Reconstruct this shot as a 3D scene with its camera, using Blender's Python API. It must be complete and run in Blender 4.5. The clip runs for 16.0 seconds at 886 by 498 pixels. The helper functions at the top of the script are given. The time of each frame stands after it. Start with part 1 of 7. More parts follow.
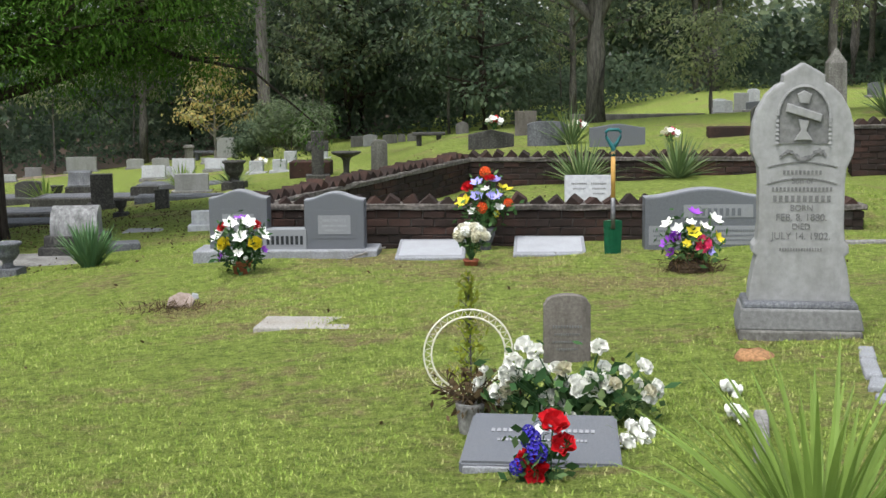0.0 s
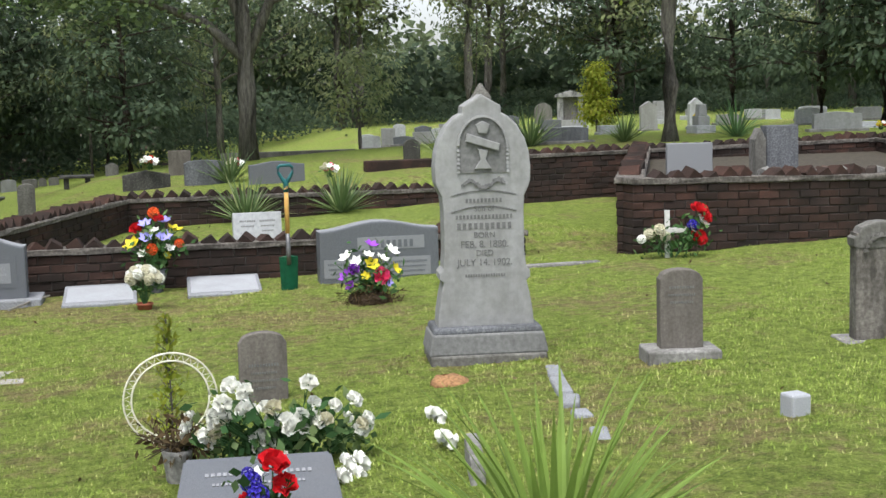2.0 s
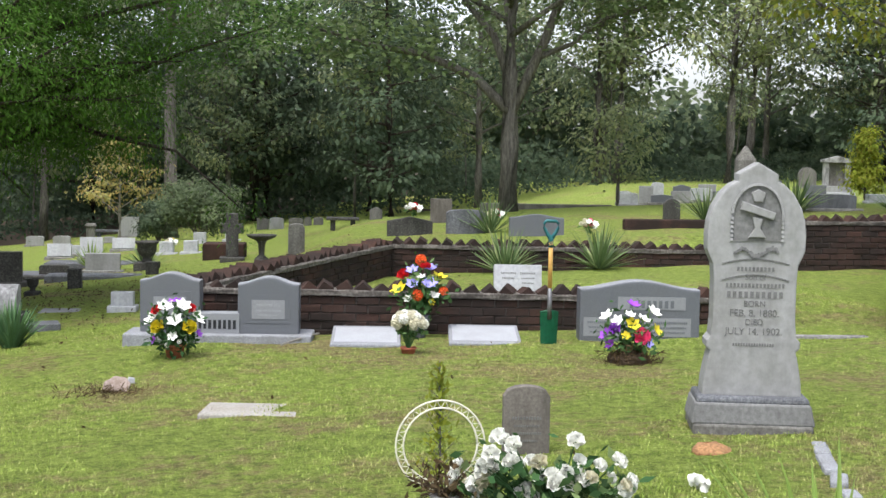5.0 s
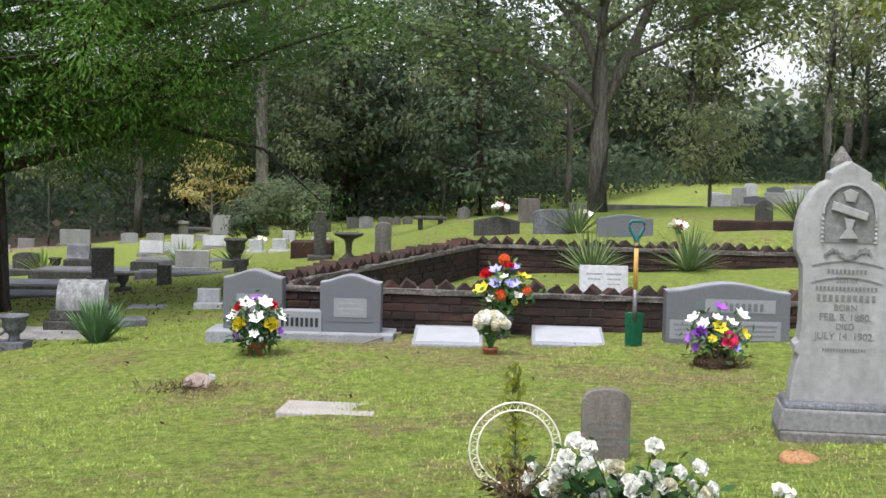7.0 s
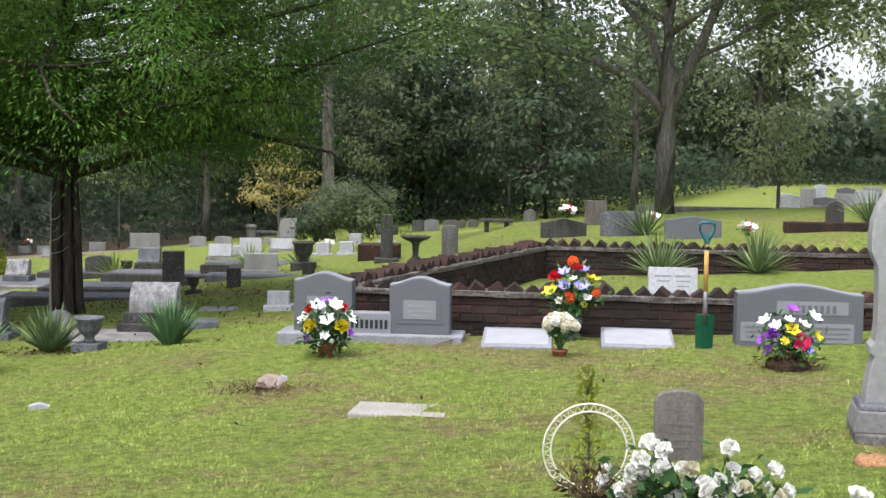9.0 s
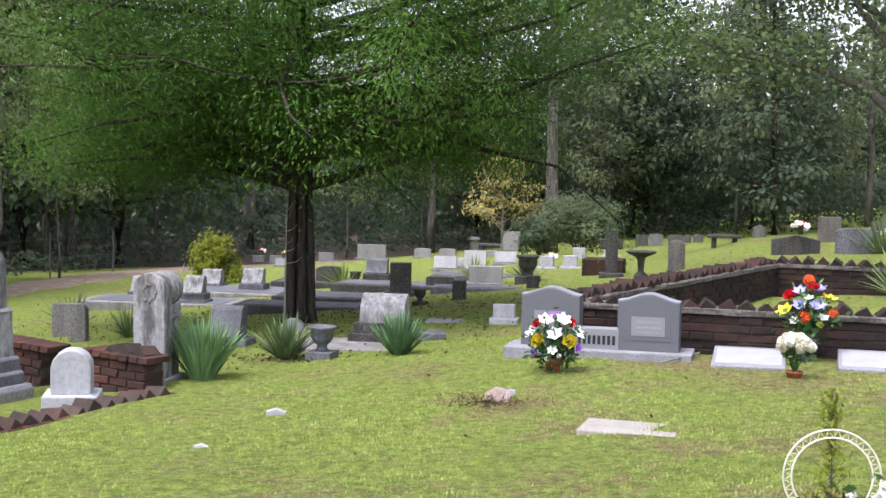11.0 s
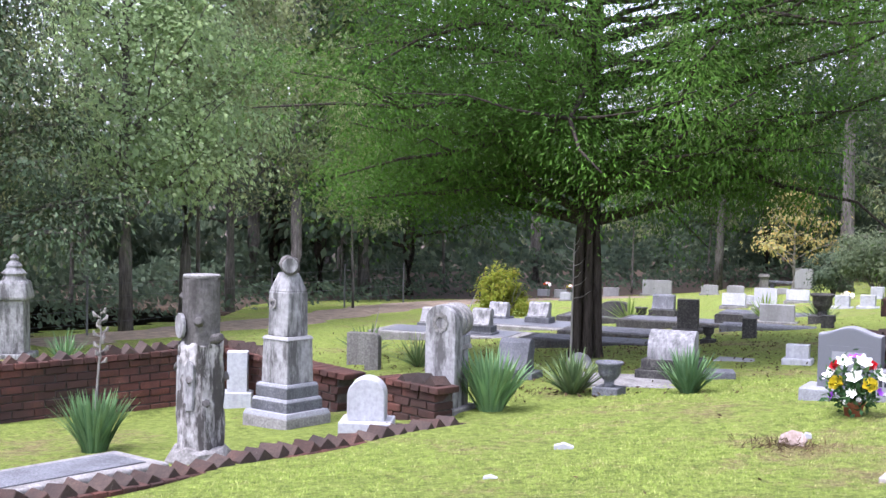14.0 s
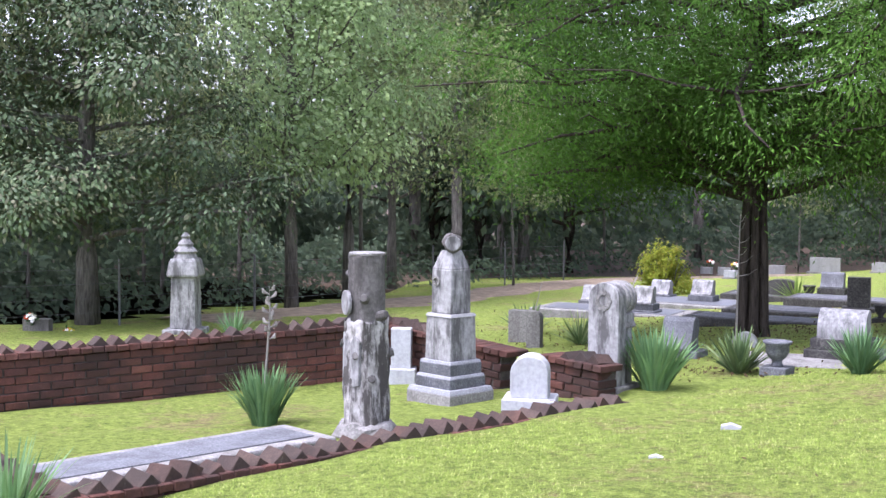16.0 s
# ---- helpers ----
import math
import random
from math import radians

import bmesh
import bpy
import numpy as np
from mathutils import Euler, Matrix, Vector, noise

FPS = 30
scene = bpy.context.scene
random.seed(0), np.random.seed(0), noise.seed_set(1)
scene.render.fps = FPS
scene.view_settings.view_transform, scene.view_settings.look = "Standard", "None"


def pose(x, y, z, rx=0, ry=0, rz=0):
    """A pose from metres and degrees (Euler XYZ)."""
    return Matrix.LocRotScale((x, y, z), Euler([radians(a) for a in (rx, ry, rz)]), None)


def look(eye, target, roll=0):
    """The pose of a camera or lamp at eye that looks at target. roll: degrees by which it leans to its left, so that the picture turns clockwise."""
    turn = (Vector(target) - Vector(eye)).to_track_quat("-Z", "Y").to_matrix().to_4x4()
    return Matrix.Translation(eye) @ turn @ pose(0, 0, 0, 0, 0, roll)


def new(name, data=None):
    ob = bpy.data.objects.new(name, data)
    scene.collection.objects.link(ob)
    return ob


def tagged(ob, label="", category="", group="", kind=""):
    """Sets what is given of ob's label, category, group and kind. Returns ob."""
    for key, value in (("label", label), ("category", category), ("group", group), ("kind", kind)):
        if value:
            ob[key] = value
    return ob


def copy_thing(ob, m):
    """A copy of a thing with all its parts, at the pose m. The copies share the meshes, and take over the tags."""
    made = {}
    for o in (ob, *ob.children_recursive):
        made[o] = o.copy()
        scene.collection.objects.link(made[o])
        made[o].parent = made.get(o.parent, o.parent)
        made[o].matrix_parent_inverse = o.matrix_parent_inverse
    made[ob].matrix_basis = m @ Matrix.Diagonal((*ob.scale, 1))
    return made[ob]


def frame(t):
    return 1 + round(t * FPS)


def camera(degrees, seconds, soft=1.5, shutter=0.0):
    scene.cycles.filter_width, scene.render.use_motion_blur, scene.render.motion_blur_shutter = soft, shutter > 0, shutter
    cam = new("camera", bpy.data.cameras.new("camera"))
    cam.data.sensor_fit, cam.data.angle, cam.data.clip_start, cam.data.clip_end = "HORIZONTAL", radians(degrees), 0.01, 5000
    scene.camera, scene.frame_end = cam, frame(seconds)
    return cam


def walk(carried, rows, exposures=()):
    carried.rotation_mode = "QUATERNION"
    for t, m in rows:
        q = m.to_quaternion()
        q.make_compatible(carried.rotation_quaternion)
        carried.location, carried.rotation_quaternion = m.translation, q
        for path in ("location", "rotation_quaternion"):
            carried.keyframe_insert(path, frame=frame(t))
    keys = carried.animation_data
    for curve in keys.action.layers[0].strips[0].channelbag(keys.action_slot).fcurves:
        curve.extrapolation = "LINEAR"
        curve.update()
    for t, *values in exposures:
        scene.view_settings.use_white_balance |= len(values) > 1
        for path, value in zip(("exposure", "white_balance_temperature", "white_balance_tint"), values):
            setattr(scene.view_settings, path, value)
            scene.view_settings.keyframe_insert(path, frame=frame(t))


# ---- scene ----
cam = camera(36.8, 16.0)
PATH = [
    (0, (0.449, -0.406, 1.657), (0.343, 1.572, 1.382), -0.7),
    (0.5, (0.441, -0.371, 1.659), (0.336, 1.606, 1.379), -0.1),
    (1, (0.395, -0.29, 1.637), (0.659, 1.676, 1.384), -1.9),
    (1.5, (0.272, -0.283, 1.629), (0.613, 1.673, 1.388), -0.8),
    (2, (0.224, -0.31, 1.635), (0.642, 1.633, 1.407), -1.5),
    (2.5, (0.228, -0.32, 1.636), (0.741, 1.602, 1.431), -1.6),
    (3, (0.2, -0.347, 1.65), (0.65, 1.595, 1.492), -1.7),
    (3.5, (0.16, -0.372, 1.672), (0.514, 1.594, 1.571), -1.4),
    (4, (0.128, -0.369, 1.678), (0.405, 1.608, 1.546), -0.3),
    (4.5, (0.112, -0.395, 1.682), (0.324, 1.59, 1.566), 0.4),
    (4.7, (0.089, -0.41, 1.681), (0.209, 1.581, 1.534), 0.8),
    (7, (0.157, -0.276, 1.661), (0.072, 1.717, 1.511), 1.2),
    (7.5, (0.152, -0.3, 1.662), (0.044, 1.692, 1.514), 0.5),
    (8, (0.14, -0.308, 1.656), (-0.003, 1.682, 1.509), 0.6),
    (10.3, (0.084, -0.319, 1.665), (-0.26, 1.645, 1.51), 0.8),
    (10.5, (0.075, -0.316, 1.666), (-0.352, 1.632, 1.511), 1.0),
    (11, (0.052, -0.309, 1.668), (-0.455, 1.621, 1.535), 1.0),
    (11.5, (0.045, -0.303, 1.67), (-0.51, 1.615, 1.554), 0.0),
    (12, (0.034, -0.293, 1.675), (-0.623, 1.595, 1.599), -0.3),
    (12.5, (0.023, -0.292, 1.676), (-0.705, 1.57, 1.606), 0.4),
    (13, (0.017, -0.297, 1.672), (-0.762, 1.544, 1.598), 0.3),
    (13.5, (0.018, -0.31, 1.672), (-0.819, 1.504, 1.583), 0.7),
    (14, (0.008, -0.331, 1.669), (-0.896, 1.45, 1.58), 1.1),
    (14.5, (0.004, -0.352, 1.67), (-0.937, 1.41, 1.578), 1.4),
    (15, (-0.006, -0.356, 1.671), (-1.02, 1.365, 1.569), 1.1),
    (15.5, (-0.017, -0.347, 1.666), (-1.094, 1.335, 1.556), 0.5),
    (16, (-0.022, -0.338, 1.667), (-1.131, 1.322, 1.541), 0.6),
]
walk(cam, [(t, look(eye, target, roll)) for t, eye, target, roll in PATH], [(0, 1.08, 6280, 10), (3.5, 1.1, 6300, 11), (4.6, 1.24, 6250, 12), (7.5, 1.28, 6230, 15), (10.5, 1.42, 6130, 20), (12.5, 1.8, 5800, 27), (16, 1.98, 5700, 28)])

# light: a bright overcast sky, a wide weak sun high behind the viewer
world = bpy.data.worlds.new("sky")
scene.world = world
world.use_nodes = True
wn, wl = world.node_tree.nodes, world.node_tree.links
sky = wn.new("ShaderNodeTexSky")
sky.sky_type, sky.sun_disc = "NISHITA", False
sky.sun_elevation, sky.sun_rotation = radians(66), radians(211)
sky.dust_density, sky.air_density = 3.0, 1.0
soft_sky = wn.new("ShaderNodeHueSaturation")
soft_sky.inputs["Saturation"].default_value = 0.35
wl.new(sky.outputs[0], soft_sky.inputs["Color"])
wl.new(soft_sky.outputs[0], wn["Background"].inputs["Color"])
wn["Background"].inputs["Strength"].default_value = 0.15
sun = new("sun", bpy.data.lights.new("sun", "SUN"))
sun.data.energy, sun.data.angle, sun.data.color = 1.5, radians(25), (1.0, 0.97, 0.92)
sun.matrix_world = look((-6, -10, 27), (0, 0, 0))


# ---------------------------------------------------------------- materials
def base_mat(name, rough=0.8, metal=0.0, spec=0.3):
    m = bpy.data.materials.new(name)
    m.use_nodes = True
    b = m.node_tree.nodes["Principled BSDF"]
    b.inputs["Roughness"].default_value = rough
    b.inputs["Metallic"].default_value = metal
    b.inputs["Specular IOR Level"].default_value = spec
    return m, m.node_tree.nodes, m.node_tree.links, b


def ramp(n, l, fac, stops):
    r = n.new("ShaderNodeValToRGB")
    e = r.color_ramp.elements
    while len(e) < len(stops):
        e.new(0.5)
    for k, (p, c) in enumerate(stops):
        e[k].position, e[k].color = p, (*c, 1)
    l.new(fac, r.inputs[0])
    return r.outputs[0]


def noise_out(n, l, scale, detail=5, rough=0.6, coords="Object", stretch=None):
    tc = n.new("ShaderNodeTexCoord")
    src = n.new("ShaderNodeNewGeometry").outputs["Position"] if coords == "World" else tc.outputs[coords]
    if stretch:
        mp = n.new("ShaderNodeMapping")
        mp.inputs["Scale"].default_value = stretch
        l.new(src, mp.inputs[0])
        src = mp.outputs[0]
    t = n.new("ShaderNodeTexNoise")
    t.inputs["Scale"].default_value, t.inputs["Detail"].default_value, t.inputs["Roughness"].default_value = scale, detail, rough
    l.new(src, t.inputs["Vector"])
    return t.outputs["Fac"]


def mixc(n, l, fac, a, b, blend="MIX"):
    m = n.new("ShaderNodeMix")
    m.data_type, m.blend_type = "RGBA", blend
    for sock, v in ((m.inputs[0], fac), (m.inputs[6], a), (m.inputs[7], b)):
        if hasattr(v, "links"):
            l.new(v, sock)
        elif isinstance(v, tuple):
            sock.default_value = (*v, 1)
        else:
            sock.default_value = v
    return m.outputs[2]


def bump(n, l, b, height, strength=0.3, dist=0.01):
    k = n.new("ShaderNodeBump")
    k.inputs["Strength"].default_value, k.inputs["Distance"].default_value = strength, dist
    l.new(height, k.inputs["Height"])
    l.new(k.outputs[0], b.inputs["Normal"])


def stone_mat(name, dark, mid, light, grain=220, stain=5, stain_col=(0.05, 0.05, 0.045), stain_amt=0.5, rough=0.75, relief=0.3, streak=True, edge=(0.42, 0.66)):
    """Weathered stone: fine speckle, broad stains, rain streaks."""
    m, n, l, b = base_mat(name, rough)
    g = noise_out(n, l, grain, 3)
    col = ramp(n, l, g, [(0.3, dark), (0.5, mid), (0.7, light)])
    st = noise_out(n, l, stain, 7, 0.7, "World", (1, 1, 0.25) if streak else None)
    f = ramp(n, l, st, [(edge[0], (0, 0, 0)), (edge[1], (stain_amt,) * 3)])
    col = mixc(n, l, f, col, stain_col)
    st2 = noise_out(n, l, stain * 5, 6, 0.65, "World")
    f2 = ramp(n, l, st2, [(0.5, (0, 0, 0)), (0.78, (stain_amt * 0.4,) * 3)])
    col = mixc(n, l, f2, col, stain_col)
    l.new(col, b.inputs["Base Color"])
    bump(n, l, b, st2, relief, 0.01)
    return m


def plain_mat(name, col, var=0.25, scale=12, rough=0.6, metal=0.0, relief=0.1):
    m, n, l, b = base_mat(name, rough, metal)
    g = noise_out(n, l, scale, 5)
    lo = tuple(c * (1 - var) for c in col)
    hi = tuple(min(1, c * (1 + var)) for c in col)
    l.new(ramp(n, l, g, [(0.3, lo), (0.7, hi)]), b.inputs["Base Color"])
    if relief:
        bump(n, l, b, g, relief, 0.004)
    return m


def brick_mat(name, cols, soot=0.5, soot_col=(0.018, 0.015, 0.013)):
    m, n, l, b = base_mat(name, 0.9, 0, 0.15)
    oi = n.new("ShaderNodeObjectInfo")
    col = ramp(n, l, oi.outputs["Random"], [(k / (len(cols) - 1), c) for k, c in enumerate(cols)])
    g = noise_out(n, l, 60, 6, 0.7, "World")
    col = mixc(n, l, 0.6, col, ramp(n, l, g, [(0.3, (0.35,) * 3), (0.7, (1.3,) * 3)]), "MULTIPLY")
    s = noise_out(n, l, 1.6, 7, 0.7, "World")
    f = ramp(n, l, s, [(0.33, (0, 0, 0)), (0.58, (soot,) * 3)])
    col = mixc(n, l, f, col, soot_col)
    lich = noise_out(n, l, 9, 6, 0.75, "World", (1.3, 1.3, 1))
    f = ramp(n, l, lich, [(0.66, (0, 0, 0)), (0.74, (0.45,) * 3)])
    col = mixc(n, l, f, col, (0.3, 0.29, 0.26))
    l.new(col, b.inputs["Base Color"])
    bump(n, l, b, g, 0.6, 0.008)
    return m


def leaf_mat(name, cols, trans=0.35, rough=0.7, spec=0.08):
    """Thin leaves: colour by island and by bough, some light comes through."""
    mean = [sum(c[k] for c in cols) / len(cols) for k in range(3)]
    cols = [tuple(0.6 * c[k] + 0.4 * mean[k] for k in range(3)) for c in cols]
    m, n, l, b = base_mat(name, rough, 0, spec)
    geo = n.new("ShaderNodeNewGeometry")
    col = ramp(n, l, geo.outputs["Random Per Island"], [(k / (len(cols) - 1), c) for k, c in enumerate(cols)])
    big = noise_out(n, l, 0.45, 3, 0.6, "World")
    col = mixc(n, l, 0.7, col, ramp(n, l, big, [(0.35, (0.6, 0.65, 0.6)), (0.65, (1.25, 1.2, 1.0))]), "MULTIPLY")
    bough = noise_out(n, l, 2.1, 4, 0.6, "World")
    col = mixc(n, l, 0.6, col, ramp(n, l, bough, [(0.36, (0.62, 0.6, 0.55)), (0.64, (1.3, 1.3, 1.15))]), "MULTIPLY")
    l.new(col, b.inputs["Base Color"])
    tr = n.new("ShaderNodeBsdfTranslucent")
    l.new(col, tr.inputs["Color"])
    mx = n.new("ShaderNodeMixShader")
    mx.inputs[0].default_value = trans
    l.new(b.outputs[0], mx.inputs[1])
    l.new(tr.outputs[0], mx.inputs[2])
    l.new(mx.outputs[0], n["Material Output"].inputs["Surface"])
    return m


def bark_mat(name, lo, hi, scale=14):
    m, n, l, b = base_mat(name, 0.95, 0, 0.1)
    g = noise_out(n, l, scale, 7, 0.7, "Object", (1.6, 1.6, 0.22))
    l.new(ramp(n, l, g, [(0.35, lo), (0.7, hi)]), b.inputs["Base Color"])
    bump(n, l, b, g, 0.9, 0.04)
    return m


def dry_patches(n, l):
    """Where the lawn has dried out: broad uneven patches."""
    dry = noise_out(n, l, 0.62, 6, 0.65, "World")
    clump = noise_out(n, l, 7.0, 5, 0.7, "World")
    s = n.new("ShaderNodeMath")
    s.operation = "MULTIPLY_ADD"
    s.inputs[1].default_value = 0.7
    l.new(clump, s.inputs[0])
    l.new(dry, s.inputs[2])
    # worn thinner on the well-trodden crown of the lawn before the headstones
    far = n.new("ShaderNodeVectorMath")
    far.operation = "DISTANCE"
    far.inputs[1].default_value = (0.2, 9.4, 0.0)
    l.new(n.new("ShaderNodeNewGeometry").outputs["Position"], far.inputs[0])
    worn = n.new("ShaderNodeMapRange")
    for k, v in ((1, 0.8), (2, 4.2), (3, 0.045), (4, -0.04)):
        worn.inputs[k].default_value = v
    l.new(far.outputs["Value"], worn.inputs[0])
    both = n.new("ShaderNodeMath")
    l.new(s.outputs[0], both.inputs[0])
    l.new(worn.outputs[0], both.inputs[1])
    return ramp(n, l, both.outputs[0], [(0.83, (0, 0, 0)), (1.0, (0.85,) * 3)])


def lawn_mat():
    m, n, l, b = base_mat("lawn", 0.95, 0, 0.1)
    fine = noise_out(n, l, 55, 6, 0.8, "World")
    col = ramp(n, l, fine, [(0.3, (0.085, 0.125, 0.024)), (0.5, (0.225, 0.29, 0.06)), (0.7, (0.36, 0.43, 0.12))])
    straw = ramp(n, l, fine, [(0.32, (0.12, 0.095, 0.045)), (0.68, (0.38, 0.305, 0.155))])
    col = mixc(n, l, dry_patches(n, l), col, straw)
    mid = noise_out(n, l, 13, 6, 0.75, "World")
    col = mixc(n, l, 0.6, col, ramp(n, l, mid, [(0.38, (0.42, 0.44, 0.42)), (0.62, (1.5, 1.46, 1.4))]), "MULTIPLY")
    l.new(col, b.inputs["Base Color"])
    bump(n, l, b, fine, 1.0, 0.05)
    return m


def blade_mat():
    m, n, l, b = base_mat("grass_blades", 0.7, 0, 0.2)
    geo = n.new("ShaderNodeNewGeometry")
    green = ramp(n, l, geo.outputs["Random Per Island"], [(0.0, (0.15, 0.23, 0.034)), (0.35, (0.24, 0.335, 0.056)), (0.7, (0.315, 0.4, 0.085)), (1.0, (0.43, 0.46, 0.16))])
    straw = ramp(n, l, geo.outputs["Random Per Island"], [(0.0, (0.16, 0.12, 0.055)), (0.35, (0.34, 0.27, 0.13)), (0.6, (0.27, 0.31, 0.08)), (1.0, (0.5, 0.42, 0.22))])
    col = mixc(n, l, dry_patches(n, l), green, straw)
    tuft = noise_out(n, l, 13, 6, 0.75, "World")
    col = mixc(n, l, 0.6, col, ramp(n, l, tuft, [(0.38, (0.42, 0.46, 0.42)), (0.62, (1.5, 1.46, 1.4))]), "MULTIPLY")
    l.new(col, b.inputs["Base Color"])
    tr = n.new("ShaderNodeBsdfTranslucent")
    l.new(col, tr.inputs["Color"])
    mx = n.new("ShaderNodeMixShader")
    mx.inputs[0].default_value = 0.3
    l.new(b.outputs[0], mx.inputs[1])
    l.new(tr.outputs[0], mx.inputs[2])
    l.new(mx.outputs[0], n["Material Output"].inputs["Surface"])
    return m


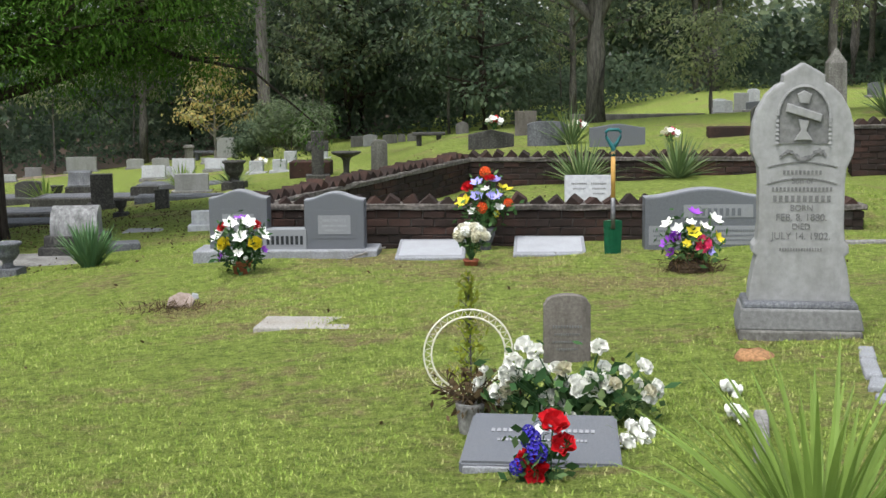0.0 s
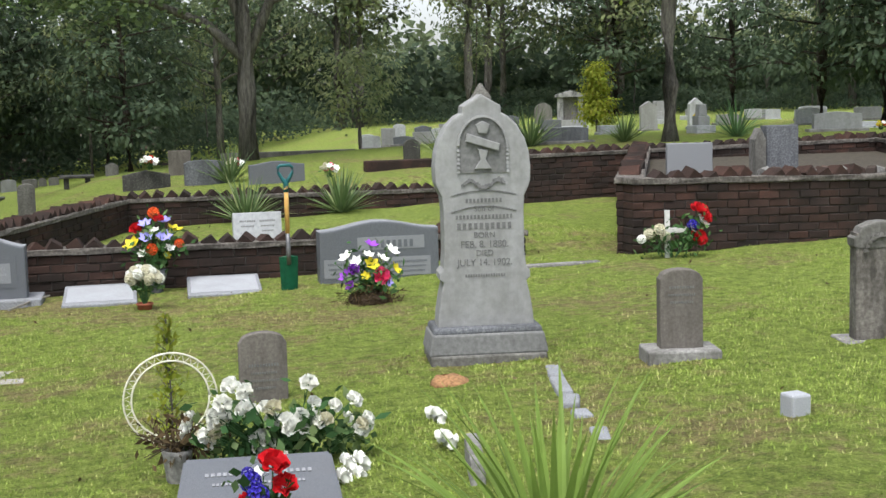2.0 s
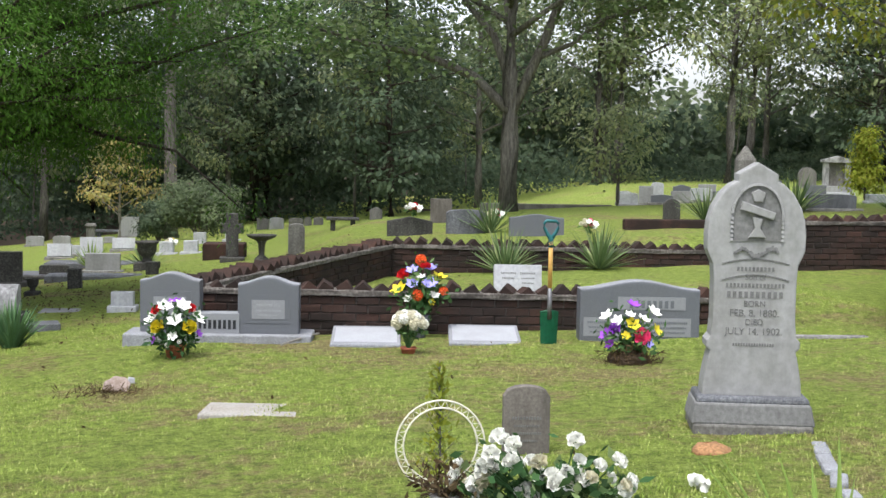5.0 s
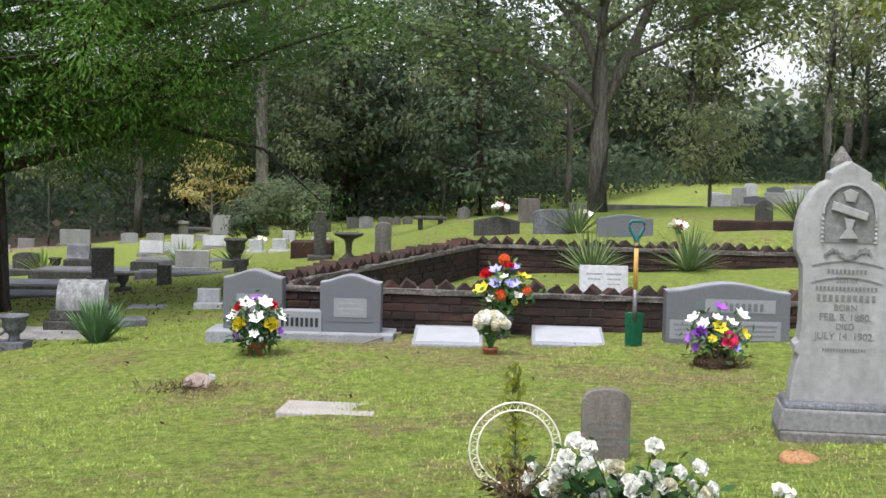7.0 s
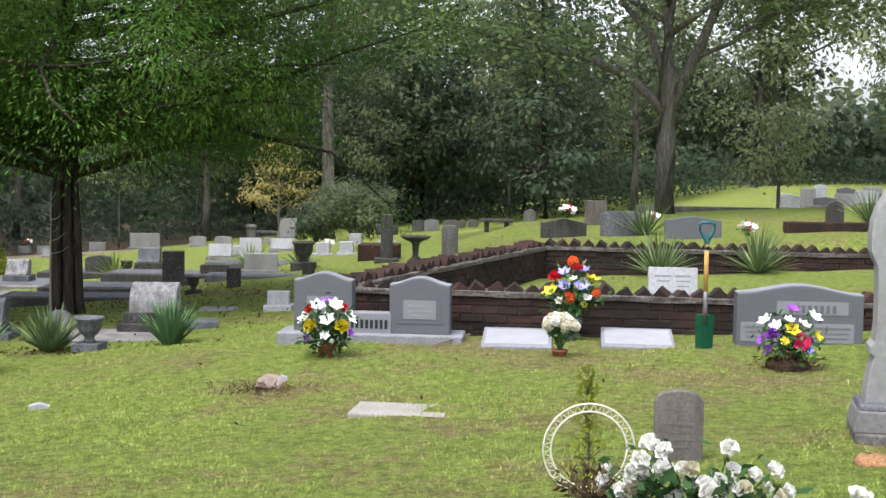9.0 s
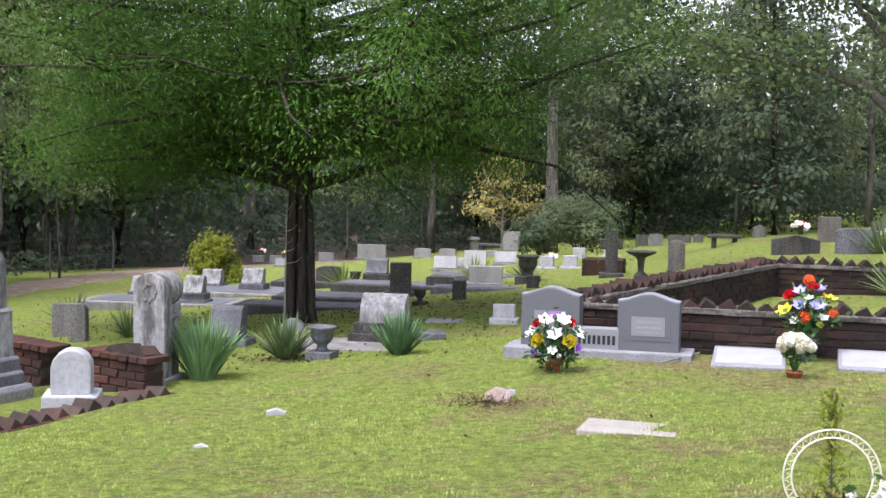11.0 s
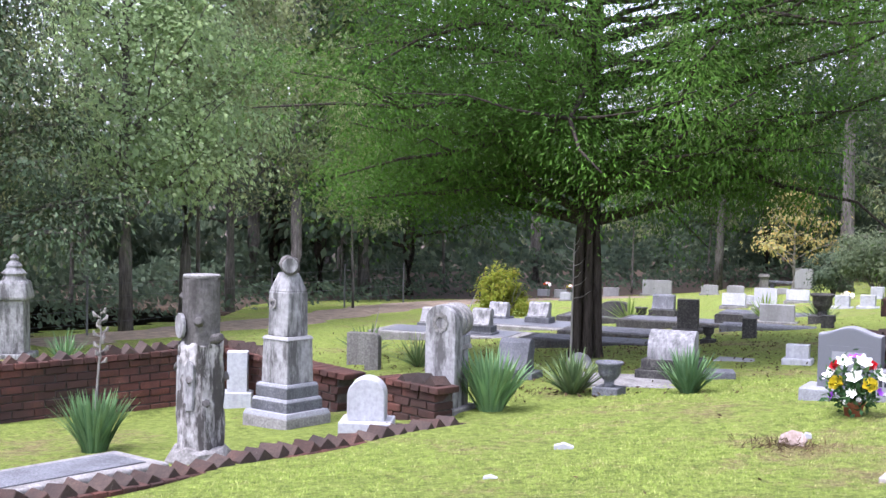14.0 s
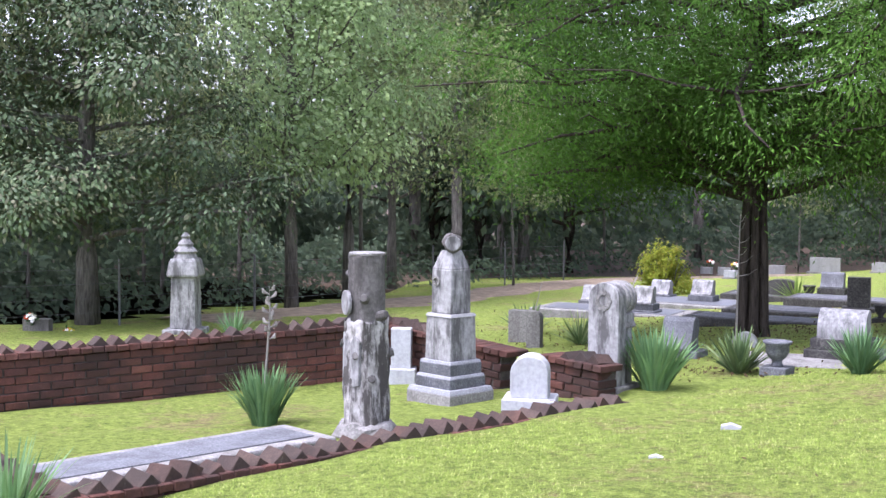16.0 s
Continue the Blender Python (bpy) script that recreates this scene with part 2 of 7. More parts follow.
M = {
    "lawn": lawn_mat(),
    "dirt": plain_mat("pale_dirt", (0.2, 0.155, 0.105), 0.45, 5, 0.95, 0, 0.3),
    "granite": stone_mat("grey_granite", (0.07, 0.076, 0.086), (0.1, 0.107, 0.119), (0.145, 0.151, 0.162), 260, 3, (0.12, 0.12, 0.12), 0.3, 0.5, 0.1),
    "granite_edge": stone_mat("rough_granite", (0.15, 0.157, 0.168), (0.22, 0.228, 0.24), (0.32, 0.328, 0.338), 120, 6, (0.12, 0.12, 0.11), 0.4, 0.85, 0.7),
    "panel": stone_mat("frosted_granite", (0.155, 0.163, 0.172), (0.2, 0.208, 0.217), (0.25, 0.257, 0.267), 200, 4, (0.2, 0.2, 0.2), 0.2, 0.8, 0.1),
    "marble": stone_mat("weathered_marble", (0.235, 0.237, 0.232), (0.272, 0.274, 0.268), (0.31, 0.312, 0.306), 25, 2.6, (0.13, 0.126, 0.115), 0.5, 0.8, 0.08),
    "white": stone_mat("white_marble", (0.3, 0.31, 0.32), (0.37, 0.38, 0.39), (0.43, 0.44, 0.45), 25, 4, (0.2, 0.2, 0.19), 0.5, 0.7, 0.07),
    "old": stone_mat("lichened_stone", (0.1, 0.095, 0.083), (0.155, 0.149, 0.134), (0.21, 0.203, 0.187), 40, 3.5, (0.045, 0.042, 0.036), 0.75, 0.9, 0.6),
    "brownstone": stone_mat("brown_weathered_stone", (0.115, 0.102, 0.088), (0.15, 0.134, 0.116), (0.185, 0.168, 0.147), 60, 4, (0.05, 0.044, 0.038), 0.7, 0.9, 0.3),
    # darker marble: recess shade painted for the niche, staining for the plinth
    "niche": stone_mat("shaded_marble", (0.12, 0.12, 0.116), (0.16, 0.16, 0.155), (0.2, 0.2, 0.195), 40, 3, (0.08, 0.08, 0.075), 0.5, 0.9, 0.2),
    "log": stone_mat("streaked_stone", (0.2, 0.2, 0.195), (0.26, 0.26, 0.253), (0.32, 0.32, 0.31), 18, 8, (0.055, 0.053, 0.05), 0.85, 0.9, 0.3, edge=(0.46, 0.6)),
    "streaked": stone_mat("rain_streaked_marble", (0.22, 0.22, 0.216), (0.28, 0.28, 0.275), (0.33, 0.33, 0.325), 25, 11, (0.05, 0.05, 0.048), 0.85, 0.8, 0.15),
    "trunk_stone": stone_mat("dark_weathered_stone", (0.075, 0.07, 0.064), (0.11, 0.104, 0.096), (0.15, 0.143, 0.132), 30, 7, (0.03, 0.028, 0.025), 0.7, 0.9, 0.5, edge=(0.45, 0.6)),
    "black": stone_mat("blackened_stone", (0.03, 0.03, 0.028), (0.06, 0.058, 0.053), (0.12, 0.115, 0.1), 40, 5, (0.015, 0.015, 0.013), 0.7, 0.9, 0.5),
    "slate": stone_mat("dark_grey_stone", (0.07, 0.075, 0.085), (0.115, 0.12, 0.13), (0.19, 0.195, 0.2), 60, 5, (0.03, 0.03, 0.03), 0.6, 0.8, 0.4),
    "concrete": stone_mat("old_concrete", (0.14, 0.137, 0.127), (0.22, 0.214, 0.2), (0.31, 0.303, 0.283), 50, 5, (0.07, 0.065, 0.055), 0.7, 0.95, 0.5, False),
    "rubble": plain_mat("brown_earth_and_rubble", (0.05, 0.042, 0.03), 0.6, 14, 0.95, 0, 0.6),
    "mortar": plain_mat("grey_mortar", (0.055, 0.048, 0.042), 0.45, 20, 0.95, 0, 0.4),
    "brick_dark": brick_mat("dark_brick", [(0.05, 0.029, 0.023), (0.075, 0.04, 0.03), (0.042, 0.029, 0.025), (0.095, 0.048, 0.036)], 0.85),
    "brick_grey": brick_mat("sooty_brick", [(0.085, 0.05, 0.038), (0.12, 0.068, 0.05), (0.07, 0.05, 0.042), (0.13, 0.09, 0.07)], 0.8, (0.03, 0.026, 0.023)),
    "brick_red": brick_mat("red_brick", [(0.1, 0.042, 0.032), (0.145, 0.058, 0.042), (0.075, 0.037, 0.03), (0.175, 0.076, 0.054)], 0.85, (0.035, 0.024, 0.02)),
    "letter": plain_mat("worn_letters", (0.13, 0.13, 0.126), 0.3, 40, 0.9),
    "letter_pale": plain_mat("pale_letters", (0.25, 0.256, 0.265), 0.2, 40, 0.8),
    "bark": bark_mat("grey_bark", (0.06, 0.055, 0.049), (0.22, 0.205, 0.18)),
    "bark_dark": bark_mat("dark_bark", (0.018, 0.015, 0.012), (0.085, 0.07, 0.057)),
    "twig": bark_mat("pale_twig", (0.18, 0.17, 0.15), (0.36, 0.34, 0.3), 30),
    "cedar": leaf_mat("cedar_needles", [(0.044, 0.102, 0.017), (0.066, 0.152, 0.023), (0.087, 0.210, 0.028), (0.056, 0.116, 0.024), (0.094, 0.123, 0.045)], 0.42),
    # blue raised in the poplar leaves: bluish haze mixed into their colour
    "poplar": leaf_mat("pale_poplar_leaves", [(0.291, 0.410, 0.219), (0.368, 0.497, 0.262), (0.447, 0.562, 0.321), (0.347, 0.454, 0.292)], 0.55),
    "oak": leaf_mat("oak_leaves", [(0.079, 0.120, 0.057), (0.135, 0.191, 0.086), (0.191, 0.239, 0.115), (0.096, 0.152, 0.077)]),
    "yellow": leaf_mat("turning_leaves", [(0.237, 0.312, 0.062), (0.312, 0.350, 0.069), (0.200, 0.288, 0.069), (0.350, 0.275, 0.062), (0.275, 0.350, 0.081)], 0.5),
    "orange": leaf_mat("autumn_leaves", [(0.4, 0.32, 0.13), (0.32, 0.34, 0.14), (0.44, 0.26, 0.1), (0.38, 0.38, 0.2), (0.24, 0.3, 0.12)], 0.45),
    # the three wood leaf colours carry extra blue as painted distance haze
    "wood_a": leaf_mat("forest_leaves", [(0.101, 0.138, 0.090), (0.148, 0.192, 0.120), (0.202, 0.240, 0.150), (0.121, 0.162, 0.120)], 0.5),
    "wood_b": leaf_mat("pale_forest_leaves", [(0.180, 0.230, 0.129), (0.258, 0.310, 0.165), (0.335, 0.356, 0.201), (0.206, 0.241, 0.187)], 0.5),
    "wood_c": leaf_mat("dark_forest_leaves", [(0.060, 0.096, 0.069), (0.087, 0.126, 0.088), (0.121, 0.156, 0.108), (0.074, 0.106, 0.086)], 0.45),
    "magnolia": leaf_mat("glossy_leaves", [(0.037, 0.078, 0.040), (0.067, 0.113, 0.060), (0.095, 0.147, 0.079), (0.171, 0.155, 0.119)], 0.12, 0.5, 0.14),
    "bush": leaf_mat("bright_bush_leaves", [(0.2, 0.26, 0.04), (0.3, 0.34, 0.05), (0.15, 0.23, 0.035), (0.32, 0.26, 0.05)], 0.5),
    "yucca": leaf_mat("yucca_blades", [(0.09, 0.165, 0.04), (0.165, 0.26, 0.058), (0.125, 0.2, 0.065), (0.33, 0.36, 0.13)], 0.3, 0.45),
    "yucca_blue": leaf_mat("grey_green_blades", [(0.083, 0.18, 0.083), (0.135, 0.255, 0.128), (0.18, 0.3, 0.15), (0.15, 0.24, 0.105)], 0.2, 0.5),
    # darker copy of the blades, shade put into the colour
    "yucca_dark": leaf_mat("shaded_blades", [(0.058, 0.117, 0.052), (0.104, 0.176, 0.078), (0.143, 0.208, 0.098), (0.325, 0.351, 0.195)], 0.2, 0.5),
    "blades": blade_mat(),
    "silk_leaf": leaf_mat("silk_leaves", [(0.02, 0.06, 0.022), (0.035, 0.1, 0.035), (0.06, 0.13, 0.05), (0.15, 0.22, 0.1)], 0.2),
    "pale_leaf": leaf_mat("pale_silk_leaves", [(0.22, 0.3, 0.14), (0.32, 0.4, 0.2), (0.16, 0.26, 0.1)], 0.3),
    "litter": leaf_mat("fallen_leaves", [(0.05, 0.036, 0.022), (0.08, 0.056, 0.034), (0.11, 0.075, 0.042), (0.14, 0.105, 0.065)], 0.1, 0.9),
    "p_white": plain_mat("white_petals", (0.76, 0.76, 0.7), 0.08, 30),
    "p_cream": plain_mat("cream_petals", (0.55, 0.52, 0.38), 0.12, 40),
    "p_red": plain_mat("red_petals", (0.55, 0.012, 0.02), 0.2, 30),
    "p_orange": plain_mat("orange_petals", (0.65, 0.09, 0.012), 0.2, 30),
    "p_yellow": plain_mat("yellow_petals", (0.6, 0.5, 0.02), 0.15, 30),
    "p_purple": plain_mat("purple_petals", (0.24, 0.05, 0.42), 0.25, 30),
    "p_blue": plain_mat("blue_petals", (0.03, 0.02, 0.28), 0.3, 30),
    "p_lilac": plain_mat("lilac_petals", (0.32, 0.3, 0.7), 0.2, 30),
    "p_pink": plain_mat("pink_petals", (0.8, 0.08, 0.22), 0.2, 30),
    "stem": plain_mat("plastic_stems", (0.05, 0.12, 0.04), 0.3, 30),
    "wire": plain_mat("white_wire", (0.6, 0.58, 0.46), 0.12, 50, 0.5),
    "pot": plain_mat("terracotta", (0.32, 0.1, 0.055), 0.25, 20, 0.85),
    "spade": plain_mat("green_paint", (0.012, 0.12, 0.055), 0.2, 25, 0.45),
    "grip": plain_mat("blue_green_plastic", (0.015, 0.1, 0.105), 0.2, 20, 0.4),
    "ash": plain_mat("varnished_ash", (0.55, 0.32, 0.09), 0.15, 18, 0.45),
    "steel": plain_mat("dull_steel", (0.16, 0.16, 0.16), 0.3, 30, 0.5, 0.8),
    "sand": plain_mat("ant_hill_sand", (0.26, 0.14, 0.065), 0.5, 60, 0.95, 0, 0.5),
    "paint": plain_mat("white_paint", (0.55, 0.54, 0.52), 0.1, 20, 0.6),
    "soil": plain_mat("dead_moss", (0.05, 0.034, 0.02), 0.5, 30, 0.95, 0, 0.5),
    "fence": plain_mat("galvanised_wire", (0.13, 0.13, 0.13), 0.2, 30, 0.6, 0.5),
    "iron": plain_mat("black_iron", (0.025, 0.027, 0.03), 0.4, 30, 0.6, 0.3),
}


# ---------------------------------------------------------------- builders
rng = random.Random(7)
nrng = np.random.default_rng(7)


def smooth(v, a, b):
    k = np.clip((v - a) / (b - a), 0.0, 1.0)
    return k * k * (3 - 2 * k)


def terrain(x, y):
    """Height of the ground: falls to the left, rises in a terrace behind the long walls."""
    x, y = np.asarray(x, float), np.asarray(y, float)
    u, v = np.tanh(x / 14), np.tanh(y / 40)
    z = 0.176 + 0.556 * u - 0.827 * v + 0.698 * u * v - 0.552 * u * u + 0.538 * v * v - 0.054 * u * u * v + 0.232 * u * v * v
    z = z + 0.42 * smooth(y, 17.0, 18.0) * smooth(x, -2.6, -0.6) * (1 - smooth(y, 26, 38))
    z = z + 0.1 * np.exp(-((x + 2.0) ** 2 / 3 + (y - 11.2) ** 2 / 1.5))
    z = z + 0.14 * smooth(x, -1.6, -0.9) * smooth(y, 11.75, 12.2) * (1 - smooth(x, 4.0, 5.0)) * (1 - smooth(y, 16.4, 17.2))
    side = (x + 5.55) * 0.978 - (y - 7.2) * 0.21
    z = z - 0.04 * (1 - smooth(side, -0.25, 0.05)) * smooth(x, -8.6, -8.2) * smooth(y, 4.8, 5.2) * (1 - smooth(y, 9.9, 10.3))
    z = z - 0.12 * np.exp(-((x + 6.0) ** 2 / 1.2 + (y - 4.6) ** 2 / 2.0))
    z = z - 0.4 * smooth(y, 29, 46) * (1 - smooth(x, 1.5, 9)) - 0.34 * np.exp(-((x - 0.5) ** 2 / 22 + (y - 50) ** 2 / 90))
    z = z + 0.7 * smooth(x, 30, 60) - 0.7 * smooth(-x, 40, 80)
    return z


def gz(x, y):
    return float(terrain(x, y))


def thing(name, x, y, rz=0.0, z=None, label="", category="", group="", kind=""):
    ob = new(name)
    ob.empty_display_size = 0.1
    ob.matrix_basis = pose(x, y, gz(x, y) - 0.01 if z is None else z, 0, 0, rz)
    return tagged(ob, label, category, group, kind)


def mesh_of(name, bm, material, flat=True):
    me = bpy.data.meshes.new(name)
    bm.to_mesh(me)
    bm.free()
    me.materials.append(material)
    if not flat:
        for p in me.polygons:
            p.use_smooth = True
    return me


def part(name, bm, material, parent, label="", smooth_shade=False):
    me = bm if isinstance(bm, bpy.types.Mesh) else mesh_of(name, bm, material, not smooth_shade)
    ob = new(name, me)
    ob.parent = parent
    if label:
        ob["label"] = label
    return ob


def put_part(name, me, parent, m):
    ob = new(name, me)
    ob.parent = parent
    ob.matrix_basis = m
    return ob


def box(bm, w, d, h, x=0, y=0, z=0, taper=1.0, bev=0.0, rz=0.0):
    """A box with its base at z; the top is scaled by taper."""
    vs = []
    c, s = math.cos(radians(rz)), math.sin(radians(rz))
    for k, f in ((0, 1.0), (h, taper)):
        for sx, sy in ((-1, -1), (1, -1), (1, 1), (-1, 1)):
            px, py = sx * w / 2 * f, sy * d / 2 * f
            vs.append(bm.verts.new((x + px * c - py * s, y + px * s + py * c, z + k)))
    fs = [bm.faces.new([vs[i] for i in q]) for q in ((3, 2, 1, 0), (4, 5, 6, 7), (0, 1, 5, 4), (1, 2, 6, 5), (2, 3, 7, 6), (3, 0, 4, 7))]
    if bev:
        es = {e for f in fs for e in f.edges}
        bmesh.ops.bevel(bm, geom=list(es), offset=bev, segments=2, affect="EDGES", profile=0.5)
    return bm


def slab(bm, pts, d, bev=0.008, y=0.0):
    """A tablet: outline in x, z, of thickness d, bevelled."""
    a = [bm.verts.new((px, y - d / 2, pz)) for px, pz in pts]
    b = [bm.verts.new((px, y + d / 2, pz)) for px, pz in pts]
    n = len(pts)
    fs = [bm.faces.new(a), bm.faces.new(b[::-1])]
    fs += [bm.faces.new((a[i], b[i], b[(i + 1) % n], a[(i + 1) % n])) for i in range(n)]
    bmesh.ops.recalc_face_normals(bm, faces=fs)
    if bev:
        es = [e for e in fs[0].edges] + [e for e in fs[1].edges]
        bmesh.ops.bevel(bm, geom=es, offset=bev, segments=2, affect="EDGES", profile=0.6)
    return bm


def lathe(bm, prof, n=20, x=0, y=0, z=0):
    """A turned body from (radius, height) pairs."""
    rings = []
    for r, h in prof:
        rings.append([bm.verts.new((x + r * math.cos(2 * math.pi * k / n), y + r * math.sin(2 * math.pi * k / n), z + h)) for k in range(n)])
    for a, b in zip(rings, rings[1:]):
        for k in range(n):
            bm.faces.new((a[k], a[(k + 1) % n], b[(k + 1) % n], b[k]))
    bm.faces.new(rings[0][::-1])
    bm.faces.new(rings[-1])
    return bm


def tube(bm, path, radii, n=6, rough=0.0):
    """A tapered limb along points."""
    rings = []
    for i, p in enumerate(path):
        p = Vector(p)
        d = Vector(path[min(i + 1, len(path) - 1)]) - Vector(path[max(i - 1, 0)])
        q = d.to_track_quat("Z", "Y")
        r = radii[i]
        rings.append([bm.verts.new(p + q @ Vector((math.cos(a), math.sin(a), 0)) * r * (1 + rough * rng.uniform(-1, 1))) for a in [2 * math.pi * k / n for k in range(n)]])
    for a, b in zip(rings, rings[1:]):
        for k in range(n):
            bm.faces.new((a[k], a[(k + 1) % n], b[(k + 1) % n], b[k]))
    bm.faces.new(rings[0][::-1])
    bm.faces.new(rings[-1])
    return bm


def outline(kind, w, h):
    """Tablet outlines: serpentine, arch, gothic, flat, gable."""
    a = w / 2
    if kind == "flat":
        return [(-a, 0), (a, 0), (a, h), (-a, h)]
    if kind == "gable":
        return [(-a, 0), (a, 0), (a, h * 0.8), (0, h), (-a, h * 0.8)]
    if kind == "round":
        s = h - a * 0.95
        return [(-a, 0), (a, 0)] + [(a * math.cos(math.pi * k / 14), s + a * 0.95 * math.sin(math.pi * k / 14)) for k in range(15)]
    if kind == "arch":
        s = h * 0.88
        return [(-a, 0), (a, 0), (a, s)] + [(a * 0.9 * math.cos(math.pi * k / 12), s + 0.015 + (h - s - 0.015) * math.sin(math.pi * k / 12)) for k in range(13)] + [(-a, s)]
    pts = [(-a, 0), (a, 0)]
    for k in range(17):
        f = 1 - k / 8
        pts.append((a * f, h - 0.085 * h * (1 - math.cos(math.pi * f)) / 2 * 1.5))
    return pts


def text_mesh(body, size, material, deep=0.003):
    cu = bpy.data.curves.new("writing", "FONT")
    cu.body, cu.size, cu.extrude, cu.align_x = body, size, deep, "CENTER"
    tmp = bpy.data.objects.new("writing", cu)
    scene.collection.objects.link(tmp)
    me = bpy.data.meshes.new_from_object(tmp.evaluated_get(bpy.context.evaluated_depsgraph_get()))
    bpy.data.objects.remove(tmp)
    me.materials.clear()
    me.materials.append(material)
    return me


def bars(bm, y, lines, aspect=0.8):
    """Rows of worn writing: (x, z, width, height)."""
    for x, z, w, h in lines:
        n = max(2, int(w / (h * aspect)))
        for k in range(n):
            box(bm, w / n * 0.6, 0.003, h * 0.85, x - w / 2 + (k + 0.5) * w / n, y, z)
    return bm


def inscribe(parent, y, lines, mat="letter"):
    for row in lines:
        part("inscription_line", bars(bmesh.new(), y, [row]), M[mat], parent)["kind"] = "stuff"


def gravestone(x, y, w, h, d=0.12, kind="arch", mat="old", base=None, rz=0.0, lean=0.0, label="", group="", inscr=None, z=None, name="gravestone"):
    """A tablet, on a base where it has one, with worn rows of writing."""
    t = thing(name, x, y, rz, z, label, "gravestone", group)
    z0 = 0.0
    if base:
        bw, bd, bh, bmat = base
        part("base", box(bmesh.new(), bw, bd, bh + 0.08, z=-0.08, bev=0.012), M[bmat], t)
        z0 = bh - 0.004
    bm = slab(bmesh.new(), outline(kind, w, h - z0 + (0 if base else 0.06)), d)
    tab = part("tablet", bm, M[mat], t)
    tab.matrix_basis = pose(0, 0, z0 - (0 if base else 0.06), lean)
    if inscr:
        inscribe(tab, -d / 2 - 0.001, inscr)
    return t


# ---------------------------------------------------------------- ground
def ground_sheet():
    xs = np.concatenate([[-2500, -900, -300, -120, -80], np.arange(-60, -20, 2.5), np.arange(-20, 20, 0.25), np.arange(20, 61, 2.5), [80, 120, 300, 900, 2500]])
    ys = np.concatenate([[-2500, -900, -300, -100, -40], np.arange(-20, 0, 2.0), np.arange(0, 24, 0.25), np.arange(24, 70, 2.0), [80, 120, 300, 900, 2500]])
    X, Y = np.meshgrid(xs, ys)
    Z = terrain(X, Y)
    near = (np.abs(X) < 21) & (Y < 25) & (Y > -1)
    Z = Z + near * 0.012 * (np.sin(X * 2.9 + Y * 1.3) * np.sin(Y * 2.3 - X) + 0.7 * np.sin(X * 6.1 - Y * 4.7))
    n, k = len(xs), len(ys)
    idx = np.arange(n * k).reshape(k, n)
    faces = np.stack([idx[:-1, :-1], idx[:-1, 1:], idx[1:, 1:], idx[1:, :-1]], -1).reshape(-1, 4)
    me = bpy.data.meshes.new("ground")
    me.from_pydata(np.stack([X, Y, Z], -1).reshape(-1, 3).tolist(), [], faces.tolist())
    me.materials.append(M["lawn"])
    for p in me.polygons:
        p.use_smooth = True
    return tagged(new("ground", me), "patchy green lawn with dry straw-coloured spots", "ground", kind="structure")


ground_sheet()


# ---------------------------------------------------------------- brick walls
def brick_mesh(name, mat, w, d, h, wob=0.003, seed=1):
    r = random.Random(seed)
    bm = box(bmesh.new(), w, d, h, bev=0.0)
    bmesh.ops.bevel(bm, geom=bm.edges[:], offset=0.006, segments=1, affect="EDGES")
    for v in bm.verts:
        v.co += Vector((r.uniform(-wob, wob), r.uniform(-wob, wob), r.uniform(-wob, wob)))
    return mesh_of(name, bm, M[mat])


BRICK = {}
for mat in ("brick_dark", "brick_red", "brick_grey"):
    BRICK[mat] = [brick_mesh("brick", mat, 0.2, 0.23, 0.066, 0.004, s) for s in range(4)]
    BRICK[mat + "_half"] = [brick_mesh("brick", mat, 0.1, 0.23, 0.066, 0.004, s) for s in range(2)]
    BRICK[mat + "_tooth"] = [brick_mesh("tooth_brick", mat, 0.115, 0.2, 0.115, 0.006, s) for s in range(4)]
    BRICK[mat + "_cap"] = [brick_mesh("cap_brick", mat, 0.105, 0.29, 0.055, 0.004, s) for s in range(3)]


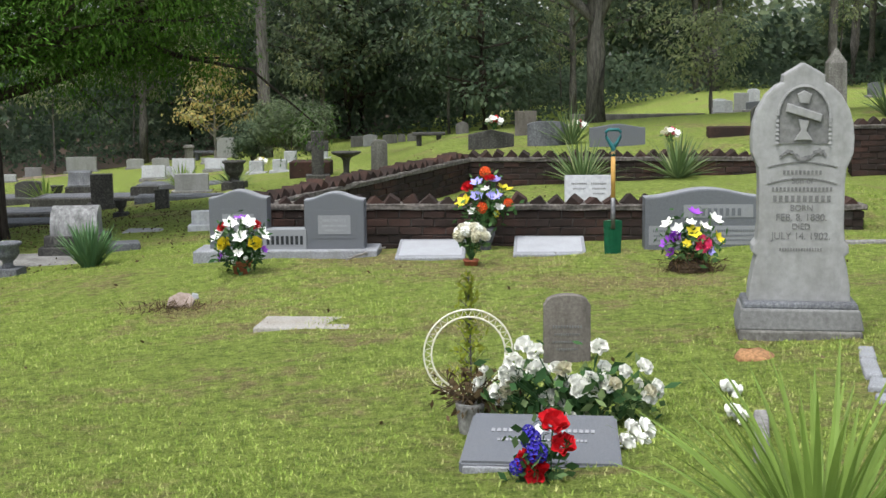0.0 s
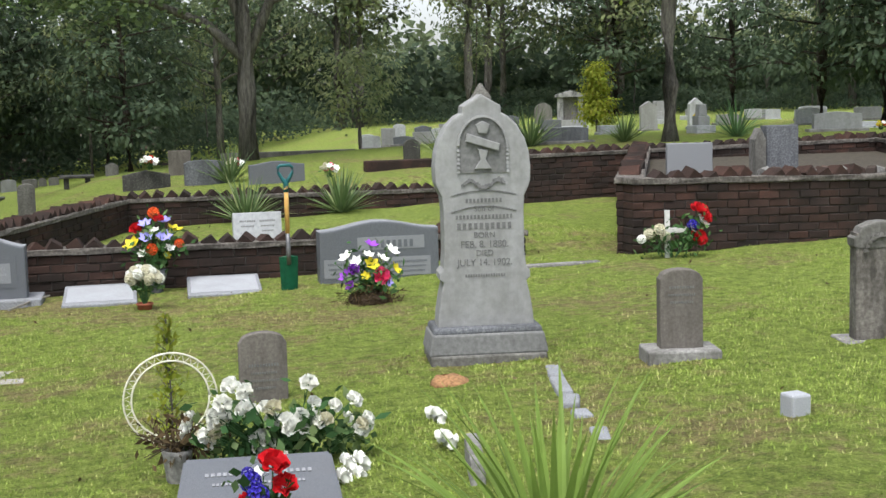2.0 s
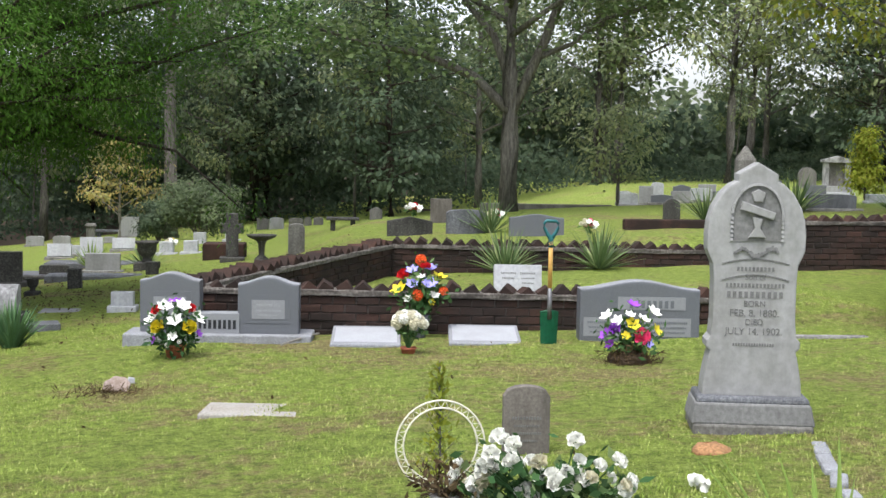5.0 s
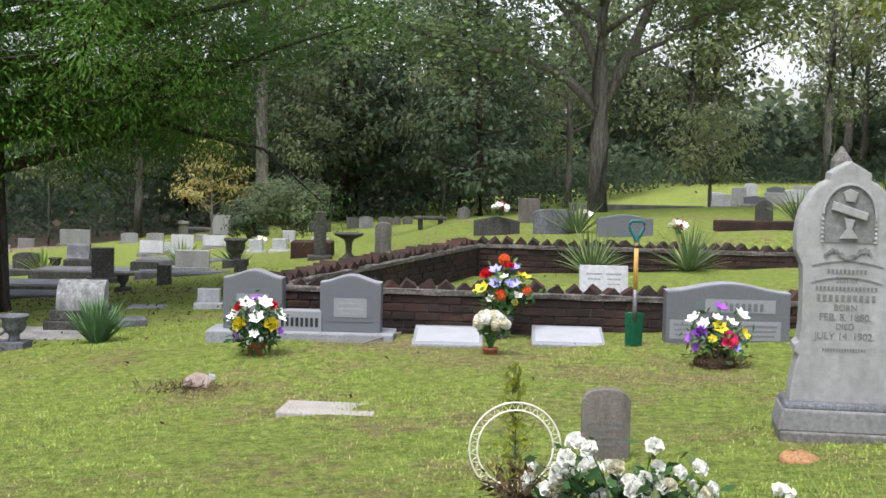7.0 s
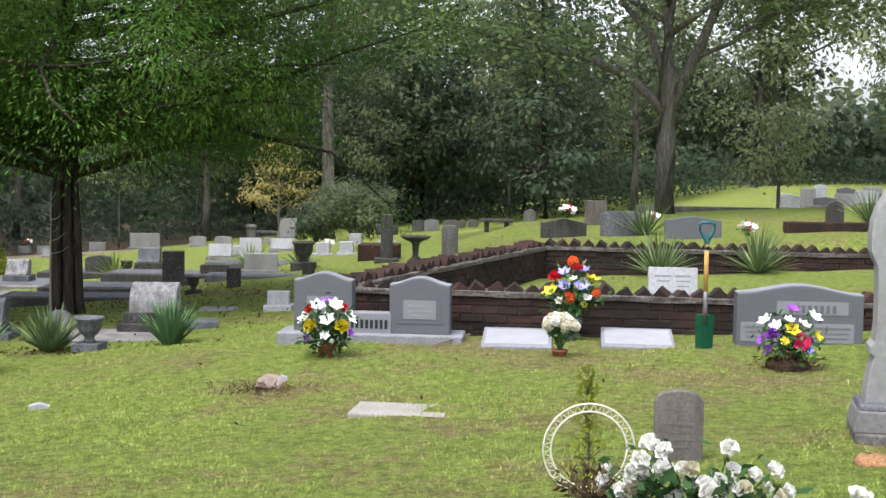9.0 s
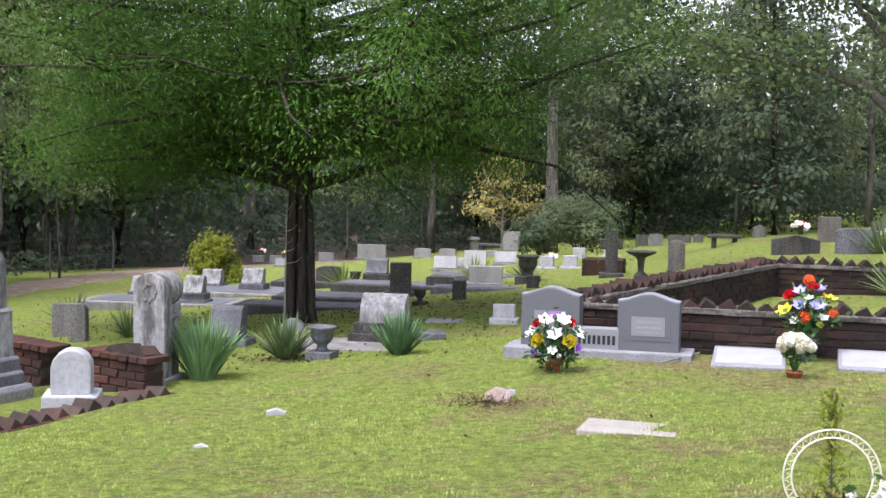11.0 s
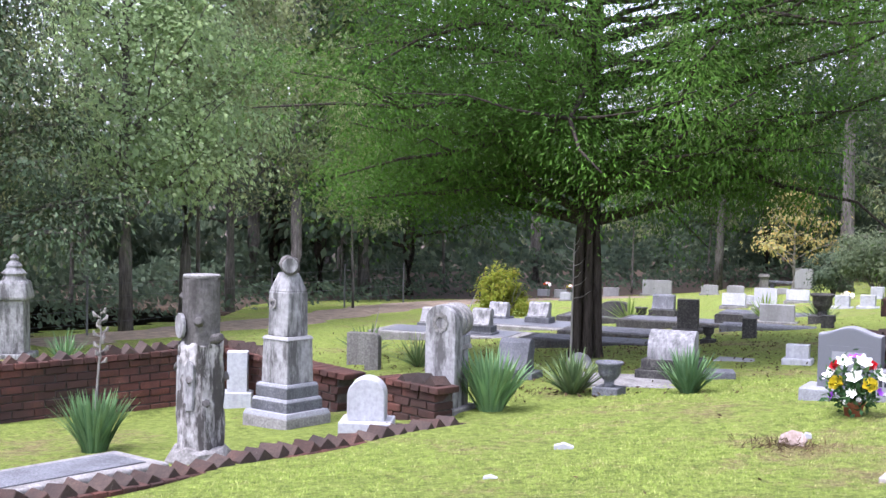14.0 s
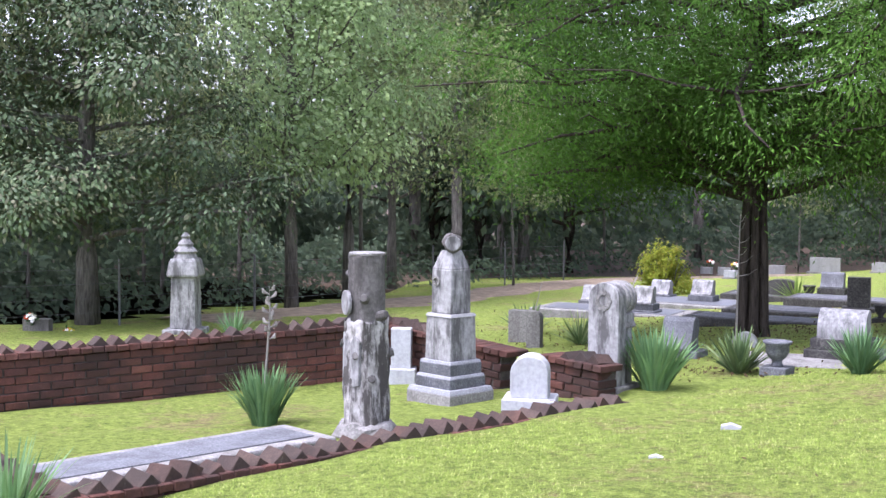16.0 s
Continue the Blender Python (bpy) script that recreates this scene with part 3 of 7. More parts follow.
def brick_wall(name, p0, p1, foot0, foot1, top0, top1, mat="brick_dark", teeth=True, cap="concrete", label="", tooth_gaps=()):
    """A wall from p0 to p1: core, courses, projecting cap and a crest of bricks set on their corners."""
    r = random.Random(len(name) * 31)
    dx, dy = p1[0] - p0[0], p1[1] - p0[1]
    length, ang = math.hypot(dx, dy), math.degrees(math.atan2(dy, dx))
    drop = math.degrees(math.atan2(top1 - top0, length))
    foot = min(foot0 - top0, foot1 - top1) - 0.1
    me = bpy.data.meshes.new(name)
    bm = box(bmesh.new(), length - 0.02, 0.2, -foot - 0.07, length / 2, 0, foot)
    bm.to_mesh(me)
    bm.free()
    me.materials.append(M["mortar"])
    w = tagged(new(name, me), label, "wall", kind="structure")
    w.matrix_basis = pose(p0[0], p0[1], top0, 0, 0, ang) @ pose(0, 0, 0, 0, -drop, 0)
    rows = int((-foot - 0.06) / 0.076)
    for row in range(rows):
        z = -0.06 - 0.074 - row * 0.076
        s = 0.0 if row % 2 else -0.105
        while s < length - 0.02:
            mid, key = s + 0.1, mat
            if s < 0:
                mid, key = 0.05, mat + "_half"
            elif s + 0.2 > length:
                mid, key = length - 0.05, mat + "_half"
            put_part("brick", r.choice(BRICK[key]), w, pose(mid, r.uniform(-0.006, 0.006), z, 0, r.uniform(-0.6, 0.6), r.uniform(-1, 1)))
            s += 0.21
    if cap == "concrete":
        bm = box(bmesh.new(), length + 0.05, 0.27, 0.055, length / 2, 0, -0.06, bev=0.012)
        bmesh.ops.subdivide_edges(bm, edges=[e for e in bm.edges if e.calc_length() > 0.5], cuts=int(length * 5))
        for v in bm.verts:
            v.co += Vector((0, r.uniform(-0.006, 0.006), r.uniform(-0.006, 0.004)))
        part("cap", bm, M["cap"] if "cap" in M else M["concrete"], w, "worn mortar cap")
    else:
        s = 0.0
        while s < length:
            put_part("cap_brick", r.choice(BRICK[mat + "_cap"]), w, pose(s + 0.055, r.uniform(-0.006, 0.006), -0.058, 0, r.uniform(-1, 1), r.uniform(-1.5, 1.5)))
            s += 0.112
    if teeth:
        s = 0.09
        while s < length - 0.05:
            if not any(a < s < b for a, b in tooth_gaps):
                put_part("tooth_brick", r.choice(BRICK[("brick_grey" if mat == "brick_red" else mat) + "_tooth"]), w, pose(s, r.uniform(-0.015, 0.015), -0.045 + r.uniform(-0.022, 0.014), r.uniform(-9, 9), 45 + r.uniform(-14, 14), r.uniform(-12, 12)))
            s += 0.166
    return w


M["bark_stone"] = stone_mat("bark_carved_stone", (0.27, 0.26, 0.24), (0.35, 0.34, 0.32), (0.43, 0.42, 0.4), 18, 10, (0.035, 0.031, 0.027), 0.92, 0.9, 0.6, edge=(0.42, 0.54))
M["cap"] = stone_mat("lichened_cap", (0.06, 0.052, 0.045), (0.12, 0.108, 0.094), (0.22, 0.205, 0.18), 30, 7, (0.035, 0.03, 0.026), 0.85, 0.95, 0.6, False)
brick_wall("wall_plot_front", (-1.95, 11.68), (3.6, 11.8), 0.0, 0.05, 0.42, 0.37, label="low dark brick plot wall with a zigzag brick crest")
brick_wall("wall_plot_left", (-1.95, 11.7), (-0.2, 16.8), 0.0, 0.1, 0.42, 0.47, label="low dark brick side wall with a zigzag brick crest")
brick_wall("wall_plot_back", (-0.2, 16.8), (4.7, 16.95), 0.1, 0.15, 0.47, 0.44, label="dark brick back wall below a grassy terrace")
brick_wall("wall_terrace", (4.8, 17.1), (10.4, 17.0), 0.2, 0.25, 0.83, 0.9, label="dark brick retaining wall with a zigzag brick crest")
brick_wall("wall_terrace_side", (10.4, 17.0), (8.75, 11.7), 0.25, 0.25, 0.9, 0.92, label="dark brick side wall running towards a tall pier")
brick_wall("wall_right_front", (4.36, 10.98), (7.7, 11.22), 0.15, 0.22, 0.87, 0.79, label="dark brick plot wall with pale mortar joints", tooth_gaps=((0.0, 0.15), (1.2, 1.4), (2.4, 2.6)))
brick_wall("wall_right_side", (4.4, 11.05), (6.75, 16.98), 0.15, 0.25, 0.87, 0.88, label="dark brick side wall of a plot", tooth_gaps=((0.0, 0.3),))
brick_wall("wall_sunken_front", (-6.12, 4.68), (-5.0, 9.72), -0.42, -0.4, -0.27, -0.31, "brick_red", cap="brick", label="buried red brick kerb with a zigzag brick crest")
brick_wall("wall_sunken_back", (-11.6, 4.2), (-8.15, 10.9), -0.6, -0.5, -0.16, 0.04, "brick_red", cap="brick", label="sooty red brick wall with a zigzag crest")
brick_wall("wall_sunken_side", (-8.15, 10.9), (-6.42, 10.4), -0.6, -0.55, 0.02, -0.06, "brick_red", cap="brick", label="broken red brick wall leaning at its gap", tooth_gaps=((1.25, 1.8),))
brick_wall("wall_sunken_stub", (-5.9, 10.24), (-5.2, 10.02), -0.55, -0.5, -0.03, -0.05, "brick_red", cap="brick", label="short standing end of a broken red brick wall", tooth_gaps=((0.0, 0.2),))
brick_wall("wall_sunken_left", (-6.12, 4.68), (-10.5, 6.3), -0.4, -0.6, -0.27, -0.16, "brick_red", cap="brick", label="red brick side wall with a zigzag crest")
pier = thing("brick_pier", 8.05, 11.45, 3, 0.1, "tall dark brick gate pier with a flat top", "pier")
part("core", box(bmesh.new(), 0.46, 0.46, 1.4), M["mortar"], pier)
for row in range(18):
    for k in range(4):
        a = k * 90
        for sx in (-1, 1):
            m = pose(0, 0, 0, 0, 0, a) @ pose(sx * 0.125 + (0.01 if row % 2 else -0.01), -0.135, 0.01 + row * 0.076)
            put_part("brick", BRICK["brick_dark"][(row + k) % 4], pier, m)
part("cap", box(bmesh.new(), 0.58, 0.58, 0.06, z=1.39, bev=0.012), M["cap"], pier)

# the right-hand plot is filled up to its walls
bm = bmesh.new()
rim = [(4.55, 11.12), (7.7, 11.36), (8.72, 11.75), (10.28, 16.88), (6.82, 16.9)]
top_v = [bm.verts.new((x, y, 0.7)) for x, y in rim]
low_v = [bm.verts.new((x, y, 0.0)) for x, y in rim]
bm.faces.new(top_v)
for k in range(5):
    bm.faces.new((low_v[k], low_v[(k + 1) % 5], top_v[(k + 1) % 5], top_v[k]))
bmesh.ops.recalc_face_normals(bm, faces=bm.faces[:])
tagged(new("raised_ground", mesh_of("raised_ground", bm, M["rubble"])), "dark brown earth and rubble filling a brick-walled plot", "ground", kind="structure")


# ---------------------------------------------------------------- stones near the viewer
M["mossy"] = stone_mat("dark_lichened_stone", (0.1, 0.09, 0.078), (0.15, 0.136, 0.12), (0.21, 0.195, 0.175), 45, 4, (0.04, 0.036, 0.031), 0.85, 0.95, 0.6, edge=(0.44, 0.58))
M["pale_worn"] = stone_mat("worn_pale_concrete", (0.2, 0.188, 0.165), (0.27, 0.257, 0.228), (0.34, 0.326, 0.296), 60, 6, (0.2, 0.17, 0.13), 0.5, 0.95, 0.4, False)
M["pink"] = stone_mat("pinkish_marble", (0.2, 0.155, 0.13), (0.27, 0.215, 0.18), (0.34, 0.28, 0.245), 60, 8, (0.15, 0.11, 0.085), 0.5, 0.95, 0.4, False)
M["pale"] = stone_mat("pale_granite", (0.25, 0.26, 0.275), (0.32, 0.33, 0.345), (0.39, 0.4, 0.415), 200, 4, (0.18, 0.18, 0.18), 0.3, 0.6, 0.1)
def shaped(bm, pts, d, bev=0.01):
    full = pts + [(-x, z) for x, z in reversed(pts) if abs(x) > 1e-6]
    return slab(bm, full, d, bev)


def tall_marker():
    t = thing("tall_gravestone", 2.03, 7.02, -6, 0.05, "tall weathered marble headstone with a gabled top and carved niche", "gravestone")
    part("footing", box(bmesh.new(), 0.66, 0.42, 0.14, bev=0.012), M["old"], t)
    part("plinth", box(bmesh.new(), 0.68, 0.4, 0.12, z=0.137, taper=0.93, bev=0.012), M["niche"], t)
    part("plinth_moulding", box(bmesh.new(), 0.625, 0.345, 0.035, z=0.254, taper=0.97, bev=0.01), M["slate"], t)
    right = [(0.285, 0.28), (0.28, 0.36), (0.262, 0.46), (0.245, 0.53), (0.268, 0.55), (0.268, 0.585), (0.245, 0.61), (0.236, 0.7), (0.236, 0.92),
             (0.242, 1.0), (0.262, 1.04), (0.278, 1.08), (0.281, 1.16), (0.272, 1.24), (0.25, 1.31), (0.205, 1.385), (0.15, 1.435), (0.115, 1.452),
             (0.112, 1.49), (0.06, 1.52), (0.0, 1.553)]
    body = part("body", shaped(bmesh.new(), right, 0.2, 0.012), M["marble"], t)
    body.scale, body.location = (0.965, 1.0, 1.03), (0, 0, -0.0085)
    # niche: a thin raised arch, recess shade in its colour, notched rim, carved emblem
    def arch(w, h, s):
        return [(-w, 0), (w, 0), (w, s)] + [(w * math.cos(math.pi * k / 16), s + (h - s) * math.sin(math.pi * k / 16)) for k in range(1, 16)] + [(-w, s)]
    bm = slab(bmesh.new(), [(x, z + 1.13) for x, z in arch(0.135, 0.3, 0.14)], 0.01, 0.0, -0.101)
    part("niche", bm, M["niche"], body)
    bm = bmesh.new()
    ring = [(x * 1.06, z + 1.13) for x, z in arch(0.135, 0.305, 0.14)][2:]
    for (x, z), (x2, z2) in zip(ring, ring[1:]):
        for f in (0.0, 0.5):
            box(bm, 0.017, 0.022, 0.013, x + (x2 - x) * f, -0.108, z + (z2 - z) * f - 0.006, 0.7)
    for k in range(6):
        for sx in (-1, 1):
            box(bm, 0.017, 0.022, 0.013, sx * 0.143, -0.108, 1.13 + k * 0.023, 0.7)
    part("niche_rim", bm, M["marble"], body)["kind"] = "stuff"
    bm = bmesh.new()
    slab(bm, [(-0.1, 1.3), (0.09, 1.245), (0.1, 1.285), (-0.09, 1.345)], 0.03, 0.006, -0.115)
    slab(bm, [(-0.025, 1.345), (0.025, 1.34), (0.04, 1.39), (0.0, 1.41), (-0.04, 1.39)], 0.024, 0.005, -0.112)
    slab(bm, [(-0.05, 1.15), (0.05, 1.15), (0.015, 1.2), (0.03, 1.25), (-0.03, 1.26), (-0.015, 1.2)], 0.022, 0.005, -0.112)
    part("emblem", bm, M["marble"], body, "carved crossed bar and spray")
    bm = bmesh.new()
    for k in range(26):
        f = k / 25
        box(bm, 0.02, 0.014, 0.01 + 0.016 * rng.random(), -0.12 + 0.24 * f, -0.102, 1.055 + 0.02 * math.sin(f * 9) + 0.01 * rng.random(), 0.6, 0, rng.uniform(-30, 30))
    part("carved_foliage", bm, M["letter"], body)
    for k, (z, up) in enumerate(((1.03, 0.03), (0.945, 0.035))):
        bm = bmesh.new()
        for i in range(20):
            f = -1 + 2 * (i + 0.5) / 20
            box(bm, 0.021, 0.008, 0.005, f * 0.19, -0.101, z - up * f * f * 0.9, 1.0)
        part("carved_band", bm, M["letter"], body)["kind"] = "stuff"
    inscribe(body, -0.1015, [(0, 0.967, 0.22, 0.026), (0, 0.878, 0.34, 0.026), (0, 0.822, 0.33, 0.04), (0, 0.56, 0.24, 0.018)])
    for s, z, size in (("Son of", 0.92, 0.046), ("BORN", 0.775, 0.046), ("FEB. 8. 1880.", 0.722, 0.054), ("DIED", 0.676, 0.046), ("JULY 14. 1902.", 0.622, 0.054)):
        put_part("writing", text_mesh(s, size, M["letter"], 0.0015), body, pose(0, -0.1015, z, 90))["kind"] = "stuff"
    return t


tall_marker()
LOOK_GREY = "grey granite headstone with frosted panel and rock-edged sides"


def granite_stone(x, y, w, h, z, d=0.2, label=LOOK_GREY, group="", panel=True, serp=True):
    t = thing("granite_headstone", x, y, 0, z, label, "gravestone", group)
    tab = part("tablet", slab(bmesh.new(), outline("serp" if serp else "flat", w, h), d, 0.012), M["granite"], t)
    bm = bmesh.new()
    pts = outline("serp", w, h)[2:]
    part("rough_edge", slab(bm, [(px * 1.004, pz + 0.004) for px, pz in pts] + [(px * 0.97, pz - 0.012) for px, pz in reversed(pts)], d * 0.86, 0.003), M["granite_edge"], t, "pale rock-pitched top edge")
    if panel:
        part("panel", box(bmesh.new(), w * 0.72, 0.006, h * 0.5, 0, -d / 2 - 0.001, h * 0.2), M["granite"], tab)
        part("panel_field", box(bmesh.new(), w * 0.54, 0.006, h * 0.33, 0, -d / 2 - 0.005, h * 0.28), M["panel"], tab)
        inscribe(tab, -d / 2 - 0.0085, [(0, h * 0.5, w * 0.4, 0.025), (0, h * 0.41, w * 0.42, 0.02), (0, h * 0.33, w * 0.36, 0.02)], "letter_pale")
    return t


kerb = thing("granite_sill", -1.55, 11.24, 0.5, -0.1, "long grey granite sill under a pair of headstones", "base")
part("slab", box(bmesh.new(), 1.62, 0.46, 0.16, bev=0.012), M["granite_edge"], kerb)
granite_stone(-1.98, 11.27, 0.52, 0.52, 0.052, group="paired headstones")
granite_stone(-1.12, 11.22, 0.53, 0.5, 0.052, group="paired headstones")
mid = thing("name_block", -1.56, 11.2, 0, 0.052, "low grey granite block between two headstones with a dark name", "gravestone")
part("block", box(bmesh.new(), 0.385, 0.18, 0.185, bev=0.006), M["panel"], mid)
part("lettering", bars(bmesh.new(), -0.092, [(0, 0.05, 0.34, 0.09)], 0.46), M["iron"], mid)
wide = granite_stone(2.07, 10.95, 1.03, 0.57, 0.02, 0.22, "wide grey granite double headstone with serpentine top", panel=False)
part("name_panel", box(bmesh.new(), 0.58, 0.006, 0.11, 0.1, -0.111, 0.33), M["panel"], wide)
part("lettering", bars(bmesh.new(), -0.1155, [(0.1, 0.345, 0.4, 0.075)], 0.6), M["granite"], wide)
for sx in (-0.28, 0.24):
    part("panel", box(bmesh.new(), 0.4, 0.006, 0.16, sx, -0.111, 0.1), M["panel"], wide)
    inscribe(wide, -0.1155, [(sx, 0.21, 0.34, 0.022), (sx, 0.17, 0.32, 0.018), (sx, 0.13, 0.3, 0.018)], "granite")
base = thing("granite_plinth", 2.0, 10.93, 0, -0.06, "flat pale granite plinth under a double headstone", "base")
part("slab", box(bmesh.new(), 1.35, 0.42, 0.075, bev=0.01), M["granite_edge"], base)


def flush_slab(x, y, w, d, rz=0, mat="granite_edge", h=0.05, label="pale grey granite flush grave marker in the grass", group="", tilt=0.0):
    t = thing("flush_marker", x, y, rz, None, label, "gravestone", group)
    s = part("slab", box(bmesh.new(), w, d, h + 0.06, z=-0.06, bev=0.012), M[mat], t)
    s.rotation_euler = (radians(tilt), 0, 0)
    if mat == "granite_edge":
        part("face", box(bmesh.new(), w * 0.9, d * 0.78, 0.006, z=h - 0.003), M["pale"], s)
    return t


flush_slab(-0.27, 11.14, 0.6, 0.76, 1, h=0.06, group="flush markers", tilt=4.5)
flush_slab(0.76, 11.13, 0.62, 0.76, -1, h=0.06, group="flush markers", tilt=4.5)
flush_slab(-0.9, 8.06, 0.62, 0.4, -3, "pale_worn", 0.03, "worn pale concrete slab sunk in the lawn")
flush_slab(3.55, 10.72, 0.9, 0.1, 2, "concrete", 0.03, "narrow concrete kerb strip in the lawn")

fm = thing("bevel_marker", 0.56, 4.75, -4, 0.035, "low grey granite slanted grave marker in front of white flowers", "gravestone")
bm = bmesh.new()
vs = [bm.verts.new(v) for v in ((-0.315, -0.2, 0), (0.315, -0.2, 0), (0.315, 0.17, 0), (-0.315, 0.17, 0), (-0.315, -0.2, 0.1), (0.315, -0.2, 0.1), (0.29, 0.17, 0.2), (-0.29, 0.17, 0.2))]
for q in ((3, 2, 1, 0), (4, 5, 6, 7), (0, 1, 5, 4), (1, 2, 6, 5), (2, 3, 7, 6), (3, 0, 4, 7)):
    bm.faces.new([vs[i] for i in q])
bmesh.ops.bevel(bm, geom=bm.edges[:], offset=0.01, segments=2, affect="EDGES")
part("block", bm, M["granite"], fm)
part("rough_side", box(bmesh.new(), 0.6, 0.02, 0.085, 0, -0.203, 0.0, bev=0.006), M["granite_edge"], fm)
wr = part("inscription", bars(bmesh.new(), 0, [(0.0, 0.02, 0.42, 0.028), (0.0, -0.05, 0.36, 0.02)]), M["letter_pale"], fm)
wr.matrix_basis = pose(0, 0.0, 0.1575, -74.9)

gravestone(0.73, 6.6, 0.25, 0.42, 0.07, "arch", "brownstone", None, 2, 0, "small weathered arched tablet behind silk flowers", inscr=[(0, 0.3, 0.16, 0.018), (0, 0.26, 0.14, 0.014), (0, 0.22, 0.16, 0.014), (0, 0.18, 0.12, 0.014)], z=0.02)
gravestone(2.98, 6.42, 0.235, 0.5, 0.1, "arch", "brownstone", (0.4, 0.28, 0.07, "concrete"), -9, 0, "small stained arched tablet on a concrete foot", inscr=[(0, 0.33, 0.14, 0.016), (0, 0.29, 0.15, 0.014), (0, 0.25, 0.13, 0.014)], z=gz(2.98, 6.42))
st = gravestone(4.22, 6.5, 0.3, 0.66, 0.12, "flat", "mossy", (0.46, 0.32, 0.05, "concrete"), -12, 0, "stained headstone with a scrolled carved top", z=0.15)
bm = shaped(bmesh.new(), [(0.148, 0.57), (0.164, 0.585), (0.168, 0.63), (0.14, 0.65), (0.12, 0.69), (0.05, 0.72), (0, 0.725)], 0.135, 0.012)
part("crest", bm, M["old"], st)
bm = bmesh.new()
for k in range(12):
    a = math.pi * (k + 0.5) / 12
    box(bm, 0.03, 0.02, 0.022, 0.1 * math.cos(a), -0.075, 0.54 + 0.1 * math.sin(a), 0.6)
part("carved_wreath", bm, M["old"], st)
cube = thing("corner_post", 2.93, 4.98, 8, 0.1, "small rough white marble corner block in grass", "marker")
part("block", box(bmesh.new(), 0.1, 0.1, 0.2, bev=0.012), M["pale"], cube)

gravestone(5.95, 8.3, 0.2, 0.36, 0.1, "flat", "granite", (0.34, 0.26, 0.05, "concrete"), -25, 0, "small blue-grey square tablet on a foot")

# edging stones that lead from the tall headstone to the viewer
for k, (x, y, w, rz) in enumerate(((2.265, 6.42, 0.28, 78), (2.195, 6.08, 0.36, 80), (2.14, 5.74, 0.2, 72), (2.1, 5.45, 0.14, 85), (2.05, 5.05, 0.22, 76))):
    e = thing("edging_stone", x, y, rz, None, "broken pale concrete edging stone sunk in grass", "edging", "edging stones")
    part("stone", box(bmesh.new(), w, 0.085, 0.075, z=-0.05, bev=0.015), M["granite_edge"], e)
e = thing("edging_stone", 1.42, 4.75, 80, None, "grey edging slab on its edge beside white petals", "edging", "edging stones")
part("stone", box(bmesh.new(), 0.42, 0.06, 0.16, z=-0.05, bev=0.012), M["concrete"], e)


# ---------------------------------------------------------------- trees
def leaf_cloud(name, pts, length, width, mat, droop=0.0, seed=1, normals=None):
    """Many small leaves, one diamond each, about the given points; they turn their faces along the normals where given."""
    r = np.random.default_rng(seed)
    n = len(pts)
    d = r.normal(size=(n, 3))
    d[:, 2] -= droop
    d /= np.linalg.norm(d, axis=1)[:, None]
    face = r.normal(size=(n, 3))
    if normals is not None:
        face = normals + 0.38 * face
        face /= np.linalg.norm(face, axis=1)[:, None] + 1e-9
        d -= face * (d * face).sum(1)[:, None]
        d /= np.linalg.norm(d, axis=1)[:, None] + 1e-9
    s = np.cross(d, face)
    s /= np.linalg.norm(s, axis=1)[:, None] + 1e-9
    k = r.uniform(0.6, 1.3, (n, 1))
    v = np.stack([pts, pts + d * length * k * 0.5 + s * width * k * 0.5, pts + d * length * k, pts + d * length * k * 0.5 - s * width * k * 0.5], 1)
    me = bpy.data.meshes.new(name)
    me.vertices.add(4 * n)
    me.vertices.foreach_set("co", v.reshape(-1).astype(np.float32))
    me.loops.add(4 * n)
    me.loops.foreach_set("vertex_index", np.arange(4 * n, dtype=np.int32))
    me.polygons.add(n)
    me.polygons.foreach_set("loop_start", np.arange(0, 4 * n, 4, dtype=np.int32))
    me.update(calc_edges=True)
    me.materials.append(mat)
    return me


def bent(p, az, reach, rise, bends, wob, r, steps=5):
    """Points of a limb that leaves p, rises and then levels or droops."""
    out = [Vector(p)]
    for k in range(1, steps + 1):
        f = k / steps
        a = az + bends * f
        out.append(Vector(p) + Vector((math.cos(a) * reach * f, math.sin(a) * reach * f, rise[0] * f + rise[1] * f * f)) + Vector((r.uniform(-wob, wob), r.uniform(-wob, wob), r.uniform(-wob, wob))))
    return out


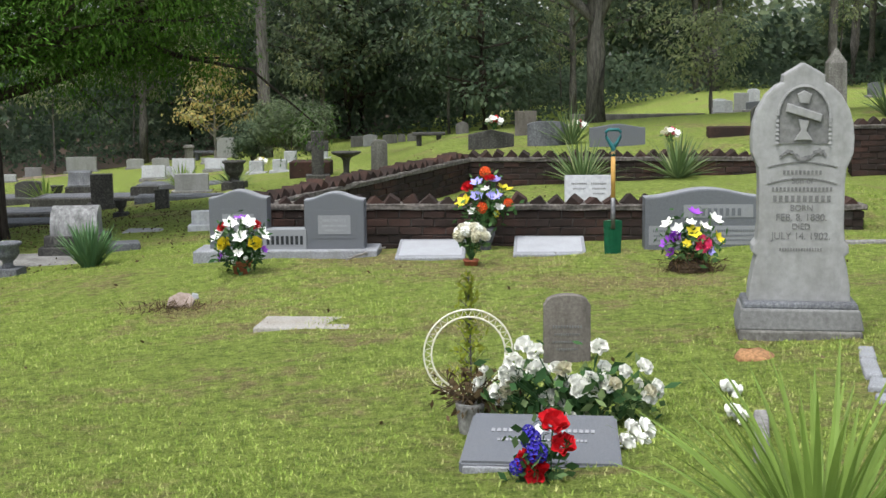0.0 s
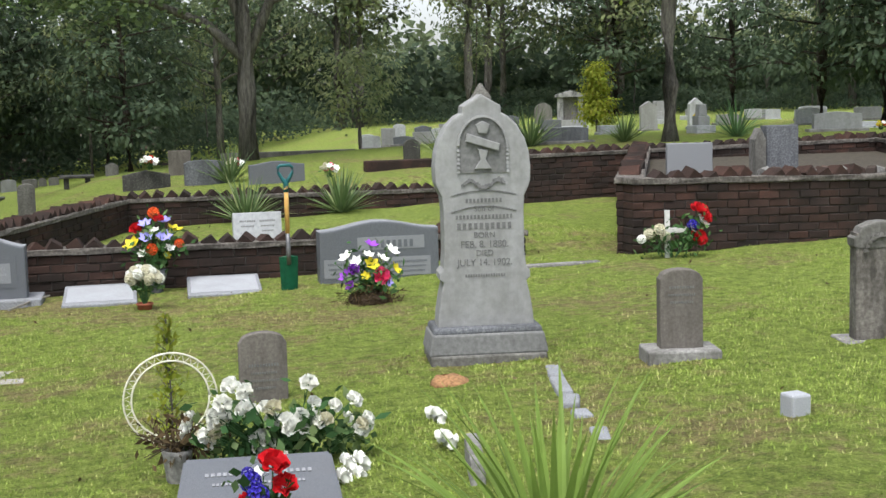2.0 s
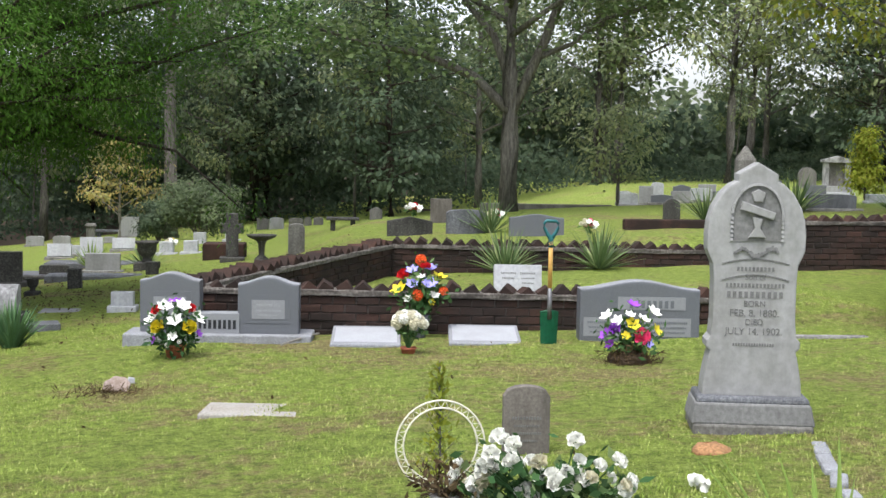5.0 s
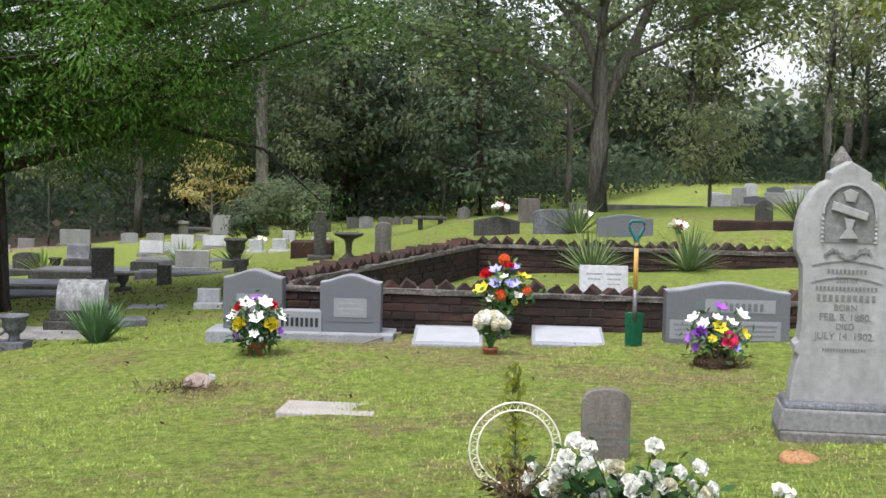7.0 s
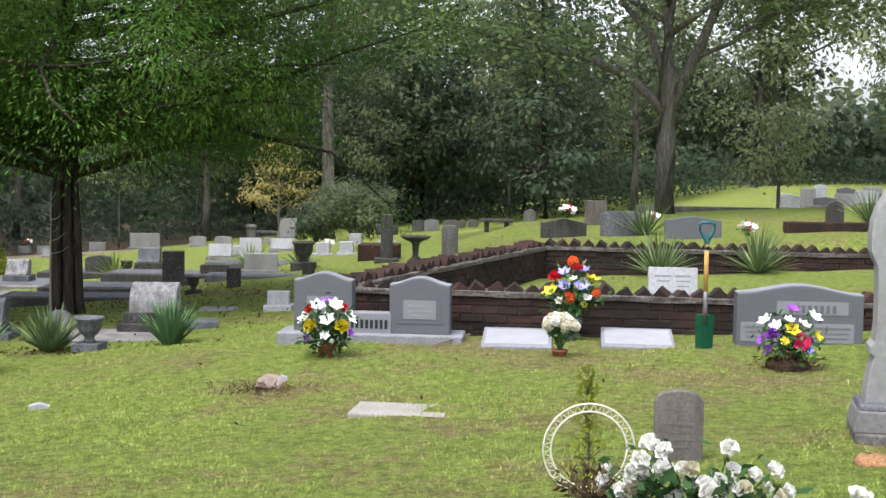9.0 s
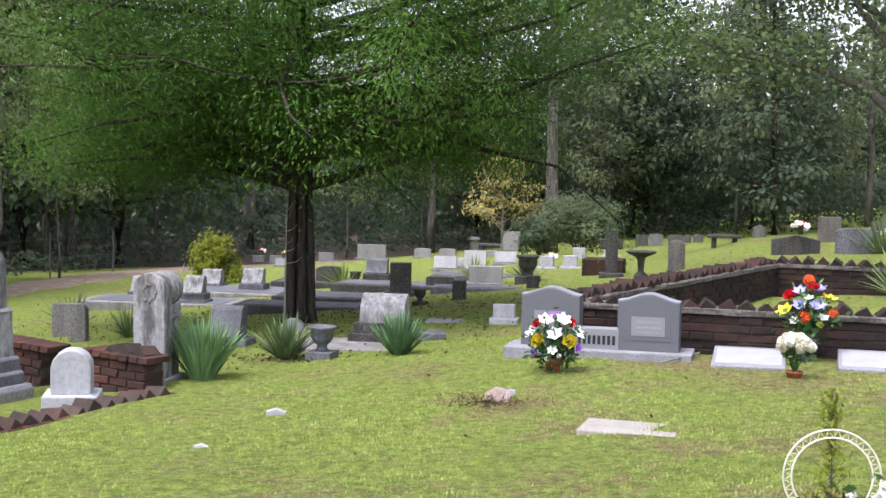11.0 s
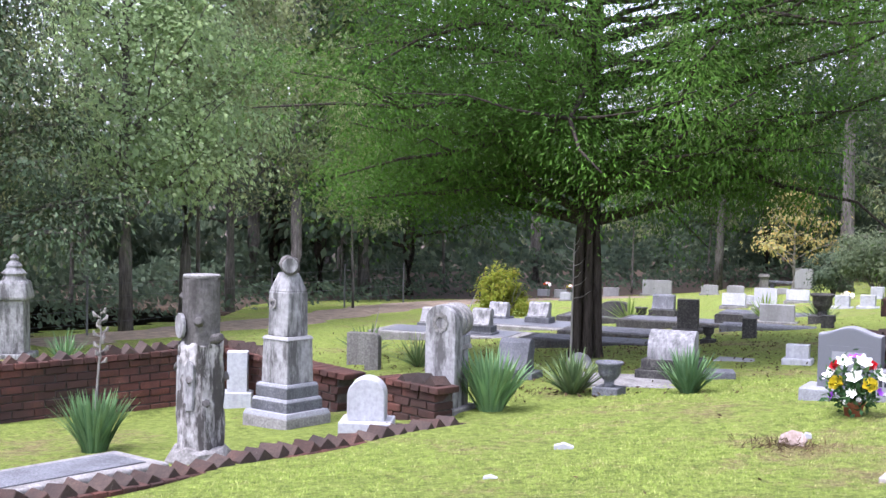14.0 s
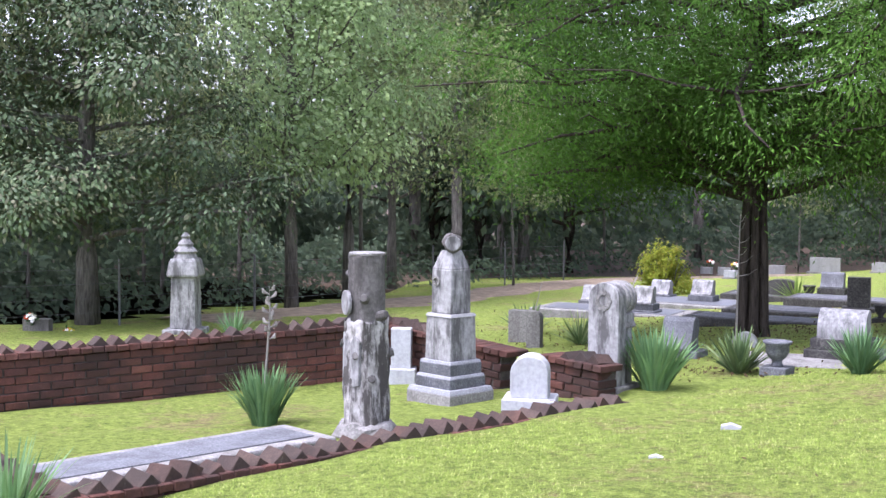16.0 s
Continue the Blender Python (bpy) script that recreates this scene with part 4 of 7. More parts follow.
def tree(name, x, y, height, girth, crown_low, spread, limbs, leaves, leaf, mat, bark, seed, label, group="", shape="round", rise=(0.5, 0.1), spray=0.5, lean=0.0, z=None, droop=0.3, inner=0.35, category="tree", clumps=4, flat=0.5, vary=0.0):
    r = random.Random(seed)
    g = np.random.default_rng(seed)
    t = thing(name, x, y, 0, gz(x, y) - 0.05 if z is None else z, label, category, group)
    bm = bmesh.new()
    top = height * 0.93
    steps = 9
    path = [Vector((lean * (k / steps) ** 1.5 + r.uniform(-0.02, 0.02) * height / 12, r.uniform(-0.02, 0.02) * height / 12, top * k / steps)) for k in range(steps + 1)]
    path[0] = Vector((0, 0, -0.1))
    tube(bm, path, [girth * (1.22 if k == 0 else (1 - 0.93 * k / steps) ** 0.8 + 0.02) for k in range(steps + 1)], 10, 0.08)
    pts, face = [], []
    per = leaves // limbs
    for i in range(limbs):
        f = (i + 0.5) / limbs
        zz = crown_low + (top - crown_low) * f ** 1.15
        at = path[0].lerp(path[-1], zz / top)
        at = path[min(steps, int(zz / top * steps))].lerp(path[min(steps, int(zz / top * steps) + 1)], (zz / top * steps) % 1)
        if shape == "round":
            reach = spread * (0.25 + 0.75 * math.sin(math.pi * min(1, 0.22 + 0.78 * f))) * r.uniform(0.75, 1.15)
        elif shape == "cone":
            reach = spread * (1 - 0.9 * f) ** 0.8 * r.uniform(0.8, 1.12)
        else:
            reach = spread * (1 - 0.55 * f) * r.uniform(0.7, 1.15)
        az = i * 2.39996 + r.uniform(-0.4, 0.4)
        lp = bent(at, az, reach, ((rise[0] + r.uniform(-vary, vary)) * reach, (rise[1] + r.uniform(-vary, vary)) * reach), r.uniform(-0.5, 0.5), 0.03 * reach, r)
        r0 = max(0.02, girth * 0.36 * (1 - 0.75 * f))
        tube(bm, lp, [r0 * (1 - 0.85 * k / 5) for k in range(6)], 5)
        tips = []
        for k in range(3):
            q = r.uniform(0.35, 0.8)
            b0 = lp[int(q * 5)]
            sp = bent(b0, az + r.choice((-1, 1)) * r.uniform(0.4, 1.0), reach * r.uniform(0.3, 0.5), (rise[0] * reach * 0.3, rise[1] * reach * 0.3), 0, 0.02 * reach, r, 3)
            tube(bm, sp, [r0 * 0.4, r0 * 0.28, r0 * 0.16, r0 * 0.06], 4)
            tips.append(sp)
        # foliage in clumps along the outer part of the limb and its side shoots
        n_cl = clumps + 3
        for c in range(n_cl):
            if c < clumps:
                f2 = inner + (1 - inner) * (c + r.random()) / clumps
                k = min(4, int(f2 * 5))
                ctr = lp[k].lerp(lp[k + 1], f2 * 5 - k)
            else:
                sp = tips[c - clumps]
                ctr = sp[2].lerp(sp[3], r.uniform(-0.5, 1))
            m = max(1, int(per / n_cl * r.uniform(0.6, 1.4)))
            s = spray * r.uniform(0.7, 1.3)
            off = g.normal(size=(m, 3))
            pts.append(np.array(ctr)[None] + off * np.array([s, s, s * flat]))
            away = np.array([ctr.x, ctr.y, 0.0]) / (math.hypot(ctr.x, ctr.y) + 0.1)
            face.append(off * 0.55 + away * 0.45 + np.array([0, 0, 0.75]))
    part("trunk", bm, M[bark], t, smooth_shade=True)
    cr = part("crown", leaf_cloud("crown", np.concatenate(pts), leaf[0], leaf[1], M[mat], droop, seed, np.concatenate(face)), None, t)
    cr["kind"] = "stuff"
    return t


cedar = tree("cedar_tree", -6.22, 16.15, 9.0, 0.2, 2.1, 4.15, 80, 240000, (0.068, 0.0195), "cedar", "bark_dark", 3, "large green cedar with a dark fluted trunk and low spreading boughs", shape="round", vary=0.3, rise=(0.18, -0.1), spray=0.34, droop=0.3, inner=0.24, clumps=5, flat=0.85)
for az, reach, up, start in ((0.2, 3.3, 1.6, 1.85), (3.25, 2.9, 1.0, 1.85), (2.2, 3.0, 1.6, 2.0), (5.3, 2.6, 1.5, 2.15), (4.2, 2.2, 1.2, 1.95), (0.05, 4.5, 1.3, 2.5), (-0.35, 4.3, 1.1, 3.2), (0.45, 4.4, 1.5, 3.6), (-0.15, 4.6, 1.2, 4.2), (2.9, 3.7, 0.1, 2.3), (3.7, 3.1, -0.2, 2.3), (2.5, 3.5, 0.3, 2.6), (3.3, 4.0, 0.6, 3.2), (4.6, 2.9, 0.5, 3.0)):
    lp = bent((0, 0, start), az, reach, (up * 0.5, up * 0.5), 0.2, 0.06, rng)
    part("low_limb", tube(bmesh.new(), lp, [0.085, 0.065, 0.05, 0.035, 0.02, 0.01], 7, 0.05), M["bark_dark"], cedar, smooth_shade=True)
    cl = np.concatenate([np.array(lp[k])[None] + nrng.normal(size=(1800, 3)) * np.array([0.42, 0.42, 0.24]) + np.array([0, 0, 0.05]) for k in (2, 3, 4, 5)])
    part("bough", leaf_cloud("bough", cl, 0.068, 0.0195, M["cedar"], 0.5, int(az * 10 + 40), np.tile([0.0, -0.2, 0.9], (len(cl), 1))), None, cedar)["kind"] = "stuff"
for a in range(6):
    c, s = math.cos(a * 1.05), math.sin(a * 1.05)
    part("bark_rib", tube(bmesh.new(), [(0.24 * c, 0.24 * s, -0.15), (0.15 * c, 0.15 * s, 0.25), (0.135 * c, 0.135 * s, 1.1), (0.1 * c, 0.1 * s, 2.3)], [0.06, 0.07, 0.06, 0.035], 7, 0.1), M["bark_dark"], cedar, smooth_shade=True)

oak = tree("oak_tree", 2.15, 27.5, 14, 0.2, 3.6, 7.8, 26, 60000, (0.12, 0.068), "oak", "bark", 11, "tall grey-barked oak with long open limbs and sparse leaves", rise=(0.6, 0.0), spray=0.55, clumps=5)
for pts_l, w in (([(0.0, 0, 2.55), (-0.75, 0.3, 3.3), (-1.85, 0.4, 3.75), (-3.0, 0.3, 3.92), (-4.3, 0.1, 4.3)], 0.12), ([(0.02, 0, 2.5), (0.75, 0.3, 4.1), (1.3, 0.5, 5.6), (1.7, 0.6, 7.2), (1.9, 0.5, 8.6)], 0.13), ([(-0.05, 0, 3.3), (-0.35, 0.2, 4.15), (-0.9, 0.4, 4.8), (-1.5, 0.5, 5.9), (-1.9, 0.5, 7.4)], 0.1), ([(0.6, 0.2, 3.7), (1.3, 0.2, 4.0), (1.9, 0.1, 4.5), (2.9, 0.0, 4.8), (3.9, 0.0, 5.4)], 0.06)):
    base_z = gz(2.15, 27.5)
    lp = [Vector((a, b, c - base_z)) for a, b, c in pts_l]
    part("main_limb", tube(bmesh.new(), lp, [w, w * 0.8, w * 0.6, w * 0.42, w * 0.2], 8, 0.05), M["bark"], oak, smooth_shade=True)
    cl = np.concatenate([np.array(lp[k])[None] + nrng.normal(size=(420, 3)) * np.array([0.75, 0.75, 0.4]) for k in (2, 3, 3, 4, 4)])
    part("bough", leaf_cloud("bough", cl, 0.16, 0.095, M["oak"], 0.3, int(w * 1000), np.tile([0.0, -0.3, 0.9], (len(cl), 1))), None, oak)["kind"] = "stuff"
tree("maple_tree", 9.64, 23.1, 10.5, 0.17, 2.7, 5.2, 20, 20000, (0.14, 0.09), "yellow", "bark", 21, "slim tree with yellowing leaves behind the brick terrace", rise=(0.3, 0.1), spray=0.6)
tree("pine_tree", -7.35, 41.3, 17, 0.22, 6.5, 3.4, 22, 9000, (0.26, 0.08), "wood_a", "bark", 31, "straight pine with a bare grey trunk", shape="cone", spray=0.6)
tree("dogwood_tree", -8.5, 39.3, 3.5, 0.05, 0.7, 1.6, 18, 2600, (0.11, 0.065), "orange", "twig", 41, "small ornamental tree with pale orange and yellow autumn leaves", shape="cone", rise=(0.55, -0.05), spray=0.24, flat=0.3)
tree("magnolia_tree", -18.3, 15.7, 12, 0.2, 1.5, 3.5, 46, 88000, (0.105, 0.05), "magnolia", "bark", 51, "dense dark magnolia with glossy leaves", shape="open", rise=(0.15, 0.05), spray=0.55)
tree("small_tree", 5.4, 33.5, 2.6, 0.06, 0.6, 1.2, 11, 2200, (0.13, 0.07), "wood_b", "bark", 61, "small sparse grey-green tree on the slope", spray=0.25)
tree("small_tree", 11.59, 33.0, 2.0, 0.04, 0.25, 0.5, 14, 3600, (0.1, 0.05), "bush", "bark", 63, "narrow yellow-green young conifer among far stones", shape="cone", spray=0.14)
tree("poplar_tree", -18.0, 20.9, 16, 0.14, 2.2, 2.3, 34, 30000, (0.11, 0.075), "poplar", "bark", 71, "tall pale green poplar at the wood's edge", shape="open", rise=(0.6, 0.2), spray=0.6)


tree("poplar_tree", -18.3, 23.2, 15, 0.13, 2.2, 2.2, 34, 26000, (0.11, 0.075), "poplar", "bark", 72, "tall pale green poplar at the wood's edge", shape="open", rise=(0.6, 0.2), spray=0.5)
tree("poplar_tree", -20.0, 27.2, 13, 0.13, 2.2, 2.2, 30, 20000, (0.11, 0.075), "wood_b", "bark", 73, "slender pale green poplar at the wood's edge", shape="open", rise=(0.6, 0.2), spray=0.45)


def shrub(name, x, y, w, h, n, leaf, mat, seed, label):
    r = np.random.default_rng(seed)
    t = thing(name, x, y, 0, None, label, "shrub")
    heart = r.normal(size=(26, 3))
    heart /= np.linalg.norm(heart, axis=1)[:, None]
    heart = heart * r.uniform(0.35, 0.9, (26, 1))
    off = r.normal(size=(n, 3)) * r.uniform(0.08, 0.22, (26, 1))[np.arange(n) % 26]
    p = (heart[np.arange(n) % 26] + off) * np.array([w / 2, w / 2, h / 2]) + np.array([0, 0, h * 0.5])
    face = heart[np.arange(n) % 26] * 0.5 + off * 2.5 + np.array([0, 0, 0.6])
    face = face[p[:, 2] > 0.02]
    p = p[p[:, 2] > 0.02]
    bm = bmesh.new()
    q = random.Random(seed)
    for k in range(9):
        tube(bm, bent((0, 0, -0.05), k * 0.7, w * 0.33, (h * 0.8, 0), 0.2, 0.03, q, 3), [0.02, 0.016, 0.01, 0.004], 4)
    part("stem_clump", bm, M["bark"], t)
    part("foliage", leaf_cloud("foliage", p, leaf[0], leaf[1], M[mat], 0.1, seed, face), None, t)["kind"] = "stuff"
    return t


shrub("yellow_shrub", -12.2, 26.9, 1.35, 1.1, 5200, (0.085, 0.04), "bush", 5, "rounded yellow-green shrub with a few orange tips")
shrub("evergreen_shrub", -5.6, 35.8, 2.5, 1.7, 9000, (0.1, 0.045), "wood_a", 6, "wide grey-green shrub behind far gravestones")
shrub("evergreen_shrub", -7.0, 37.4, 1.6, 1.3, 4500, (0.1, 0.04), "wood_c", 8, "loose dark green shrub behind far gravestones")

# the wood: a few kinds of tree set again and again behind the lawn's edge
EDGE = [(-46, -14), (-25, 1), (-18, 12), (-17, 19), (-17.3, 26), (-18.3, 38), (-12, 47), (0, 50), (12, 54), (28, 54), (42, 40), (52, 24)]
def edge_at(k, f, back):
    """A point back metres behind the lawn's edge, a share f along its k-th run."""
    def normal(i):
        (xa, ya), (xb, yb) = EDGE[max(0, i - 1)], EDGE[min(len(EDGE) - 1, i + 1)]
        q = math.hypot(xb - xa, yb - ya)
        return Vector((-(yb - ya) / q, (xb - xa) / q))
    n = normal(k).lerp(normal(k + 1), f).normalized()
    return Vector(EDGE[k]).lerp(Vector(EDGE[k + 1]), f) + n * back


kinds = [
    tree("forest_tree", -30, 33, 16, 0.2, 3.2, 4.0, 24, 5800, (0.28, 0.15), "wood_a", "bark", 101, "broad-leaved tree at the edge of the wood", "wood's trees", rise=(0.4, 0.1), spray=0.55, clumps=5),
    tree("forest_tree", -20, 47, 18, 0.22, 4.5, 4.2, 24, 5600, (0.28, 0.15), "wood_b", "bark", 102, "tall pale-leaved tree in the wood", "wood's trees", shape="open", rise=(0.5, 0.1), spray=0.55, clumps=5),
    tree("forest_tree", -6, 52, 14, 0.2, 1.5, 4.0, 26, 6200, (0.28, 0.145), "wood_c", "bark_dark", 103, "dark dense tree in the wood", "wood's trees", rise=(0.2, 0.0), spray=0.6, clumps=5),
    tree("forest_tree", 8, 56, 20, 0.24, 7.0, 3.6, 24, 5600, (0.3, 0.1), "wood_c", "bark", 104, "tall pine in the wood with a bare trunk", "wood's trees", shape="cone", rise=(0.2, 0.0), spray=0.55, clumps=5),
    tree("forest_tree", 20, 56, 15, 0.18, 2.5, 4.2, 24, 5600, (0.28, 0.15), "wood_b", "bark", 105, "yellowish broad-leaved tree in the wood", "wood's trees", rise=(0.4, 0.1), spray=0.55, clumps=5),
]
r2 = random.Random(77)
for row, (back, step, big) in enumerate(((0.5, 5.4, 0.82), (5.5, 5.6, 0.95), (12.0, 6.5, 1.05))):
    carry = r2.uniform(0, 2)
    for run in range(len(EDGE) - 1):
        seg = (edge_at(run + 1, 0, back) if run + 2 < len(EDGE) else edge_at(run, 1, back)) - edge_at(run, 0, back)
        seg = seg.length
        s = carry
        while s < seg:
            f = s / seg
            b = back + r2.uniform(-1.2, 2.0)
            x, y = edge_at(run, f, b)
            if x < -15 and y > 8 and r2.random() < 0.7:
                s += step
                continue
            if row and x > -12 and r2.random() < (0.42 if x > 4 else 0.16):
                s += step
                continue
            k = r2.choice((1, 4, 0, 4, 2) if x > 4 else ((0, 1, 2, 2, 3, 4) if row else (0, 0, 1, 2, 2, 4)))
            m = pose(x, y, gz(x, y) - 0.1, r2.uniform(-2, 2), r2.uniform(-2, 2), r2.uniform(0, 360))
            grown = big * r2.uniform(0.78, 1.2)
            if not (x < -13 and 3 < y < 36) or row:
                c = copy_thing(kinds[k], m)
                c.scale = [grown] * 3
            s += step * r2.uniform(0.7, 1.3)
        carry = s - seg


for x, y, k, grown in ((-21.5, 32.5, 1, 0.8), (-26.0, 20.5, 4, 0.8), (-25.5, 13.5, 2, 0.9), (-24.7, 36.1, 2, 1.1), (-22.9, 36.1, 2, 1.1), (-22.2, 37.7, 0, 1.05), (-21.4, 39.3, 2, 1.1), (-25.9, 42.4, 0, 1.15), (19.6, 36, 2, 0.8), (20.51, 34, 2, 0.9), (21.06, 32, 2, 0.95), (25.23, 36, 0, 0.9)):
    c = copy_thing(kinds[k], pose(x, y, gz(x, y) - 0.1, 0, 0, x * 40))
    c.scale = [grown] * 3
slim = tree("young_forest_tree", -23, 21.5, 8, 0.055, 2.4, 1.5, 10, 1900, (0.18, 0.1), "wood_b", "bark", 111, "slim pale young tree at the edge of the wood", "young trees", rise=(0.5, 0.1), spray=0.35)
for k in range(0, 44, 2):
    run, f = divmod(k * 0.213 + r2.uniform(0, 0.1), 1)
    x, y = edge_at(int(run) % (len(EDGE) - 1), f, r2.uniform(0.0, 4.5))
    if x < -13 and 8 < y < 30 and k % 2:
        continue
    c = copy_thing(slim, pose(x, y, gz(x, y) - 0.1, r2.uniform(-3, 3), r2.uniform(-3, 3), r2.uniform(0, 360)))
    c.scale = [r2.uniform(0.7, 1.25)] * 3


def thicket(back, low, high, n, mat, seed, leaf=(0.4, 0.22)):
    r = np.random.default_rng(seed)
    e = np.array(EDGE, float)
    run = np.linalg.norm(np.diff(e, axis=0), axis=1)
    k = r.choice(len(run), n, p=run / run.sum())
    f = r.random((n, 1))
    p = e[k] + (e[k + 1] - e[k]) * f
    vn = np.array([edge_at(min(i, len(EDGE) - 2), float(i == len(EDGE) - 1), 1.0) - Vector(EDGE[i]) for i in range(len(EDGE))])
    nrm = vn[k] + (vn[k + 1] - vn[k]) * f
    nrm = nrm / np.linalg.norm(nrm, axis=1)[:, None]
    p = p + nrm * (back + r.uniform(-1.3, 1.3, (n, 1)))
    high = high * (1 - 0.5 * smooth(p[:, 0], 2, 14)) * (1 - 0.35 * smooth(-p[:, 0], 15, 20))
    crest = high * (0.8 + 0.2 * np.sin(p[:, 0] * 0.9 + seed) * np.sin(p[:, 1] * 0.7) + 0.14 * np.sin(p[:, 0] * 2.3 + p[:, 1] * 1.7))
    z = terrain(p[:, 0], p[:, 1]) + low + (crest - low) * r.random(n)
    me = leaf_cloud("thicket", np.column_stack([p, z]), leaf[0], leaf[1], M[mat], 0.3, seed, np.column_stack([-nrm * 0.65, np.full(n, 0.55)]))
    return tagged(new("thicket", me), "dark leafy undergrowth along the edge of the wood", "undergrowth", kind="stuff")


# the darker wood_c leaves paint in the deep shade at the wood's foot
thicket(3.0, 0.0, 1.1, 16000, "wood_c", 201, (0.17, 0.09))
thicket(7.0, 0.0, 2.4, 46000, "wood_c", 202, (0.24, 0.13))
thicket(14.0, 0.0, 8.0, 44000, "wood_c", 203, (0.5, 0.32))

thicket(22.0, 0.0, 11.5, 52000, "wood_a", 204, (0.6, 0.42))
# forest floor
bm = bmesh.new()
inner_v, outer_v = [], []
for k, (x, y) in enumerate(EDGE):
    (xa, ya), (xb, yb) = EDGE[max(0, k - 1)], EDGE[min(len(EDGE) - 1, k + 1)]
    q = math.hypot(xb - xa, yb - ya)
    nx, ny = -(yb - ya) / q, (xb - xa) / q
    inner_v.append(bm.verts.new((x + nx * 0.6, y + ny * 0.6, gz(x + nx * 0.6, y + ny * 0.6) - 0.05)))
    outer_v.append(bm.verts.new((x + nx * 900, y + ny * 900, gz(x + nx * 900, y + ny * 900) + 2.0)))
for k in range(len(EDGE) - 1):
    bm.faces.new((inner_v[k], inner_v[k + 1], outer_v[k + 1], outer_v[k]))
bmesh.ops.subdivide_edges(bm, edges=bm.edges[:], cuts=6, use_grid_fill=True)
bmesh.ops.recalc_face_normals(bm, faces=bm.faces[:])
tagged(new("forest_floor", mesh_of("forest_floor", bm, M["soil"], False)), "dark leaf-covered floor of the wood", "ground", kind="structure")

# bare bank below the wood and a wire fence
def strip(name, line, width, mat, lift, label, category):
    bm = bmesh.new()
    prev = None
    fine = []
    for (xa, ya), (xb, yb) in zip(line, line[1:]):
        fine += [(xa + (xb - xa) * k / 12, ya + (yb - ya) * k / 12) for k in range(12)]
    for (x, y), (x2, y2) in zip(fine, fine[1:]):
        nx, ny = -(y2 - y), x2 - x
        q = math.hypot(nx, ny)
        w = width * (1 + 0.25 * math.sin(x * 1.3) + 0.15 * math.sin(y * 2.9))
        row = [bm.verts.new((x + nx / q * w * f, y + ny / q * w * f, gz(x + nx / q * w * f, y + ny / q * w * f) + lift + 0.07 * (0.7 - (2 * f) ** 2))) for f in (-0.5, -0.25, 0, 0.25, 0.5)]
        if prev:
            for k in range(4):
                bm.faces.new((prev[k], row[k], row[k + 1], prev[k + 1]))
        prev = row
    bmesh.ops.recalc_face_normals(bm, faces=bm.faces[:])
    return tagged(new(name, mesh_of(name, bm, M[mat], False)), label, category, kind="structure")


strip("path", [(-17.3, 17), (-16.9, 21), (-16.8, 26), (-17.3, 31.5), (-17.6, 37), (-14, 43.5)], 2.6, "dirt", 0.0, "bare brown earth track along the wood", "path")
fence = thing("wire_fence", -29, 14, 0, 0.0, "rusty wire fence with thin posts before the wood", "fence")
fp = [(-23.5, 3.5), (-20.6, 8.5), (-18.2, 12.5), (-17.6, 15.8), (-17.5, 19.2), (-17.6, 22.6), (-17.9, 26), (-18.3, 30), (-18.7, 34)]
fence.matrix_basis = Matrix.Identity(4)
for x, y in fp:
    bm = lathe(bmesh.new(), [(0.022, -0.2), (0.022, 1.15), (0.012, 1.17)], 7, x, y, gz(x, y))
    part("post", bm, M["fence"], fence)
for h in (0.25, 0.5, 0.75, 1.0):
    bm = tube(bmesh.new(), [(x, y, gz(x, y) + h) for x, y in fp], [0.004] * len(fp), 5)
    part("wire", bm, M["fence"], fence)


